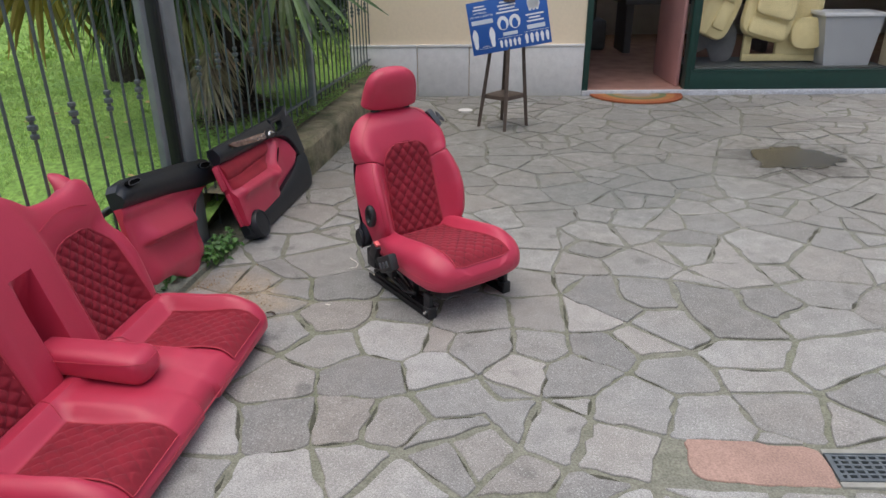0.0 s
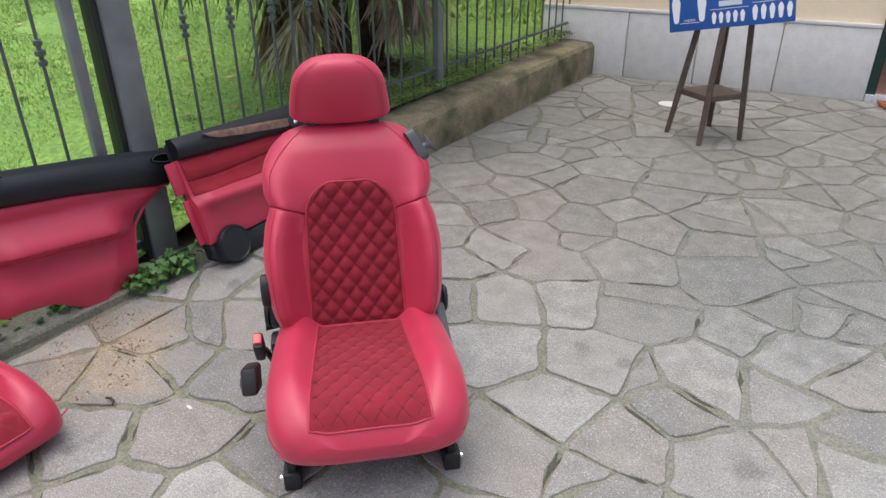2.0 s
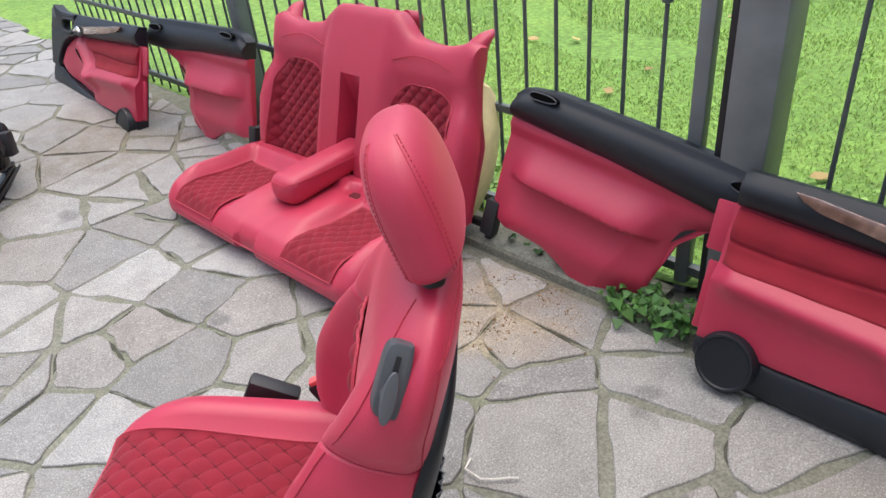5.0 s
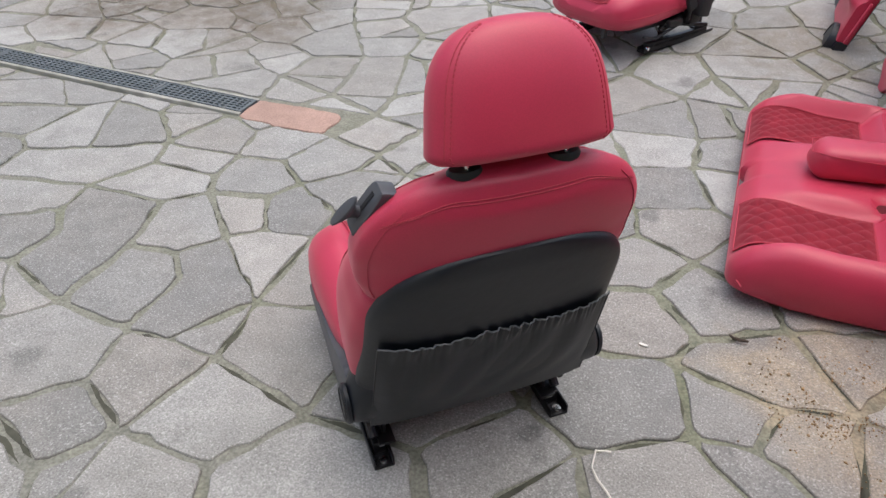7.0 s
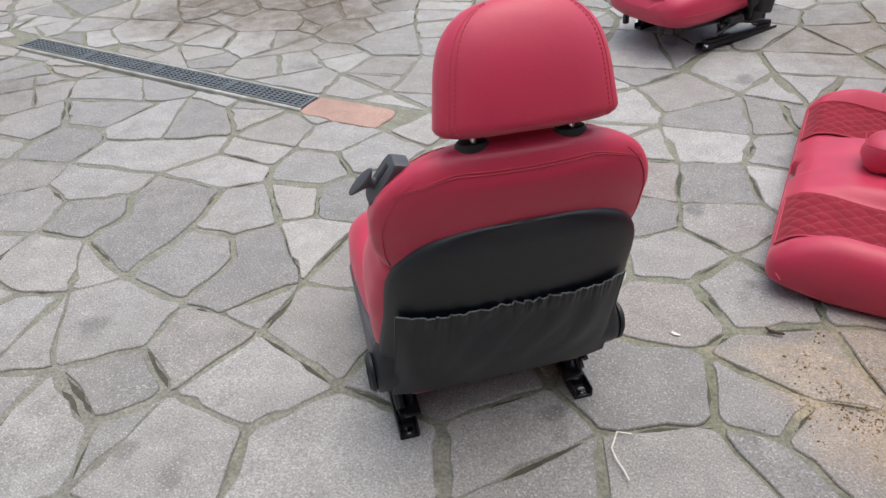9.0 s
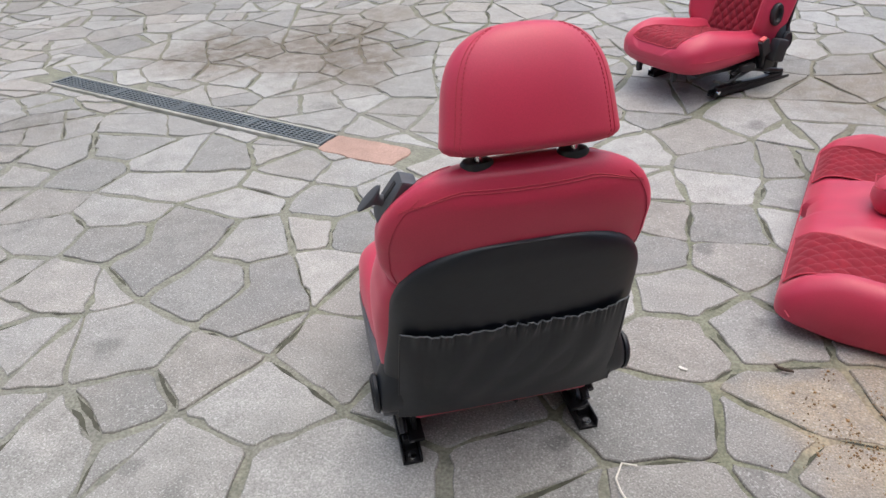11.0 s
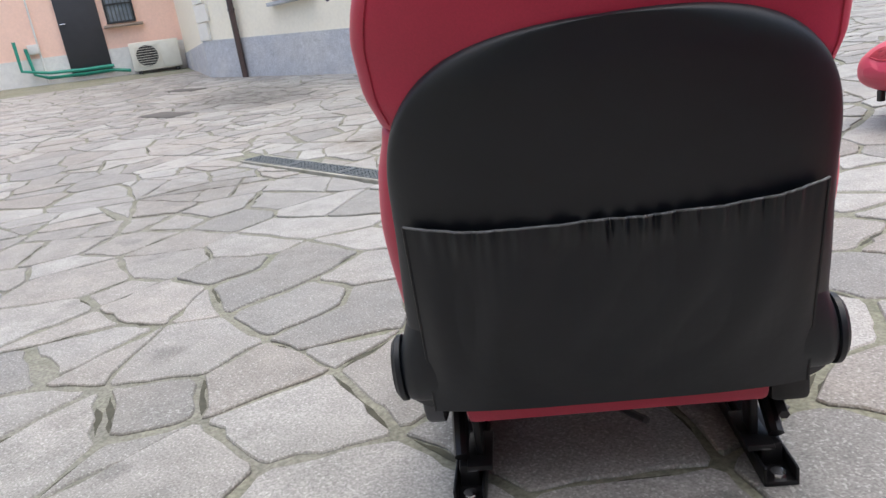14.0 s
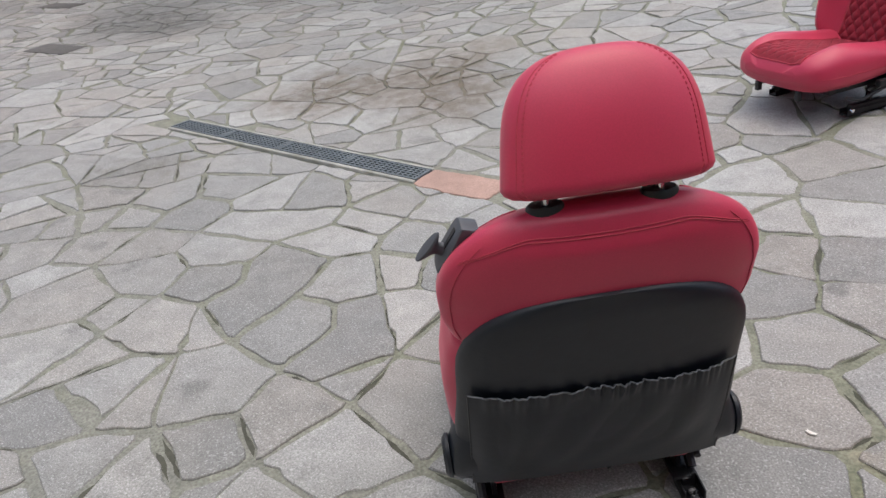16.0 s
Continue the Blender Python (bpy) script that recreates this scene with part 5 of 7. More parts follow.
# a solid plug in the dip; its dark colour stands for the opening's shade
part("belt_opening", loft([[(-0.17 + 0.036 * q * math.cos(k / 20 * math.tau), -0.155 + 0.024 * q * math.sin(k / 20 * math.tau), z) for k in range(20)] for z, q in ((0.13, 1.1), (0.158, 1.0), (0.159, 0.5))]), WINESHADE, cushion)


# ---- door trim panel ----
def trim_sheet(f_lo, f_hi, u0, u1, h, nu=60, nv=24, thick=0.02):
    """A closed moulded sheet between two edge curves, raised by h(u, v, t)."""
    rings = []
    for i in range(nu + 1):
        u = u0 + (u1 - u0) * i / nu
        lo, hi = f_lo(u), f_hi(u)
        r = []
        for j in range(nv + 1):
            t = j / nv
            v = lo + (hi - lo) * t
            e = min(1, 8 * min(t, 1 - t), 14 * min(i / nu, 1 - i / nu) + 0.0)
            r.append((u, v, h(u, v, t) - 0.006 * (1 - math.sqrt(max(0, 1 - (1 - e) ** 2)))))
        for j in range(nv, -1, -1):
            v = lo + (hi - lo) * j / nv
            r.append((u, v, -thick))
        rings.append(r)
    return loft(rings)


def table(*pts):
    def f(u):
        for (a, va), (b, vb) in zip(pts, pts[1:]):
            if u <= b:
                k = max(0, (u - a) / (b - a))
                return va + (vb - va) * k
        return pts[-1][1]
    return f


def door_panel(m, label, mirror=1):
    d = thing("door_trim", m, label, "door panel", group="door trims")
    flip = Matrix.Diagonal((mirror, 1, 1, 1))

    def p(name, shape, mat, parent=None, lab=""):
        return part(name, moved(shape, flip), mat, parent or d, lab)
    p("carrier", trim_sheet(table((0.0, 0.05), (0.06, 0.012), (1.15, 0.01), (1.215, 0.05), (1.25, 0.15)), table((0, 0.60), (0.02, 0.625), (0.84, 0.60)), 0.0, 0.85, lambda u, v, t: -0.012, 30, 6), BLACK)
    p("carrier", trim_sheet(table((0.84, 0.1), (1.2, 0.12)), table((0.84, 0.486), (1.02, 0.488), (1.12, 0.45), (1.2, 0.38)), 0.845, 1.2, lambda u, v, t: -0.012, 20, 6), BLACK)
    # black upper rail, carried forward round the opening
    top_edge = table((0, 0.626), (0.4, 0.615), (0.86, 0.603), (1.05, 0.600), (1.13, 0.61), (1.185, 0.645), (1.215, 0.60), (1.25, 0.50))
    low_edge = table((0, 0.528), (0.35, 0.505), (0.66, 0.49), (0.8, 0.483), (0.86, 0.475))
    p("upper_rail", trim_sheet(low_edge, top_edge, 0.015, 0.86, lambda u, v, t: 0.035 + 0.02 * math.sin(math.pi * min(1, t * 1.1)), 50, 12), CHARCOAL, None, "black grained upper door trim")
    red_top = table((0, 0.528), (0.35, 0.505), (0.66, 0.49), (0.8, 0.482), (0.885, 0.47), (0.94, 0.458), (0.99, 0.44), (1.04, 0.41), (1.075, 0.377), (1.1, 0.34), (1.115, 0.305), (1.12, 0.275))
    hole = smooth_outline([(0.872, 0.566), (0.94, 0.57), (1.02, 0.563), (1.04, 0.53), (1.02, 0.497), (0.95, 0.488), (0.885, 0.497), (0.862, 0.53)], 16)
    outer = [(0.86, 0.603), (1.05, 0.600), (1.13, 0.61), (1.185, 0.645), (1.205, 0.61), (1.245, 0.50), (1.247, 0.481), (0.86, 0.478)]
    # ring between the opening and the outer edge, strip by strip
    n = len(hole)
    cxh, cyh = 0.95, 0.53

    def ray_out(a):
        best = None
        for q in range(len(outer)):
            (x1, y1), (x2, y2) = outer[q], outer[(q + 1) % len(outer)]
            dx, dy = math.cos(a), math.sin(a)
            ex, ey = x2 - x1, y2 - y1
            den = dx * ey - dy * ex
            if abs(den) < 1e-9:
                continue
            t = ((x1 - cxh) * ey - (y1 - cyh) * ex) / den
            s = ((x1 - cxh) * dy - (y1 - cyh) * dx) / den
            if t > 0 and -1e-6 <= s <= 1 + 1e-6 and (best is None or t < best):
                best = t
        return (cxh + best * math.cos(a), cyh + best * math.sin(a)) if best else (cxh, cyh)
    angs = [math.atan2(y - cyh, x - cxh) for x, y in hole]
    rings4 = [[], [], [], [], []]
    for (hx, hy), a in zip(hole, angs):
        ox, oy = ray_out(a)
        for k, (t, z) in enumerate(((0, 0.0), (0.03, 0.042), (0.5, 0.05), (0.97, 0.045), (1.0, -0.015))):
            rings4[k].append((hx + (ox - hx) * t, hy + (oy - hy) * t, z))
    p("front_corner", loft(rings4, (False, False)), CHARCOAL, None, "black grained front corner with mirror triangle")
    p("front_corner", trim_sheet(table((0.86, 0.478), (0.885, 0.474), (0.94, 0.462), (0.99, 0.444), (1.042, 0.413), (1.078, 0.379), (1.103, 0.342), (1.119, 0.306), (1.13, 0.26), (1.25, 0.262)), table((0.86, 0.4795), (1.25, 0.4805)), 0.862, 1.25, lambda u, v, t: 0.047, 60, 10), CHARCOAL)
    p("opening_rim", tube([(x, y, 0.046) for x, y in hole] + [(hole[0][0], hole[0][1], 0.046)], 0.009, 8), BLACK)
    p("mirror_patch", slab([(1.14, 0.56), (1.2, 0.56), (1.183, 0.615)], 0.04, 0.056, 0.004), GREYPL)
    # red leather field with the armrest swelling
    red_low = table((0, 0.12), (0.25, 0.115), (0.55, 0.125), (0.65, 0.14), (0.885, 0.18), (1.0, 0.206), (1.06, 0.226), (1.1, 0.25), (1.12, 0.268))

    def red_h(u, v, t):
        ridge = 0.05 * math.exp(-((v - (0.335 - 0.06 * u + 0.0)) / 0.05) ** 2) * (1 - sstep(0.5, 0.72, u)) * sstep(0.0, 0.08, u)
        shelf = 0.03 * (1 - sstep(0.30, 0.36, v + 0.05 * u)) * (1 - sstep(0.5, 0.75, u))
        bowl = -0.022 * sstep(0.56, 0.64, u + 0.4 * (v - 0.2)) * (1 - sstep(0.86, 1.08, u)) * (1 - sstep(0.2, 0.3, v - 0.7 * max(0, u - 0.66)))
        grab = 0.04 * math.exp(-((v - (0.255 + 0.72 * max(0, u - 0.54))) / 0.04) ** 2) * sstep(0.45, 0.55, u) * (1 - sstep(0.78, 0.86, u))
        return 0.018 + ridge + shelf + bowl + grab + 0.012 * math.sin(math.pi * t)
    field = p("leather_field", trim_sheet(red_low, red_top, 0.005, 1.12, red_h, 96, 44), RED, None, "red leather moulded door field")
    ins_low = table((0.0, 0.355), (0.5, 0.338), (0.56, 0.35), (0.66, 0.42), (0.70, 0.465))
    p("suede_insert", trim_sheet(ins_low, table((0, 0.520), (0.35, 0.498), (0.70, 0.482)), 0.02, 0.70, lambda u, v, t: red_h(u, v, t) + 0.013 + 0.004 * math.sin(v * 55 + 1.0 + 2 * u) - 0.007 * math.exp(-((v - 0.425 + 0.03 * u + 0.006 * math.sin(9 * u)) / 0.006) ** 2) + 0.003 * noise.noise((u * 9, v * 22, 0)), 80, 40, -0.01), DARKCLOTH, None, "dark red suede upper insert")
    p("fixing_tab", merge(span((-0.05, 0.375, 0.0), (0.006, 0.525, 0.012), 0.004), span((-0.03, 0.13, 0.0), (0.006, 0.345, 0.012), 0.004)), RED)
    slot_line = [(0.585, 0.245), (0.61, 0.242), (0.64, 0.247), (0.665, 0.262), (0.69, 0.288), (0.71, 0.318), (0.73, 0.352), (0.748, 0.384), (0.762, 0.412)]
    # a dark tube laid on the field; its colour is the slot's inner shade
    p("grab_slot", tube([(u, v, red_h(u, v, 0.5) + 0.006) for u, v in slot_line], [0.004, 0.008, 0.01, 0.011, 0.011, 0.01, 0.009, 0.007, 0.004], 8), SLOTSHADE, None, "near-black tube painted as the shade in the grab slot")
    # lower black band with the round loudspeaker cover
    def band_h(u, v, t):
        return 0.03 + 0.012 * math.sin(math.pi * t)
    p("lower_band", trim_sheet(table((0.0, 0.06), (0.04, 0.02), (0.1, 0.006), (1.1, 0.004), (1.18, 0.012), (1.225, 0.05), (1.25, 0.13)),
                               table((0, 0.125), (0.25, 0.112), (0.55, 0.122), (0.65, 0.137), (0.885, 0.177), (1.0, 0.203), (1.06, 0.224), (1.1, 0.246), (1.25, 0.27)), 0.0, 1.25, band_h, 80, 12), CHARCOAL, None, "black grained lower door band")
    p("speaker_cover", loft([[(0.115 + r * math.cos(k / 36 * math.tau), 0.085 + r * math.sin(k / 36 * math.tau), z) for k in range(36)] for z, r in ((0.0, 0.092), (0.07, 0.09), (0.08, 0.084), (0.08, 0.078), (0.076, 0.074), (0.079, 0.03), (0.079, 0.004))]), CHARCOAL)
    wood = [(0.165, 0.606), (0.19, 0.585), (0.24, 0.567), (0.4, 0.541), (0.665, 0.508), (0.69, 0.516), (0.708, 0.545), (0.55, 0.566), (0.35, 0.586), (0.22, 0.604)]
    p("wood_inlay", slab(wood, 0.05, 0.064, 0.004), WALNUT, None, "glossy burr walnut inlay")
    lh = p("latch_bezel", slab(smooth_outline([(0.69, 0.55), (0.8, 0.545), (0.835, 0.53), (0.825, 0.495), (0.75, 0.49), (0.68, 0.505)], 4), 0.03, 0.066, 0.004), BLACK)
    lev = loft([[(x, y + 0.012 * math.cos(k / 12 * math.tau) * w, 0.07 + 0.008 * w * math.sin(k / 12 * math.tau)) for k in range(12)] for x, y, w in ((0.705, 0.516, 0.3), (0.715, 0.52, 1.0), (0.745, 0.532, 1.2), (0.775, 0.523, 0.9), (0.805, 0.512, 0.6), (0.815, 0.509, 0.2))])
    part("latch_lever", moved(lev, flip), CHROME, lh, "bright chrome latch lever")
    return d


door_panel(frame_of((-1.69, 3.385, 0.0), (0.07, 1.1, 0), (-0.2, 0, 0.6)) @ Matrix.Diagonal((0.925, 0.945, 0.945, 1)), "red and black car door trim with walnut inlay leaning on the fence")
# a second pair of trims lies further along the fence
door_panel(frame_of((-1.70, 0.18, 0.0), (0.05, 1.0, 0), (-0.2, 0, 0.6)) @ pose(0, 0, 0), "red and black car door trim leaning on the fence beyond the bench", -1)


def side_panel(m, label, mirror=1):
    """The rear side trim: black upper rail, red field with a crease, stepped lower edge."""
    d = thing("side_trim_panel", m, label, "side panel", group="rear side trims")
    flip = Matrix.Diagonal((mirror, 1, 1, 1))
    top = table((0, 0.60), (0.03, 0.628), (0.15, 0.645), (0.5, 0.638), (0.85, 0.626), (0.94, 0.605), (0.97, 0.575))
    mid = table((0, 0.522), (0.4, 0.505), (0.8, 0.472), (0.97, 0.47))
    low = table((0, 0.15), (0.07, 0.125), (0.14, 0.132), (0.24, 0.125), (0.33, 0.085), (0.45, 0.018), (0.48, 0.016), (0.62, 0.1), (0.64, 0.2), (0.672, 0.325), (0.74, 0.395), (0.82, 0.458), (0.97, 0.47))

    def red_h(u, v, t):
        # the ledge swells out downward and breaks back sharply under its lip; past a fold the field turns away
        ends = sstep(0.03, 0.16, u) * (1 - sstep(0.5, 0.66, u))
        lip = 0.338 - 0.02 * u
        ledge = 0.062 * (sstep(0.5, lip, v) ** 1.6 if v > lip else 1 - sstep(lip, lip - 0.03, v)) * ends
        belly = 0.026 * math.exp(-((v - 0.17) / 0.07) ** 2) * sstep(0.02, 0.12, u)
        fold = max(0.0, u - (0.44 + 0.42 * max(0.0, v - 0.03)))
        return 0.015 + ledge + belly + 0.02 * sstep(0.45, 0.5, v) + 0.008 * math.sin(math.pi * t) - 0.3 * fold * (1 - sstep(0.36, 0.46, v))
    part("leather_field", moved(trim_sheet(low, mid, 0.0, 0.86, red_h, 100, 70, 0.01), flip), RED, d)
    rail = part("upper_rail", moved(trim_sheet(mid, top, 0.0, 0.97, lambda u, v, t: 0.04 + 0.025 * math.sin(math.pi * min(1, t * 1.15)), 60, 14), flip), CHARCOAL, d, "black grained upper rail")
    # no holes are cut: dark slabs on the rail paint the recesses' shade
    for name, ring_ in (("vent_slot", [(0.07, 0.618), (0.085, 0.631), (0.15, 0.633), (0.175, 0.622), (0.15, 0.612), (0.085, 0.609)]),
                        ("handle_recess", [(0.775, 0.578), (0.80, 0.598), (0.87, 0.594), (0.9, 0.578), (0.84, 0.564)])):
        line = smooth_outline(ring_, 6)
        hole = part(name, moved(slab(line, 0.045, 0.0675, 0.001), flip), SLOTSHADE, rail)
        part("rim", moved(tube([(x, y, 0.0685) for x, y in line + line[:1]], 0.0022, 6), flip), GREYPL, hole)
    part("backing", moved(slab([(0.04, 0.17), (0.3, 0.13), (0.48, 0.06), (0.6, 0.14), (0.63, 0.3), (0.8, 0.49), (0.8, 0.59), (0.05, 0.59)], -0.012, -0.004), flip), BLACK, d)
    part("lower_bracket", moved(box((0.0, 0.13, 0.0), (0.06, 0.14, 0.05), 0.01), flip), BLACK, d)
    return d


side_panel(frame_of((-1.845, 2.5, 0.02), (0.03, 0.9, -0.125), (-0.17, 0, 0.6)), "red leather rear side trim with black rail leaning on the gate")
side_panel(frame_of((-1.86, 1.02, 0.0), (0.03, 0.9, 0.0), (-0.14, 0, 0.6)), "red leather rear side trim standing behind the bench end", -1)


# ---- plant stand with the sign ----
WOOD = material("dark_brown_wood", (0.085, 0.06, 0.045), 0.6, spread=0.3, grain=30, depth=0.001, blotch=0.4, tint=(0.14, 0.11, 0.085))
stand = thing("plant_stand", Matrix.Translation((-0.225, 6.33, 0)) @ Matrix.Scale(1.03, 4), "dark brown wooden stand with a low shelf, holding the sign", "stand")
for fx, fy, tx, ty in ((-0.225, -0.045, -0.095, -0.03), (0.015, -0.205, 0.03, -0.1), (0.215, 0.035, 0.14, 0.02), (-0.015, 0.235, 0.01, 0.09)):
    n4 = []
    for z, h in ((0.0, 0.014), (0.3, 0.017), (1.11, 0.014)):
        k = z / 0.95
        x, y = fx + (tx - fx) * k, fy + (ty - fy) * k
        n4.append([(x - h, y - h, z), (x + h, y - h, z), (x + h, y + h, z), (x - h, y + h, z)])
    part("leg", loft(n4), WOOD, stand, smooth=0)
k = 0.29 / 0.95
shelf = [(-0.225 + 0.13 * k, -0.045 + 0.015 * k), (0.015 + 0.015 * k, -0.205 + 0.105 * k), (0.215 - 0.075 * k, 0.035 - 0.015 * k), (-0.015 + 0.025 * k, 0.235 - 0.145 * k)]
part("shelf", slab(shelf, 0.265, 0.30, 0.004), WOOD, stand)
part("top_rim", slab([(-0.15, -0.03), (0.03, -0.14), (0.19, 0.02), (0.01, 0.14)], 1.1, 1.125, 0.004), WOOD, stand)

BLUE = material("blue_printed_board", (0.018, 0.10, 0.38), 0.4, spread=0.05, grain=6)
WHITEINK = material("white_print", (0.78, 0.8, 0.82), 0.5, spread=0.03, grain=10)
PALEINK = material("pale_label", (0.6, 0.66, 0.72), 0.5, spread=0.05, grain=10)
sign = thing("sign", frame_of((-0.505, 6.17, 0.672), (0.69, 0.03, 0.125), (0, 0.1, 1)), "blue board with white pictograms and Italian safety words", "sign")
SW, SH = 0.705, 0.45
part("board", span((0, 0, -0.006), (SW, SH, 0.0), 0.001), BLUE, sign)


def words(text, x, y, size, wide):
    c = bpy.data.curves.new("lettering", "FONT")
    c.body, c.size, c.extrude = text, size, 0.0006
    tmp = new("lettering", c)
    bpy.context.view_layer.update()
    me = bpy.data.meshes.new_from_object(tmp)
    bpy.data.objects.remove(tmp)
    bpy.data.curves.remove(c)
    w = max(v.co.x for v in me.vertices) - min(v.co.x for v in me.vertices)
    for v in me.vertices:
        v.co = Vector((x + v.co.x * wide / w, y + v.co.y, v.co.z + 0.0015))
    me.materials.append(WHITEINK)
    o = new("lettering", me)
    o.parent = sign
    return o


words("MANTENERE LA", 0.05, 0.345, 0.024, 0.12)
words("DISTANZA DI SICUREZZA", 0.018, 0.315, 0.024, 0.20)
words("1 METRO", 0.085, 0.055, 0.018, 0.065)


def ink(name, outline, mat=WHITEINK, z=0.001):
    part(name, slab(outline, 0.0005, z + 0.0012), mat, sign, smooth=0)


def bar(x, y, w, h, mat=WHITEINK):
    ink("printed_bar", [(x, y), (x + w, y), (x + w, y + h), (x, y + h)], mat)


def token(x, y, w, h):
    ink("pictogram", smooth_outline([(x - w / 2, y + h * 0.7), (x - w * 0.4, y + h * 0.35), (x - w * 0.25, y), (x + w * 0.25, y), (x + w * 0.4, y + h * 0.35), (x + w / 2, y + h * 0.7), (x, y + h)], 3))


bar(0.025, 0.255, 0.19, 0.038, PALEINK)
token(0.042, 0.055, 0.05, 0.165)
token(0.192, 0.055, 0.05, 0.165)
bar(0.06, 0.045, 0.12, 0.003)
bar(0.065, 0.40, 0.09, 0.012)
bar(0.05, 0.374, 0.12, 0.012)
for cx in (0.30, 0.405):
    ink("pictogram_disc", [(cx + 0.05 * math.cos(k / 28 * math.tau), 0.235 + 0.06 * math.sin(k / 28 * math.tau)) for k in range(28)])
    ink("pictogram_mark", smooth_outline([(cx - 0.02, 0.19), (cx + 0.018, 0.185), (cx + 0.026, 0.23), (cx, 0.265), (cx - 0.024, 0.235)], 3), BLUE, 0.003)
for k, (x, w) in enumerate(((0.252, 0.2), (0.28, 0.14), (0.27, 0.16), (0.29, 0.12))):
    bar(x, 0.318 + 0.028 * k, w, 0.014)
bar(0.288, 0.125, 0.13, 0.03, PALEINK)
bar(0.24, 0.108, 0.215, 0.003)
for k in range(5):
    token(0.262 + 0.04 * k, 0.03, 0.026, 0.066)
    token(0.49 + 0.046 * k, 0.03, 0.03, 0.085)
bar(0.475, 0.125, 0.215, 0.003)
bar(0.505, 0.145, 0.16, 0.036, PALEINK)
for k, (x, w) in enumerate(((0.51, 0.15), (0.53, 0.1), (0.505, 0.16))):
    bar(x, 0.205 + 0.027 * k, w, 0.013)
for k in range(3):
    token(0.55 + 0.032 * k, 0.30, 0.036, 0.10)
ink("pictogram", smooth_outline([(0.54, 0.32), (0.63, 0.32), (0.63, 0.41), (0.54, 0.41)], 3))

# ---- small things by the sign ----
bottle = thing("bottle", Matrix.Translation((-0.19, 6.33, 1.16)), "small clear pump bottle standing on the wooden stand", "bottle")
part("body", loft([[(r * math.cos(k / 20 * math.tau), r * math.sin(k / 20 * math.tau), z) for k in range(20)] for z, r in ((0.0, 0.028), (0.004, 0.032), (0.075, 0.032), (0.09, 0.022), (0.1, 0.012), (0.112, 0.012))]), PALEINK, bottle)
part("pump", merge(tube([(0, 0, 0.11), (0, 0, 0.145)], 0.005, 8), tube([(0, 0, 0.14), (-0.035, 0, 0.137)], [0.008, 0.005], 8)), BLACK, bottle)
bell = thing("intercom", SHOP @ Matrix.Translation((0.38, Y_SHOP, 1.2)), "small dark intercom box fixed to the shop wall", "intercom")
part("housing", span((-0.05, -0.035, -0.07), (0.05, -0.001, 0.07), 0.006), GREYPL, bell)
part("plate", span((-0.038, -0.039, -0.05), (0.038, -0.034, 0.045), 0.002), BLACK, bell)

# ---- half-moon door mat ----
mat_spot = SHOP @ Vector((1.27, 7.1, 0))
mat_thing = thing("doormat", SHOP @ Matrix.Translation((1.27, 7.30, rise(mat_spot.x, mat_spot.y) - mat_spot.z + 0.006)) @ Matrix.Rotation(-math.atan((rise(mat_spot.x + 0.4, mat_spot.y) - rise(mat_spot.x - 0.4, mat_spot.y)) / 0.8), 4, "Y") @ Matrix.Diagonal((1.06, 1.2, 1, 1)), "half-moon doormat in worn rainbow bands before the shop door", "doormat")
tones = [("rust_pile", (0.30, 0.085, 0.03)), ("orange_pile", (0.36, 0.15, 0.05)), ("green_pile", (0.13, 0.16, 0.07)), ("ochre_pile", (0.30, 0.21, 0.10)), ("grey_pile", (0.3, 0.25, 0.22))]
radii = [1.0, 0.84, 0.66, 0.52, 0.36, 0.0]
for i, (nm, c) in enumerate(tones):
    mm = material(nm, c, 0.95, spread=0.3, grain=60, depth=0.004, blotch=0.4)
    a, b = radii[i], radii[i + 1]
    out = [(0.49 * a * math.cos(k / 32 * math.pi), -0.40 * a * math.sin(k / 32 * math.pi)) for k in range(33)]
    inn = [(0.49 * b * math.cos(k / 32 * math.pi), -0.40 * b * math.sin(k / 32 * math.pi)) for k in range(32, -1, -1)]
    lip = [[(x, y, 0.0) for x, y in out], [(x * 0.995, y * 0.995, 0.014) for x, y in out], [(x, y, 0.016) for x, y in inn[::-1]], [(x, y, 0.0) for x, y in inn[::-1]]]
    n = 33
    vs = [p for r in lip for p in r]
    fs = [[r * n + k, r * n + k + 1, (r + 1) * n + k + 1, (r + 1) * n + k] for r in range(3) for k in range(n - 1)]
    part("band", (vs, fs), mm, mat_thing)

# ---- things in the shop window ----
def cushion_block(x, y, z, w, d, h, rot, round_=0.35):
    rings = []
    for k in range(9):
        t = k / 8
        e = math.sqrt(max(0.02, 1 - abs(2 * t - 1) ** 4))
        rings.append([(w / 2 * e * spow(math.cos(j / 24 * math.tau), round_ * 2), (t - 0.5) * d, h / 2 * e * spow(math.sin(j / 24 * math.tau), round_ * 2)) for j in range(24)])
    return moved(loft(rings), Matrix.Translation((x, y, z)) @ Matrix.Rotation(radians(rot), 4, "Y") @ Matrix.Rotation(radians(-12), 4, "X"))


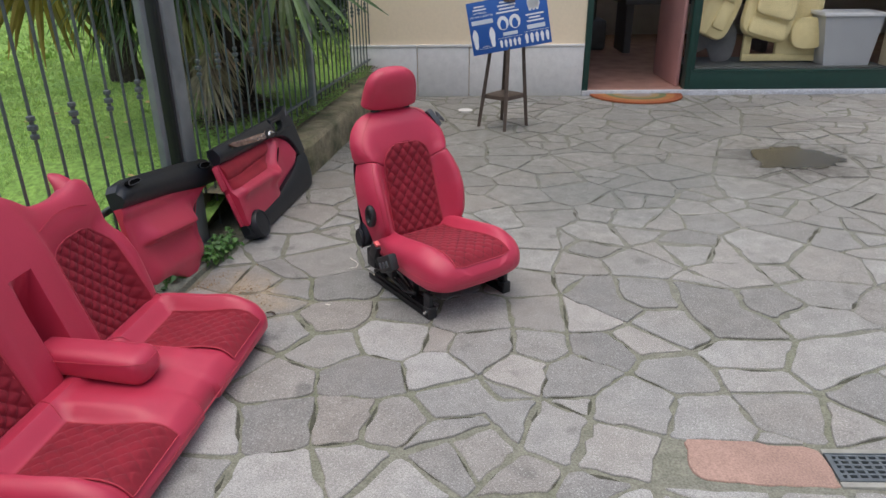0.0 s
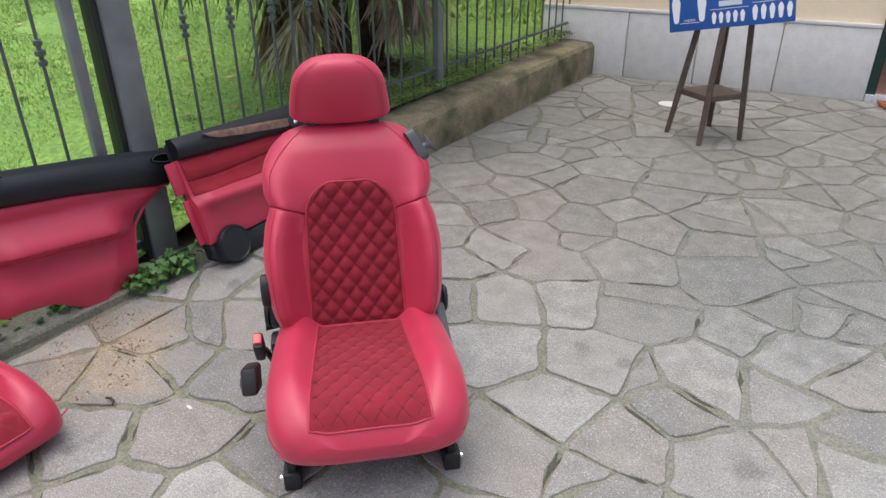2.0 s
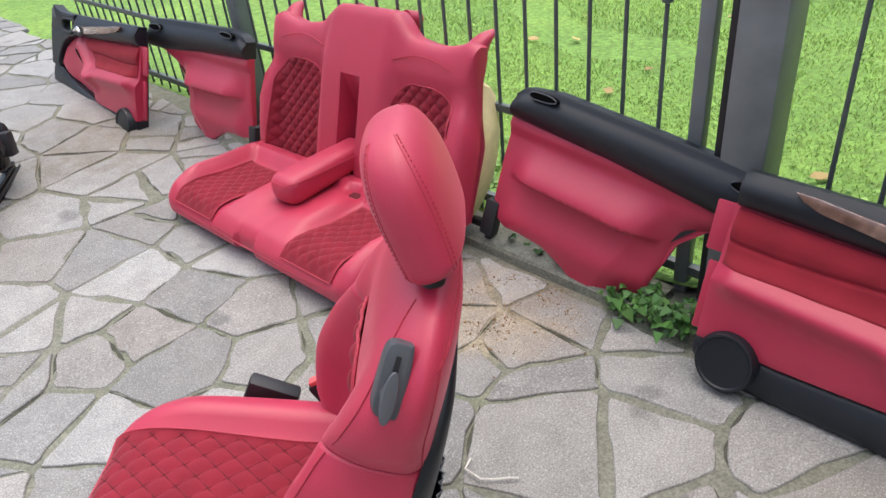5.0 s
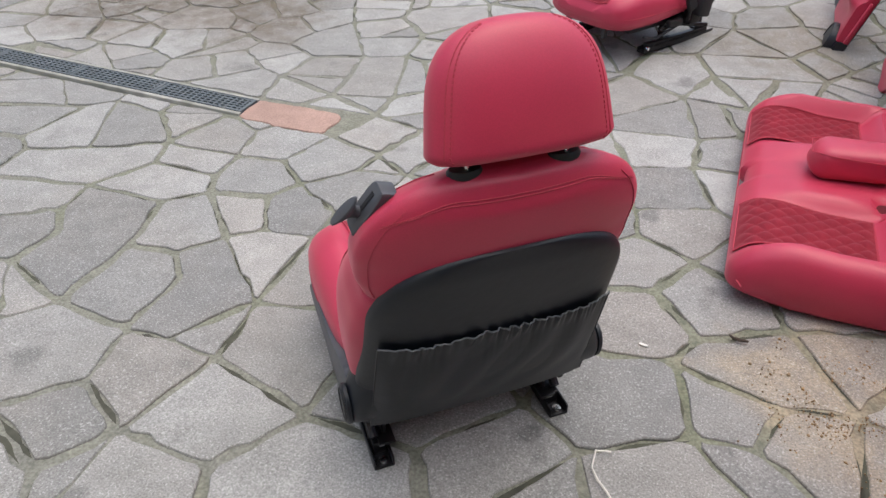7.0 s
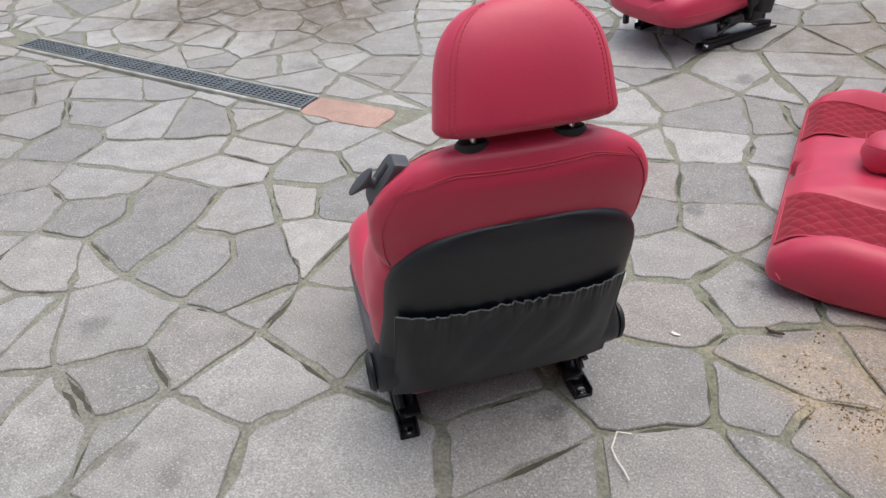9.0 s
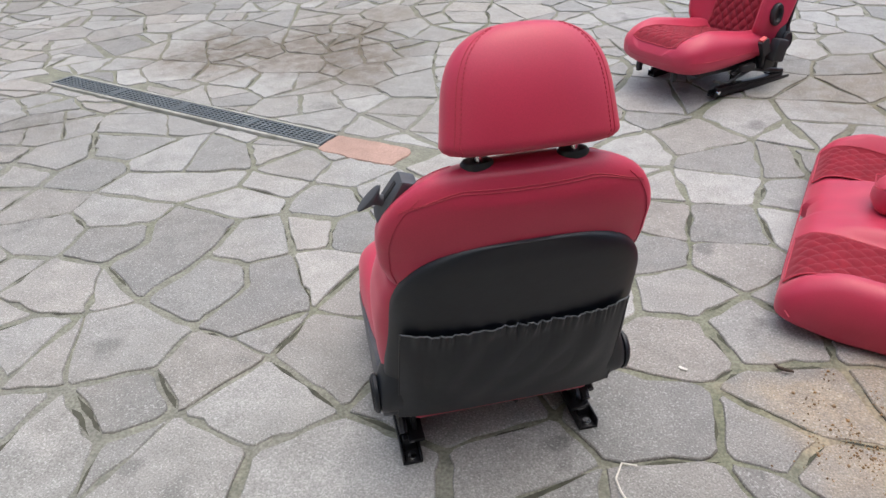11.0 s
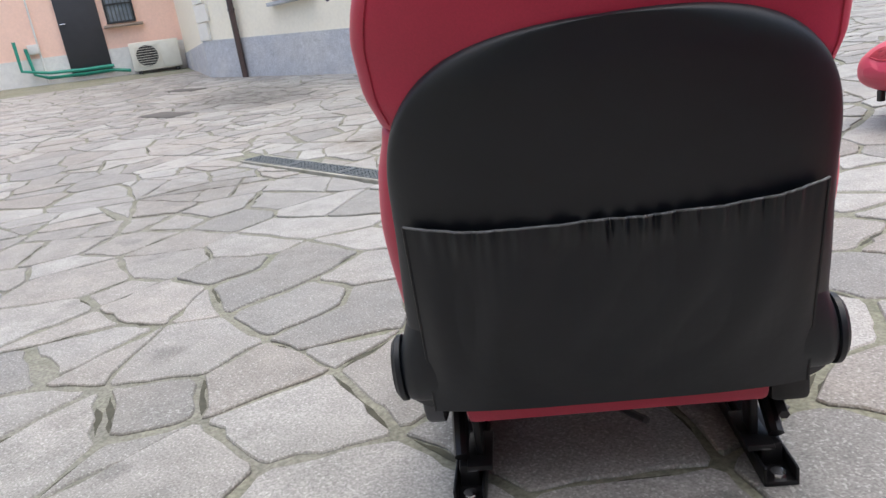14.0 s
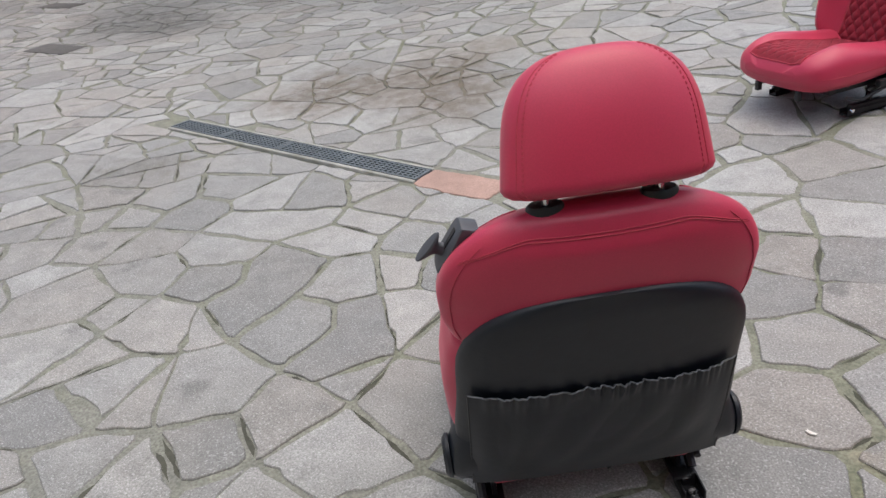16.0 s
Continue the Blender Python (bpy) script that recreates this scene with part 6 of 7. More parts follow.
ws = Y_SHOP + 0.36
for shape_, lab in ((merge(cushion_block(2.2, ws, 0.88, 0.5, 0.16, 0.6, 25, 0.24), cushion_block(2.1, ws - 0.07, 0.82, 0.16, 0.08, 0.4, 25, 0.2), cushion_block(2.28, ws - 0.075, 0.84, 0.17, 0.08, 0.36, 25, 0.2), cushion_block(2.27, ws - 0.07, 1.07, 0.3, 0.08, 0.14, 25, 0.2)), "rounded yellow foam seat filling in the shop window"),
                    (merge(cushion_block(2.84, ws + 0.02, 0.88, 0.6, 0.18, 0.68, 14, 0.22), cushion_block(2.80, ws - 0.09, 0.68, 0.46, 0.08, 0.2, 14, 0.2), cushion_block(2.86, ws - 0.10, 0.92, 0.46, 0.08, 0.24, 14, 0.2), cushion_block(2.9, ws - 0.08, 1.13, 0.42, 0.08, 0.15, 14, 0.2)), "yellow foam backrest filling in the shop window"),
                    (cushion_block(3.32, ws + 0.18, 0.84, 0.4, 0.12, 0.6, 15), "curved yellow foam piece in the shop window")):
    in_shop(tagged(obj("foam_filling", shape_, FOAM), lab, "foam", group="foam fillings"))
foam_frame = merge(span((2.6, ws + 0.02, 0.30), (3.6, ws + 0.08, 0.38), 0.01), span((2.6, ws + 0.02, 0.38), (2.69, ws + 0.08, 0.68), 0.01), span((2.98, ws + 0.02, 0.38), (3.6, ws + 0.08, 0.78), 0.012), span((2.69, ws + 0.02, 0.56), (2.98, ws + 0.08, 0.68), 0.01), cushion_block(3.3, ws - 0.02, 0.62, 0.4, 0.1, 0.36, 0))
in_shop(tagged(obj("foam_board", foam_frame, FOAM), "yellow foam board with a square cut-out", "foam"))
GREYCLOTH = material("grey_felt", (0.16, 0.165, 0.17), 0.95, spread=0.15, grain=20)
felt = moved(slab(smooth_outline([(1.98, 0.74), (2.0, 0.46), (2.1, 0.40), (2.2, 0.44), (2.26, 0.31), (2.36, 0.29), (2.5, 0.35), (2.52, 0.68), (2.25, 0.8)], 5), 0, 0.02, 0.004), frame_of((0, ws + 0.06, 0), (1, 0, 0), (0, 0.12, 1)))
in_shop(tagged(obj("felt_sheet", felt, GREYCLOTH), "cut grey felt sheet standing in the window", "felt sheet"))
CLEAR = material("grey_translucent_box", (0.42, 0.44, 0.46), 0.35, spread=0.08, grain=8)
crate = in_shop(thing("storage_box", Matrix.Translation((3.72, ws, 0.282)), "grey plastic storage box with a pale rim in the window", "box"))
part("body", loft([[(sx * w, sy * 0.2, z) for sx, sy in ((-1, -1), (1, -1), (1, 1), (-1, 1))] for z, w in ((0.0, 0.26), (0.38, 0.31), (0.42, 0.32), (0.56, 0.335))]), CLEAR, crate, smooth=0)
part("rim", span((-0.355, -0.22, 0.54), (0.355, 0.22, 0.58), 0.006), WHITEINK, crate)
STOOLM = material("dull_shop_metal", (0.09, 0.08, 0.075), 0.5, spread=0.2, grain=10)
in_shop(tagged(obj("shop_machine", merge(span((1.05, Y_SHOP + 3.0, 0.056), (1.6, Y_SHOP + 3.5, 0.5), 0.05), tube([(1.3, Y_SHOP + 3.2, 0.5), (1.3, Y_SHOP + 3.2, 1.3)], 0.16, 14)), STOOLM), "dim grey machine standing inside the shop", "machine"))
in_shop(tagged(obj("work_bench", merge(span((1.75, Y_SHOP + 2.6, 0.75), (4.0, Y_SHOP + 3.4, 0.82), 0.01), span((1.8, Y_SHOP + 2.7, 0.056), (1.9, Y_SHOP + 3.3, 0.75)), span((3.85, Y_SHOP + 2.7, 0.056), (3.95, Y_SHOP + 3.3, 0.75))), STOOLM), "dark workbench deep inside the shop", "workbench"))

# ---- palms ----
TRUNK = material("fibrous_palm_trunk", (0.045, 0.036, 0.028), 0.95, spread=0.5, grain=35, depth=0.02)
PALMGREEN = material("palm_leaf_green", (0.075, 0.13, 0.04), 0.45, per_object=0.35, tint=(0.16, 0.15, 0.04), spread=0.2, grain=12)
PALMYELLOW = material("palm_leaf_yellow", (0.33, 0.25, 0.055), 0.55, per_object=0.3, tint=(0.2, 0.18, 0.05), spread=0.2, grain=12)
PALMDRY = material("palm_leaf_dry", (0.5, 0.41, 0.3), 0.8, per_object=0.35, tint=(0.13, 0.085, 0.05), spread=0.3, grain=14)


def fan_leaf(rnd, dry):
    """A stalk along X ending in a fan of folded blades."""
    shapes = []
    stalk = rnd.uniform(0.55, 0.9)
    sag = 0.12 if dry else 0.06
    shapes.append(tube([(stalk * t, 0, -sag * t * t) for t in (0, 0.33, 0.66, 1.0)], [0.013, 0.01, 0.008, 0.007], 5))
    tip = Vector((stalk, 0, -sag))
    n = rnd.randint(34, 42)
    spread_ = radians(rnd.uniform(70, 95) if dry else rnd.uniform(125, 150))
    rad = rnd.uniform(0.5, 0.66)
    vs, fs = [], []
    for i in range(n):
        a = (i / (n - 1) * 2 - 1) * spread_ + rnd.uniform(-0.05, 0.05)
        ln = rad * (1 - 0.25 * (abs(a) / spread_) ** 2) * rnd.uniform(0.8, 1.08)
        d = Vector((math.cos(a), math.sin(a), 0))
        s = Vector((-d.y, d.x, 0))
        droop = rnd.uniform(0.06, 0.2) * (2.2 if dry else 1.0)
        lift = rnd.uniform(-0.08, 0.08) * (2.0 if dry else 0.5)
        wid = rnd.uniform(0.014, 0.018)
        k = len(vs)
        for t, w in ((0.02, 0.1), (0.3, 0.7), (0.55, 1.1), (0.82, 0.6), (1.0, 0.06)):
            c = tip + d * (ln * t) + Vector((0, 0, lift * t - droop * t * t * t))
            vs += [tuple(c - s * wid * w + Vector((0, 0, 0.004 * w))), tuple(c), tuple(c + s * wid * w + Vector((0, 0, 0.004 * w)))]
        for q in range(4):
            b = k + 3 * q
            fs += [[b, b + 1, b + 4, b + 3], [b + 1, b + 2, b + 5, b + 4]]
    shapes.append((vs, fs))
    return merge(*shapes)


def hanging_leaf(rnd):
    """A withered leaf: the stalk arches out and the fan hangs from it, its narrow blades spread downward."""
    r, drop = rnd.uniform(0.35, 0.6), rnd.uniform(0.1, 0.3)
    shapes = [tube([(r * t, 0, 0.08 * math.sin(math.pi * t) - drop * t * t) for t in (0, 0.25, 0.5, 0.75, 1.0)], [0.014, 0.011, 0.009, 0.008, 0.006], 5)]
    tip = Vector((r, 0, -drop))
    vs, fs = [], []
    n, wide = rnd.randint(28, 36), radians(rnd.uniform(26, 46))
    for i in range(n):
        a = (2 * i / (n - 1) - 1) * wide + rnd.gauss(0, 0.05)
        d = Vector((rnd.gauss(0.1, 0.1), math.sin(a), -math.cos(a))).normalized()
        s = Vector((0.25, math.cos(a), math.sin(a))).normalized()
        ln, wid, bend = rnd.uniform(0.45, 0.68), rnd.uniform(0.007, 0.012), rnd.uniform(-0.05, 0.05)
        k = len(vs)
        for t, w in ((0.0, 0.3), (0.3, 0.9), (0.6, 1.0), (0.85, 0.6), (1.0, 0.1)):
            c = tip + d * (ln * t) + s.cross(d) * (bend * math.sin(math.pi * t))
            vs += [tuple(c - s * wid * w), tuple(c + s * wid * w)]
        fs += [[k + 2 * q, k + 2 * q + 1, k + 2 * q + 3, k + 2 * q + 2] for q in range(4)]
    shapes.append((vs, fs))
    return merge(*shapes)


prnd = random.Random(21)
leaf_meshes = {}
for kind_, mat_ in (("green", PALMGREEN), ("yellow", PALMYELLOW), ("dry", PALMDRY)):
    leaf_meshes[kind_] = []
    for _ in range(5):
        o = obj("leaf", hanging_leaf(prnd) if kind_ == "dry" else fan_leaf(prnd, False), mat_, smooth=0)
        leaf_meshes[kind_].append(o.data)
        bpy.data.objects.remove(o)


def palm(x, y, height, n_green, skirts, reach, lean, girth, sweep=()):
    z0 = lawn_height(x, y) - 0.03
    p = thing("palm_tree", Matrix.Translation((x, y, z0)), "fan palm with a skirt of dry hanging leaves on the lawn", "palm tree", group="palms by the fence")
    rings = []
    for k in range(26):
        t = k / 25
        r = girth * (1 - 0.15 * t) + 0.045 * girth * math.sin(k * 2.4) + 0.05 * max(0.0, 0.12 - t)
        rings.append([((r + 0.02 * noise.noise((j * 1.3, k * 1.1, x))) * math.cos(j / 14 * math.tau) + lean[0] * t, (r + 0.02 * noise.noise((j * 1.7, k, y))) * math.sin(j / 14 * math.tau) + lean[1] * t, height * t) for j in range(14)])
    part("trunk", loft(rings), TRUNK, p, smooth=0)

    def leaf(kind_, az, elev, z, scale, roll):
        o = new("leaf", prnd.choice(leaf_meshes[kind_]))
        o.parent = p
        t = z / height
        o.matrix_local = Matrix.Translation((lean[0] * t, lean[1] * t, z)) @ Matrix.Rotation(az, 4, "Z") @ Matrix.Rotation(-radians(elev), 4, "Y") @ Matrix.Rotation(radians(roll), 4, "X") @ Matrix.Scale(scale, 4)
    for k in range(n_green):
        leaf("green" if prnd.random() < 0.88 else "yellow", k * 2.399 + prnd.uniform(-0.2, 0.2), prnd.uniform(-48, 65) if k % 3 else prnd.uniform(-60, -25), height * prnd.uniform(0.9, 1.0), reach * prnd.uniform(0.85, 1.15), prnd.uniform(-40, 40))
    for az, wide, n, z_lo, z_hi, size in skirts:
        for k in range(n):
            leaf("dry", radians(az + prnd.uniform(-wide, wide)), prnd.uniform(-12, 8), prnd.uniform(z_lo, z_hi), size * prnd.uniform(0.8, 1.15), prnd.uniform(-10, 10))
    for az, elev, roll, size, kind_ in sweep:
        leaf(kind_, radians(az), elev, height * 0.93, size, roll)
    return p


palm(-2.52, 5.37, 2.0, 9, [(-140, 24, 9, 0.74, 1.05, 0.85), (-85, 34, 5, 0.7, 0.95, 0.7), (-130, 35, 8, 1.15, 1.55, 0.9), (100, 60, 4, 1.0, 1.6, 0.8)], 1.2, (-0.05, 0.05), 0.105,
     [(-100, -36, 35, 1.4, "green"), (-84, -40, -25, 1.3, "green"), (-112, -30, 50, 1.45, "green"), (-125, -34, 15, 1.4, "green"), (-140, -24, 70, 1.5, "yellow"), (-150, -38, -50, 1.3, "green"), (-120, -42, 20, 1.45, "green"), (-104, -18, -60, 1.4, "green"),
      (-96, -20, 20, 1.45, "yellow"), (-99, -24, 45, 1.45, "green"), (-86, -16, 60, 1.4, "yellow"), (-93, -12, -10, 1.5, "green"), (-94, -8, 10, 1.3, "dry"), (-104, -10, -8, 1.25, "dry")])
palm(-2.52, 5.77, 2.15, 8, [(0, 35, 8, 0.62, 0.9, 0.62), (45, 12, 5, 0.95, 1.2, 0.95), (-20, 40, 4, 0.68, 1.3, 0.6), (60, 40, 5, 1.2, 1.6, 0.9), (-150, 60, 3, 1.0, 1.6, 0.8)], 1.1, (-0.05, 0.1), 0.095,
     [(80, -34, 30, 1.35, "green"), (55, -38, -40, 1.2, "yellow"), (95, -28, 55, 1.35, "green")])
palm(-4.2, 6.9, 2.9, 18, [(-60, 80, 10, 1.4, 2.2, 1.0)], 1.3, (-0.2, -0.1), 0.16)

# ---- hedges and far garden ----
HEDGE = material("hedge_leaf", (0.028, 0.055, 0.02), 0.5, per_object=0.45, tint=(0.06, 0.1, 0.03), spread=0.2, grain=5)


def leaf_cloud(rnd, n, inside, size):
    vs, fs = [], []
    for _ in range(n):
        c = Vector(inside(rnd))
        a = Vector((rnd.gauss(0, 1), rnd.gauss(0, 1), rnd.gauss(0, 1))).normalized()
        b = a.cross(Vector((rnd.gauss(0, 1), rnd.gauss(0, 1), rnd.gauss(0, 1)))).normalized()
        s = size * rnd.uniform(0.6, 1.4)
        k = len(vs)
        vs += [tuple(c - a * s), tuple(c + b * s * 0.45), tuple(c + a * s), tuple(c - b * s * 0.45)]
        fs.append([k, k + 1, k + 2, k + 3])
    return vs, fs


def hedge_a(rnd):
    u = rnd.random()
    x = -16 + 15.2 * u
    top = 3.2 + 0.6 * noise.noise((x * 0.5, 0, 0))
    return (x, 15.2 + rnd.gauss(0, 0.35) + 0.4 * noise.noise((x, 1, 2)) + 0.05 * x, top * rnd.random() ** 0.8 + 0.05)


def hedge_b(rnd):
    y = -8 + 24 * rnd.random()
    top = 2.6 + 0.7 * noise.noise((y * 0.6, 5, 0))
    return (-13.5 + rnd.gauss(0, 0.4) + 0.5 * noise.noise((y, 3, 2)), y, 0.5 + top * rnd.random() ** 0.8)


def hedge_near(rnd):
    x = rnd.uniform(-4.3, -0.7)
    top = 2.9 + 0.5 * noise.noise((x * 0.9, 7, 0))
    z = top * rnd.random() ** 0.8 + 0.25
    return (x - 0.3 * abs(rnd.gauss(0, 1)), 10.4 + 0.8 * (x + 2.35) + abs(rnd.gauss(0, 0.35)) + 0.25 * noise.noise((x * 1.6, z * 1.6, 2)), z)


hr_ = random.Random(8)
tagged(obj("hedge", leaf_cloud(hr_, 15000, hedge_near, 0.055), HEDGE, smooth=0), "dark glossy bushes at the lawn's end", "hedge", kind="stuff")
tagged(obj("hedge", leaf_cloud(hr_, 22000, hedge_a, 0.075), HEDGE, smooth=0), "dark ivy hedge closing the garden", "hedge", kind="stuff")
tagged(obj("hedge", leaf_cloud(hr_, 26000, hedge_b, 0.085), HEDGE, smooth=0), "dark green hedge behind the lawn", "hedge", kind="stuff")
GARDENSTONE = material("dark_garden_stone", (0.10, 0.10, 0.095), 0.9, spread=0.3, grain=5, depth=0.02, blotch=0.6, tint=(0.05, 0.05, 0.045))
tagged(obj("garden_wall_far", merge(span((-14.3, -8, -0.2), (-13.9, 16, 2.4)), span((-16, 16.0, -0.2), (-0.8, 16.3, 3.0)), span((-12.95, -6, -0.1), (-12.6, 11, 0.75), 0.05)), GARDENSTONE), "old dark stone walls behind the lawn", "wall", kind="structure")


def shrub_cloud(rnd):
    d = Vector((rnd.gauss(0, 1), rnd.gauss(0, 1), rnd.gauss(0, 1))).normalized() * rnd.random() ** 0.4
    return (-11.2 + d.x * 0.8, 6.4 + d.y * 0.9, 1.9 + d.z * 1.1)


shrub = thing("shrub", Matrix(), "dark leafy shrub on a thin stem at the lawn's edge", "shrub")
part("stem", tube([(-11.2, 6.4, 0.0), (-11.15, 6.4, 0.6), (-11.2, 6.45, 1.9)], [0.06, 0.05, 0.02], 8), TRUNK, shrub)
part("crown", leaf_cloud(hr_, 2600, shrub_cloud, 0.1), HEDGE, shrub, smooth=0)

# ---- weeds at the post ----
WEED = material("weed_leaf", (0.06, 0.16, 0.03), 0.5, per_object=0.35, tint=(0.12, 0.24, 0.05))


def weed_clump(rnd, n, spread_x, spread_y, h):
    vs, fs = [], []
    for _ in range(n):
        bx, by = rnd.gauss(0, spread_x), rnd.gauss(0, spread_y)
        az, hh, s = rnd.uniform(0, math.tau), rnd.uniform(0.3, 1.0) * h, rnd.uniform(0.012, 0.026)
        d = Vector((math.cos(az), math.sin(az), 0))
        q = Vector((-d.y, d.x, 0))
        c = Vector((bx, by, hh))
        k = len(vs)
        pts = [(0, 0, 0), (0.35, 0.8, 0.012), (0.75, 0.65, 0.008), (1.15, 0, -0.01), (0.75, -0.65, 0.008), (0.35, -0.8, 0.012)]
        vs += [tuple(c + d * (s * 1.6 * a) + q * (s * b) + Vector((0, 0, z + s * a * rnd.uniform(-0.4, 0.3)))) for a, b, z in pts]
        fs.append([k, k + 1, k + 2, k + 3, k + 4, k + 5])
        k = len(vs)
        vs += [(bx * 0.7, by * 0.7, 0), (bx * 0.7 + 0.002, by * 0.7, 0), tuple(c)]
        fs.append([k, k + 1, k + 2])
    return vs, fs


wr = random.Random(2)
for x, y, n, sx, sy, h in ((-1.83, 3.17, 100, 0.04, 0.07, 0.075), (-1.80, 3.30, 60, 0.035, 0.05, 0.09), (-1.92, 2.9, 60, 0.03, 0.12, 0.06)):
    w_ = tagged(obj("weed", weed_clump(wr, n, sx, sy, h), WEED, smooth=0), "small green weeds growing at the fence foot", "weed", group="weeds")
    w_.matrix_world = Matrix.Translation((x, y, rise(x, y) - 0.003))

# ---- fallen leaves on the lawn ----
def fallen_leaves():
    rnd = random.Random(8)
    vs, fs = [], []
    for _ in range(70):
        d = rnd.uniform(0.25, 5.0)
        y = rnd.uniform(0.5, 6.0)
        c = Vector((-2.1 - d, y, lawn_height(-2.1 - d, y) + 0.022))
        a, s = rnd.uniform(0, math.tau), rnd.uniform(0.02, 0.05)
        k = len(vs)
        for p, q, z in ((-1, 0, 0.1), (-0.4, 0.55, 0.3), (0.3, 0.45, 0.25), (1, 0, 0.15), (0.3, -0.45, 0.0), (-0.4, -0.55, 0.05)):
            vs.append(tuple(c + Vector(((p * math.cos(a) - q * math.sin(a)) * s, (p * math.sin(a) + q * math.cos(a)) * s, z * s))))
        fs.append([k + j for j in range(6)])
    return vs, fs


FALLEN = material("fallen_leaf", (0.42, 0.30, 0.12), 0.8, per_object=0.35, tint=(0.25, 0.15, 0.07), spread=0.1, grain=20)
tagged(obj("fallen_leaves", fallen_leaves(), FALLEN, smooth=0), "dry fallen leaves scattered over the lawn", "leaves", kind="stuff")

# ---- litter ----
TWIGM = material("dead_twig", (0.05, 0.035, 0.025), 0.9, spread=0.2, grain=30)
tagged(obj("twig", tube([(-1.335, 2.575, 0.008), (-1.315, 2.58, 0.011), (-1.295, 2.575, 0.009), (-1.285, 2.562, 0.007)], [0.003, 0.005, 0.005, 0.002], 6), TWIGM), "short dark dead twig on the paving", "twig")
CRUMB = material("rust_brown_crumbs", (0.27, 0.17, 0.085), 0.9, per_object=0.4, tint=(0.45, 0.36, 0.24), spread=0.2, grain=30)


def crumbs():
    """Crumbled foam, bark and rust strewn by the bench's end."""
    rnd = random.Random(41)
    vs, fs = [], []
    for _ in range(1500):
        x, y = rnd.gauss(-1.64, 0.13), rnd.gauss(2.74, 0.13)
        if x < -1.8 or noise.noise((x * 9, y * 9, 2)) < 0.0:
            continue
        r, a = rnd.uniform(0.0012, 0.0042) * (0.6 + rnd.random() ** 4), rnd.uniform(0, math.tau)
        k, z = len(vs), rise(x, y) + 0.004
        pts = [(x + r * q * math.cos(a + j / 5 * math.tau), y + r * q * math.sin(a + j / 5 * math.tau)) for j, q in enumerate([rnd.uniform(0.5, 1.3) for _ in range(5)])]
        vs.extend([(px, py, z - 0.004) for px, py in pts] + [(x + (px - x) * 0.6, y + (py - y) * 0.6, z - 0.002 + r * 0.3) for px, py in pts])
        fs.extend([[k + j, k + (j + 1) % 5, k + 5 + (j + 1) % 5, k + 5 + j] for j in range(5)] + [[k + 5 + j for j in range(5)]])
    return vs, fs


tagged(obj("crumbs", crumbs(), CRUMB, smooth=0), "rust-brown crumbs and bark bits by the bench", "debris", kind="stuff")
CORD = material("white_cord", (0.7, 0.68, 0.62), 0.8, spread=0.1, grain=50)
tagged(obj("cord", tube([(-1.035, 3.09, 0.01), (-1.0, 3.10, 0.012), (-1.0, 3.15, 0.01), (-1.02, 3.18, 0.01), (-1.045, 3.205, 0.01), (-1.06, 3.225, 0.009)], 0.0028, 5), CORD), "short white cord lying on the paving", "cord")
tagged(obj("paper_scrap", slab([(-1.072, 2.682), (-1.05, 2.678), (-1.046, 2.684), (-1.058, 2.69), (-1.071, 2.688)], 0.004, 0.007), CORD, smooth=0), "tiny white scrap on the paving", "scrap")
tagged(obj("drain_lid", loft([[(-0.62 + r * math.cos(k / 20 * math.tau), 6.95 + r * math.sin(k / 20 * math.tau), z) for k in range(20)] for z, r in ((0.0, 0.075), (0.008, 0.075), (0.01, 0.068))]), PLINTH), "small round pale lid set in the paving", "lid")
COVER = material("worn_cast_iron", (0.085, 0.08, 0.075), 0.75, spread=0.25, grain=20)
for x, y, lx, ly, a in ((6.25, 0.75, 0.6, 0.3, 0.15), (8.9, -0.75, 0.6, 0.3, 0.2)):
    tagged(obj("manhole_cover", moved(box((0, 0, 0), (lx, ly, 0.02), 0.004), Matrix.Translation((x, y, rise(x, y) - 0.002)) @ Matrix.Rotation(math.atan(-0.065), 4, "Y") @ Matrix.Rotation(a, 4, "Z")), COVER), "dark iron cover set in the paving", "manhole cover", group="manhole covers")


# ---- paving stones, the nearest as single pieces ----
def clip(poly, a, b, c):
    """Keep the side a x + b y <= c."""
    out = []
    for (x1, y1), (x2, y2) in zip(poly, poly[1:] + poly[:1]):
        d1, d2 = a * x1 + b * y1 - c, a * x2 + b * y2 - c
        if d1 <= 0:
            out.append((x1, y1))
        if d1 * d2 < 0:
            t = d1 / (d1 - d2)
            out.append((x1 + (x2 - x1) * t, y1 + (y2 - y1) * t))
    return out


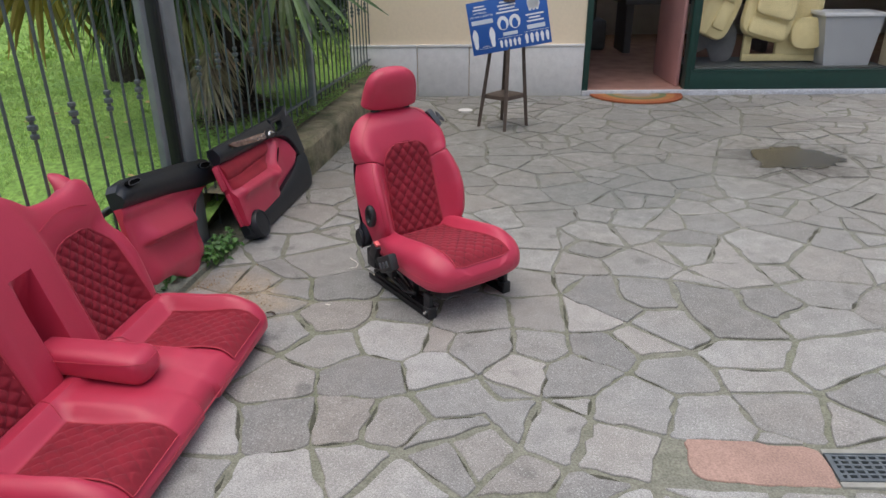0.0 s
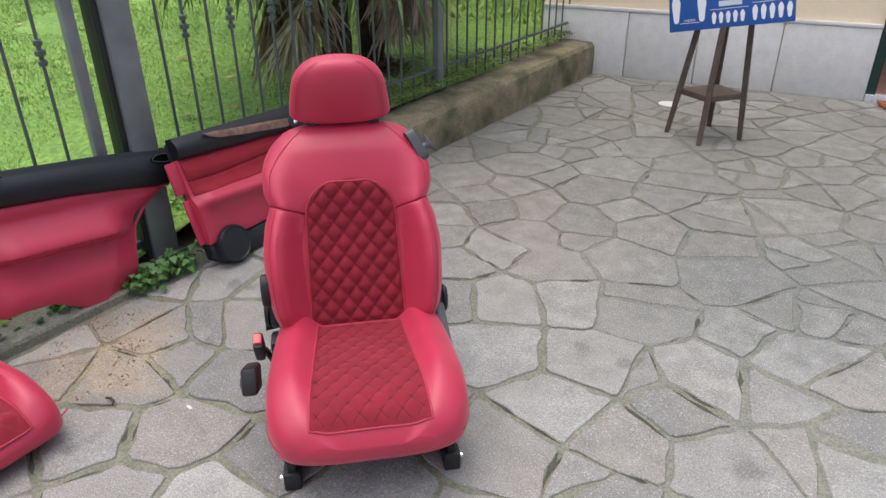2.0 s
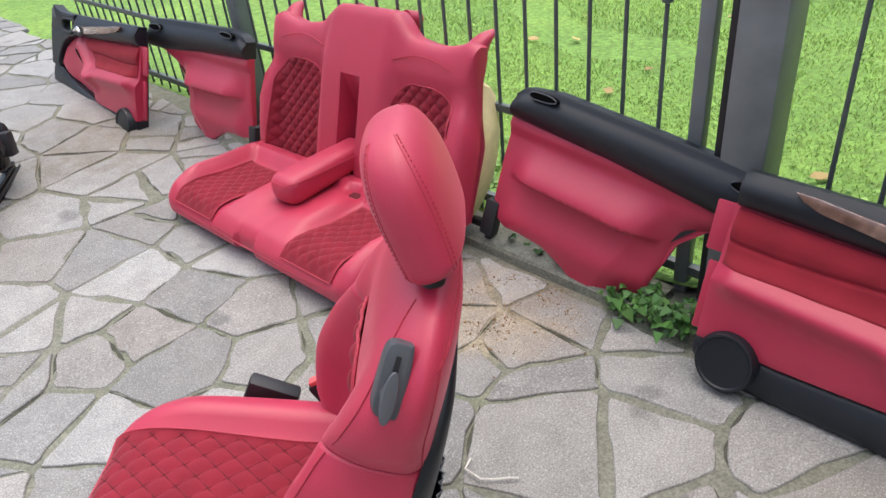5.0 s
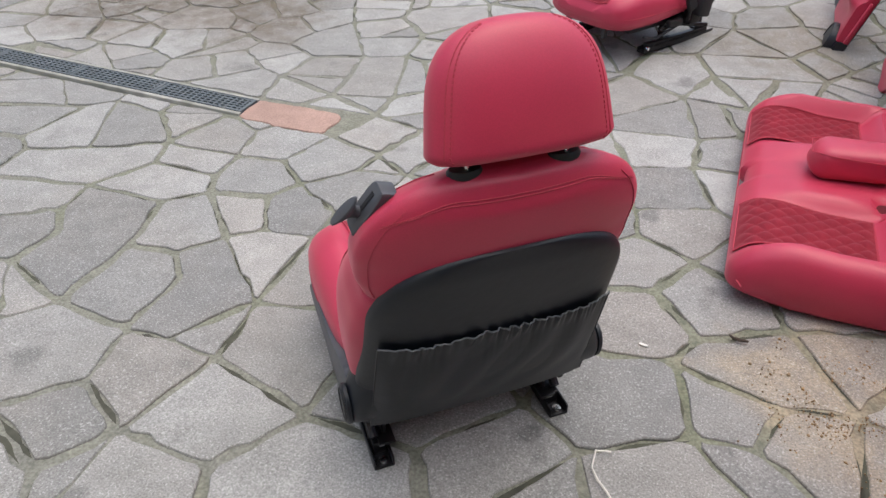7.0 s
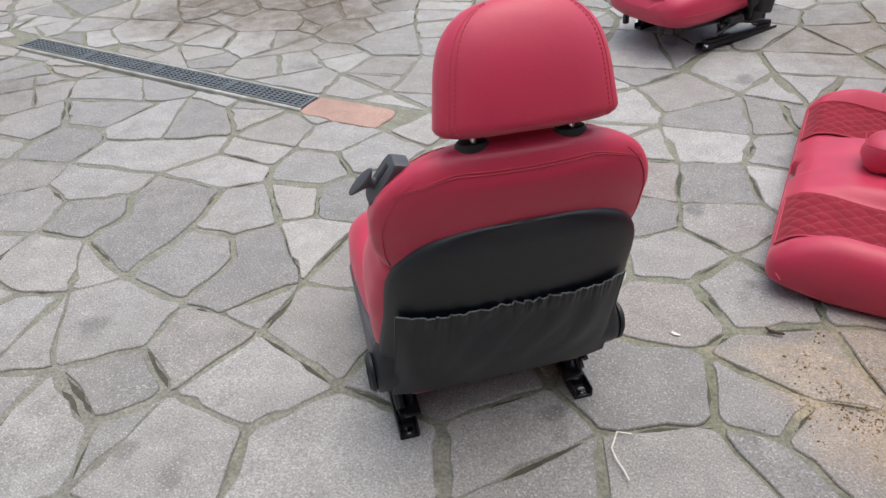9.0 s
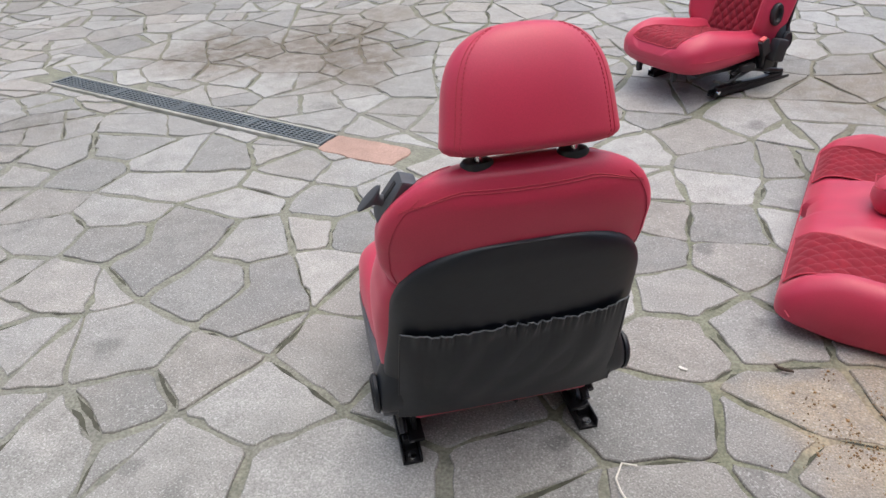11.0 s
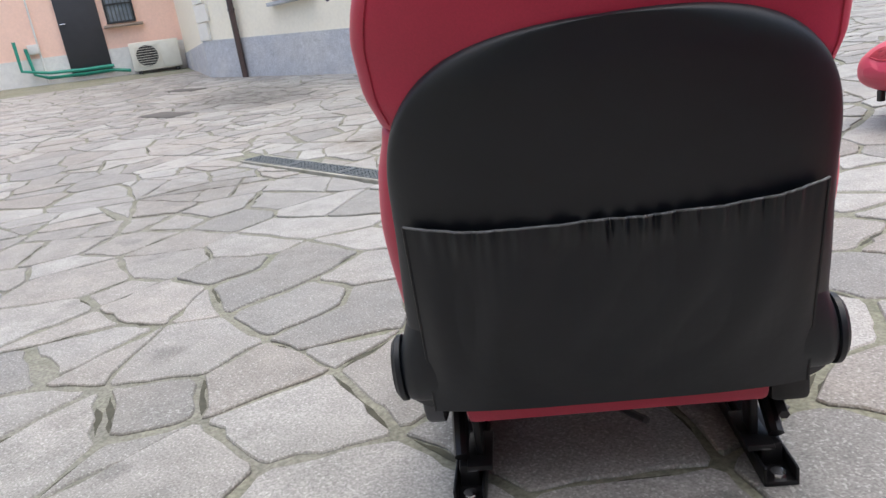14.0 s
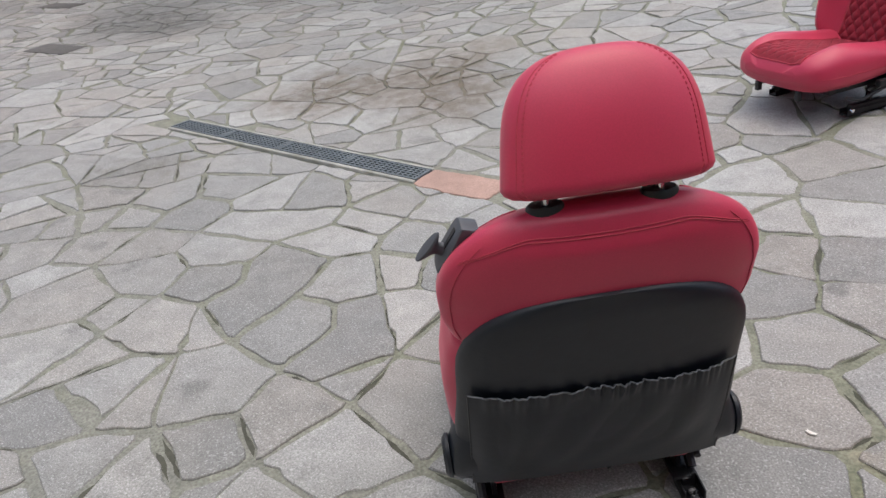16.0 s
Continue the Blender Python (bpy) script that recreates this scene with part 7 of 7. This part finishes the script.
# where the larger stones lie, place by place; a long stone has two middles
DRAIN_STONES = [
    ((2.33, 2.55),), ((2.11, 2.74),), ((1.98, 2.46),), ((1.7, 2.46),), ((1.93, 2.66),), ((1.76, 2.18),), ((1.49, 2.2),), ((1.26, 2.07),),
    ((1.07, 1.93),), ((1.38, 2.45), (1.13, 2.27)), ((1.84, 2.88),), ((1.62, 2.76),), ((1.29, 2.67),), ((0.85, 2.36),), ((0.85, 2.16),),
    ((0.86, 1.96),), ((0.6, 1.93),), ((0.49, 2.22),), ((0.25, 2.38),), ((0.42, 2.47),), ((0.61, 2.59),), ((0.8, 2.91), (0.85, 2.63)), ((1.13, 2.88),),
    ((1.48, 3.09), (1.38, 2.93)), ((1.25, 3.18),), ((1.03, 3.17),), ((0.5, 2.93),), ((0.29, 2.96), (0.28, 2.76)), ((0.17, 2.67),), ((0.5, 3.26),),
    ((0.7, 3.45),), ((1.04, 3.41),), ((0.35, 3.49),), ((0.18, 3.27),), ((-0.11, 3.08),), ((-0.03, 3.29),), ((0.39, 3.65),), ((0.57, 3.69),),
]
SEAT_STONES = [
    ((-0.03, 3.54),), ((-0.32, 3.46), (-0.49, 3.38)), ((-0.77, 3.2),), ((-1.04, 2.93),), ((-1.3, 2.83),), ((-1.32, 3.11),), ((-0.91, 3.3),),
    ((-1.03, 2.57),), ((-1.11, 2.02),), ((-0.96, 2.3),), ((-1.21, 2.43),), ((-0.95, 1.48),), ((-1.36, 2.69),), ((-1.5, 2.91),), ((-0.73, 1.04),),
    ((-0.99, 0.69),), ((-1.28, 0.59),), ((-0.91, 1.19),), ((-1.01, 3.84),), ((-1.15, 4.11),), ((-0.98, 4.16),), ((-0.8, 3.99),), ((-0.71, 4.18),),
    ((-0.65, 4.4), (-0.4, 4.17)), ((-0.47, 3.82),), ((-0.71, 3.69),), ((-0.87, 3.6),), ((-0.24, 3.96),), ((-0.15, 4.36),), ((-0.47, 4.68),),
    ((-0.75, 4.7),), ((-0.29, 4.9),), ((-1.12, 4.41),), ((-1.41, 4.25),), ((-1.49, 4.57),), ((-1.24, 4.86),), ((-0.97, 4.9),), ((-0.13, 4.74),),
    ((-0.9, 4.58),), ((-0.52, 5.06),),
]
FRONT_STONES = [
    ((-0.32, 2.61),), ((0.03, 2.69),), ((-0.71, 2.4),), ((-0.29, 2.36),), ((-0.04, 2.4),), ((-0.79, 2.1),), ((-0.44, 2.15),), ((-0.15, 2.19),),
    ((0.14, 2.19),), ((-1.04, 1.8),), ((-0.81, 1.82),), ((-0.59, 1.8),), ((-0.37, 1.94), (-0.17, 1.82)), ((-0.03, 1.73),), ((0.18, 1.7),),
    ((0.32, 2.01),), ((-0.7, 1.52),), ((-0.12, 1.54),),
]
SMALL_STONES = [
    ((0.85, 3.05),), ((0.43, 2.65),), ((0.32, 2.6),), ((0.16, 3.06),), ((0.19, 3.55),), ((-0.16, 3.41),), ((-0.67, 2.63),), ((-0.46, 2.39),),
    ((-0.22, 2.08),), ((-0.38, 1.72),), ((0.09, 2.01),), ((0.79, 1.8),), ((-0.46, 1.58),), ((-0.38, 4.49),), ((-1.19, 4.6),),
]


def joined(a, b):
    """Two neighbouring cells as one outline, without the edge they share."""
    for i in range(len(a)):
        for j in range(len(b)):
            if math.dist(a[i], b[(j + 1) % len(b)]) < 1e-5 and math.dist(a[(i + 1) % len(a)], b[j]) < 1e-5:
                return a[i + 1:] + a[:i + 1] + (b[j + 2:] + b[:j + 2])[:-2] if j + 2 <= len(b) else a[i + 1:] + a[:i + 1] + (b[1:] + b[:1])[:-2]
    return a


def sharpened(cells, least):
    """Let the short edges between slabs shrink to points, so that the slabs become angular and still fit together."""
    index, spots, rings = {}, [], []
    for poly, _ in cells:
        ring_ = []
        for p in poly:
            key = (round(p[0], 4), round(p[1], 4))
            if key not in index:
                index[key] = len(spots)
                spots.append(p)
            ring_.append(index[key])
        rings.append(ring_)
    home, many = list(range(len(spots))), [1] * len(spots)

    def root(i):
        while home[i] != i:
            i = home[i]
        return i
    edges = sorted({(math.dist(spots[a], spots[b]), min(a, b), max(a, b)) for r in rings for a, b in zip(r, r[1:] + r[:1])})
    for ln, a, b in edges:
        a, b = root(a), root(b)
        if ln < least and a != b and many[a] + many[b] <= 4 and math.dist(spots[a], spots[b]) < least * 1.2:
            k = many[a] + many[b]
            spots[a] = tuple((p * many[a] + q * many[b]) / k for p, q in zip(spots[a], spots[b]))
            home[b], many[a] = a, k
    out = []
    for (poly, placed), r in zip(cells, rings):
        ids = [root(i) for i in r]
        ids = [i for k, i in enumerate(ids) if i != ids[k - 1]]
        if len(ids) >= 3:
            out.append(([spots[i] for i in ids], placed))
    return out


def crazy_paving(x0, x1, y0, y1, step, seed):
    """Outlines of irregular slabs: the placed stones, and others strewn round them. Gives (outline, placed)."""
    rnd = random.Random(seed)
    seeds, owner = [], []
    for weight, stones_ in ((0.030, DRAIN_STONES), (0.030, SEAT_STONES), (0.030, FRONT_STONES), (0.012, SMALL_STONES)):
        for stone in stones_:
            for x, y in stone:
                seeds.append((x, y, weight))
                owner.append(stone)
    placed = list(seeds)
    for i in range(int((x1 - x0) / step) + 3):
        for j in range(int((y1 - y0) / step) + 3):
            if rnd.random() < 0.30:
                continue
            x, y, w = x0 + (i - 1 + 0.5 + rnd.uniform(-0.62, 0.62)) * step, y0 + (j - 1 + 0.5 + rnd.uniform(-0.62, 0.62)) * step, rnd.uniform(0, 0.9) * step * step
            if min((p[0] - x) ** 2 + (p[1] - y) ** 2 - p[2] + w for p in placed) > 0.042:
                seeds.append((x, y, w))
                owner.append(None)
    bins = {}
    for k, (x, y, w) in enumerate(seeds):
        bins.setdefault((int(x // 0.5), int(y // 0.5)), []).append(k)
    cells, order = {}, []
    for k, (px, py, pw) in enumerate(seeds):
        poly = [(px - 0.8, py - 0.8), (px + 0.8, py - 0.8), (px + 0.8, py + 0.8), (px - 0.8, py + 0.8)]
        bx, by = int(px // 0.5), int(py // 0.5)
        for q in (q for di in (-2, -1, 0, 1, 2) for dj in (-2, -1, 0, 1, 2) for q in bins.get((bx + di, by + dj), ()) if q != k):
            qx, qy, qw = seeds[q]
            poly = clip(poly, 2 * (qx - px), 2 * (qy - py), qx ** 2 + qy ** 2 - qw - px ** 2 - py ** 2 + pw)
            if len(poly) < 3:
                break
        if len(poly) < 3:
            continue
        key = id(owner[k]) if owner[k] else -k
        if key in cells:
            cells[key] = (joined(cells[key][0], poly), True)
        else:
            cells[key] = (poly, owner[k] is not None)
    return sharpened(list(cells.values()), 0.105)


def tidy(poly, least):
    """Drop corners that lie too close together."""
    out = []
    for p in poly:
        if not out or math.dist(p, out[-1]) > least:
            out.append(p)
    while len(out) > 3 and math.dist(out[0], out[-1]) < least:
        out.pop()
    return out


def area(poly):
    return abs(sum(a[0] * b[1] - b[0] * a[1] for a, b in zip(poly, poly[1:] + poly[:1]))) / 2


def compact(poly):
    """1 for a disc, near 0 for a sliver."""
    if len(poly) < 3:
        return 0.0
    return 4 * math.pi * area(poly) / sum(math.dist(a, b) for a, b in zip(poly, poly[1:] + poly[:1])) ** 2


def chop(poly, rnd, target):
    """Break a slab by straight cracks until its pieces are small enough."""
    if len(poly) < 3:
        return []
    if area(poly) < target:
        return [poly]
    cx, cy = sum(p[0] for p in poly) / len(poly), sum(p[1] for p in poly) / len(poly)
    sxx = sum((p[0] - cx) ** 2 for p in poly)
    syy = sum((p[1] - cy) ** 2 for p in poly)
    sxy = sum((p[0] - cx) * (p[1] - cy) for p in poly)
    a = 0.5 * math.atan2(2 * sxy, sxx - syy) + rnd.gauss(0, 0.24)
    nx, ny = math.cos(a), math.sin(a)
    c = nx * cx + ny * cy + rnd.uniform(-0.22, 0.22) * math.sqrt(area(poly))
    halves = (clip(poly, nx, ny, c), clip(poly, -nx, -ny, -c))
    if min(compact(h) for h in halves) < 0.5:
        return [poly]
    return [q for half in halves for q in chop(half, rnd, target * rnd.uniform(0.75, 1.3))]


def stone_shape(poly, rnd, rough):
    """One stone: worn outline, bevelled edge, slight tilt."""
    pts = []
    for (x1, y1), (x2, y2) in zip(poly, poly[1:] + poly[:1]):
        ln = math.hypot(x2 - x1, y2 - y1)
        k0 = min(0.22, rnd.uniform(0.004, 0.024) / max(ln, 0.02))
        nx, ny = (y2 - y1) / max(ln, 1e-6), -(x2 - x1) / max(ln, 1e-6)
        pts.append((x1 + (x2 - x1) * k0, y1 + (y2 - y1) * k0))
        if rough:
            more = 1 if ln < 0.1 else 2 if ln < 0.2 else 3
            for m in range(more):
                e = rnd.uniform(-0.014, 0.009) * min(1, ln / 0.25)
                k = (m + rnd.uniform(0.6, 1.4)) / (more + 1)
                pts.append((x1 + (x2 - x1) * k + nx * e, y1 + (y2 - y1) * k + ny * e))
        pts.append((x1 + (x2 - x1) * (1 - k0), y1 + (y2 - y1) * (1 - k0)))
    tx, ty, up = rnd.uniform(-0.008, 0.008), rnd.uniform(-0.008, 0.008), rnd.uniform(-0.002, 0.004)
    cx, cy = sum(p[0] for p in pts) / len(pts), sum(p[1] for p in pts) / len(pts)

    def z(x, y):
        return rise(x, y) + up + (x - cx) * tx + (y - cy) * ty
    top = inset(pts, 0.0028)
    n = len(pts)
    vs = [(x, y, z(x, y) - 0.03) for x, y in pts] + [(x, y, z(x, y) - 0.0035) for x, y in pts] + [(x, y, z(x, y)) for x, y in top]
    fs = [[r * n + i, r * n + (i + 1) % n, (r + 1) * n + (i + 1) % n, (r + 1) * n + i] for r in (0, 1) for i in range(n)]
    fs.append([2 * n + i for i in range(n)])
    return vs, fs


def puddle_shape(cx, cy, rx, ry):
    """A thin sheet of standing water with an uneven edge."""
    n = 48
    vs, fs = [(cx, cy, rise(cx, cy) + 0.0068)], []
    for k in range(n):
        a = k / n * math.tau
        q = 1 + 0.5 * noise.noise((math.cos(a) * 1.6, math.sin(a) * 1.6, 5)) + 0.3 * noise.noise((math.cos(a) * 5, math.sin(a) * 5, 9))
        x, y = cx + rx * q * math.cos(a), cy + ry * q * math.sin(a) - 0.1 * math.cos(a) ** 2 * q
        vs.append((x, y, rise(x, y) + 0.0062))
    fs = [[0, 1 + k, 1 + (k + 1) % n] for k in range(n)]
    return vs, fs


WET = material("muddy_water", (0.07, 0.064, 0.05), 0.22, spread=0.25, grain=7, blotch=0.5, tint=(0.1, 0.095, 0.075))
tagged(obj("puddle", puddle_shape(2.02, 5.2, 0.34, 0.27), WET), "shallow brown puddle on the paving", "puddle", kind="structure")
rnd = random.Random(11)
court = bpy.data.objects["pavement"]
near, far = [], []
for poly, placed in crazy_paving(-2.0, 12.0, -9.0, 8.3, 0.245, 4):
    for piece in [poly] if placed else chop(poly, rnd, rnd.choice((0.07, 0.11, 0.17, 0.22))):
        piece = tidy(piece, 0.05)
        if len(piece) < 3:
            continue
        cx, cy = sum(p[0] for p in piece) / len(piece), sum(p[1] for p in piece) / len(piece)
        for a, b, c in ((-1, 0.076, 1.665 + 0.076 * 4.67), (-0.094, 1, 7.62 + 0.094 * 1.65 - 0.05)):
            piece = clip(piece, a, b, c)
            if len(piece) < 3:
                break
        if len(piece) < 3:
            continue
        # leave room for the drain and the pink slab
        if cx > 0.3 and cx < 3.2:
            if cy > 1.66:
                lim = 1.76 if cx > 0.93 or min(p[0] for p in piece) > 0.9 else 1.785
                if max(p[0] for p in piece) > 0.42:
                    piece = clip(piece, 0, -1, -lim)
            else:
                if max(p[0] for p in piece) > 0.42:
                    piece = clip(piece, 0, 1, 1.555)
        if len(piece) < 3:
            continue
        gap = rnd.choice((0.004, 0.006, 0.009, 0.013, 0.018))
        piece = tidy(inset(piece, gap), 0.025)
        if len(piece) < 3 or area(piece) < 0.004 or compact(piece) < 0.17:
            continue
        (near if (-1.75 < cx < 1.35 and 0.7 < cy < 6.0) else far).append(piece)
near.sort(key=lambda q: (sum(p[0] for p in q) / len(q) + 0.3) ** 2 + (sum(p[1] for p in q) / len(q) - 2.9) ** 2)
far += near[298:]
for q in near[:298]:
    part("paving_stone", stone_shape(q, rnd, True), STONE, court, smooth=0)
far_shapes = [stone_shape(q, rnd, True) for q in far]


def crack(p, q):
    """Ragged dirt-filled gap where the cement has come away from a stone's edge."""
    ln = math.dist(p, q)
    nx, ny = (q[1] - p[1]) / ln, -(q[0] - p[0]) / ln
    n = max(3, int(ln / 0.03))
    vs = []
    for i in range(n + 1):
        k = i / n
        wide = rnd.uniform(0.003, 0.0105) * min(1, 4 * k + 0.1, 4 * (1 - k) + 0.1)
        mid = rnd.uniform(-0.002, 0.004)
        for w in (mid - wide, mid + wide):
            x, y = p[0] + (q[0] - p[0]) * k + nx * w, p[1] + (q[1] - p[1]) * k + ny * w
            vs.append((x, y, rise(x, y) - 0.0042))
    return vs, [[2 * i, 2 * i + 1, 2 * i + 3, 2 * i + 2] for i in range(n)]


cracks = []
for q in near + far:
    for a, b in zip(q, q[1:] + q[:1]):
        if math.dist(a, b) > 0.07 and rnd.random() < (0.26 if a[1] < 4.3 else 0.05):
            s, e = rnd.uniform(0, 0.3), rnd.uniform(0.6, 1.0)
            cracks.append(crack((a[0] + (b[0] - a[0]) * s, a[1] + (b[1] - a[1]) * s), (a[0] + (b[0] - a[0]) * e, a[1] + (b[1] - a[1]) * e)))
tagged(part("joint_gaps", merge_all(cracks), DIRT, court, "dark dirt-filled gaps along the joints", smooth=0), kind="stuff")
tagged(part("paving_stones", merge_all(far_shapes), STONE, court, smooth=0), kind="stuff")
part("pink_slab", stone_shape([(0.45, 1.79), (0.437, 1.63), (0.47, 1.585), (0.66, 1.57), (0.905, 1.572), (0.91, 1.69), (0.9, 1.765), (0.68, 1.795)], rnd, True), PINKSTONE, court, "pinkish porphyry slab beside the drain", smooth=0)
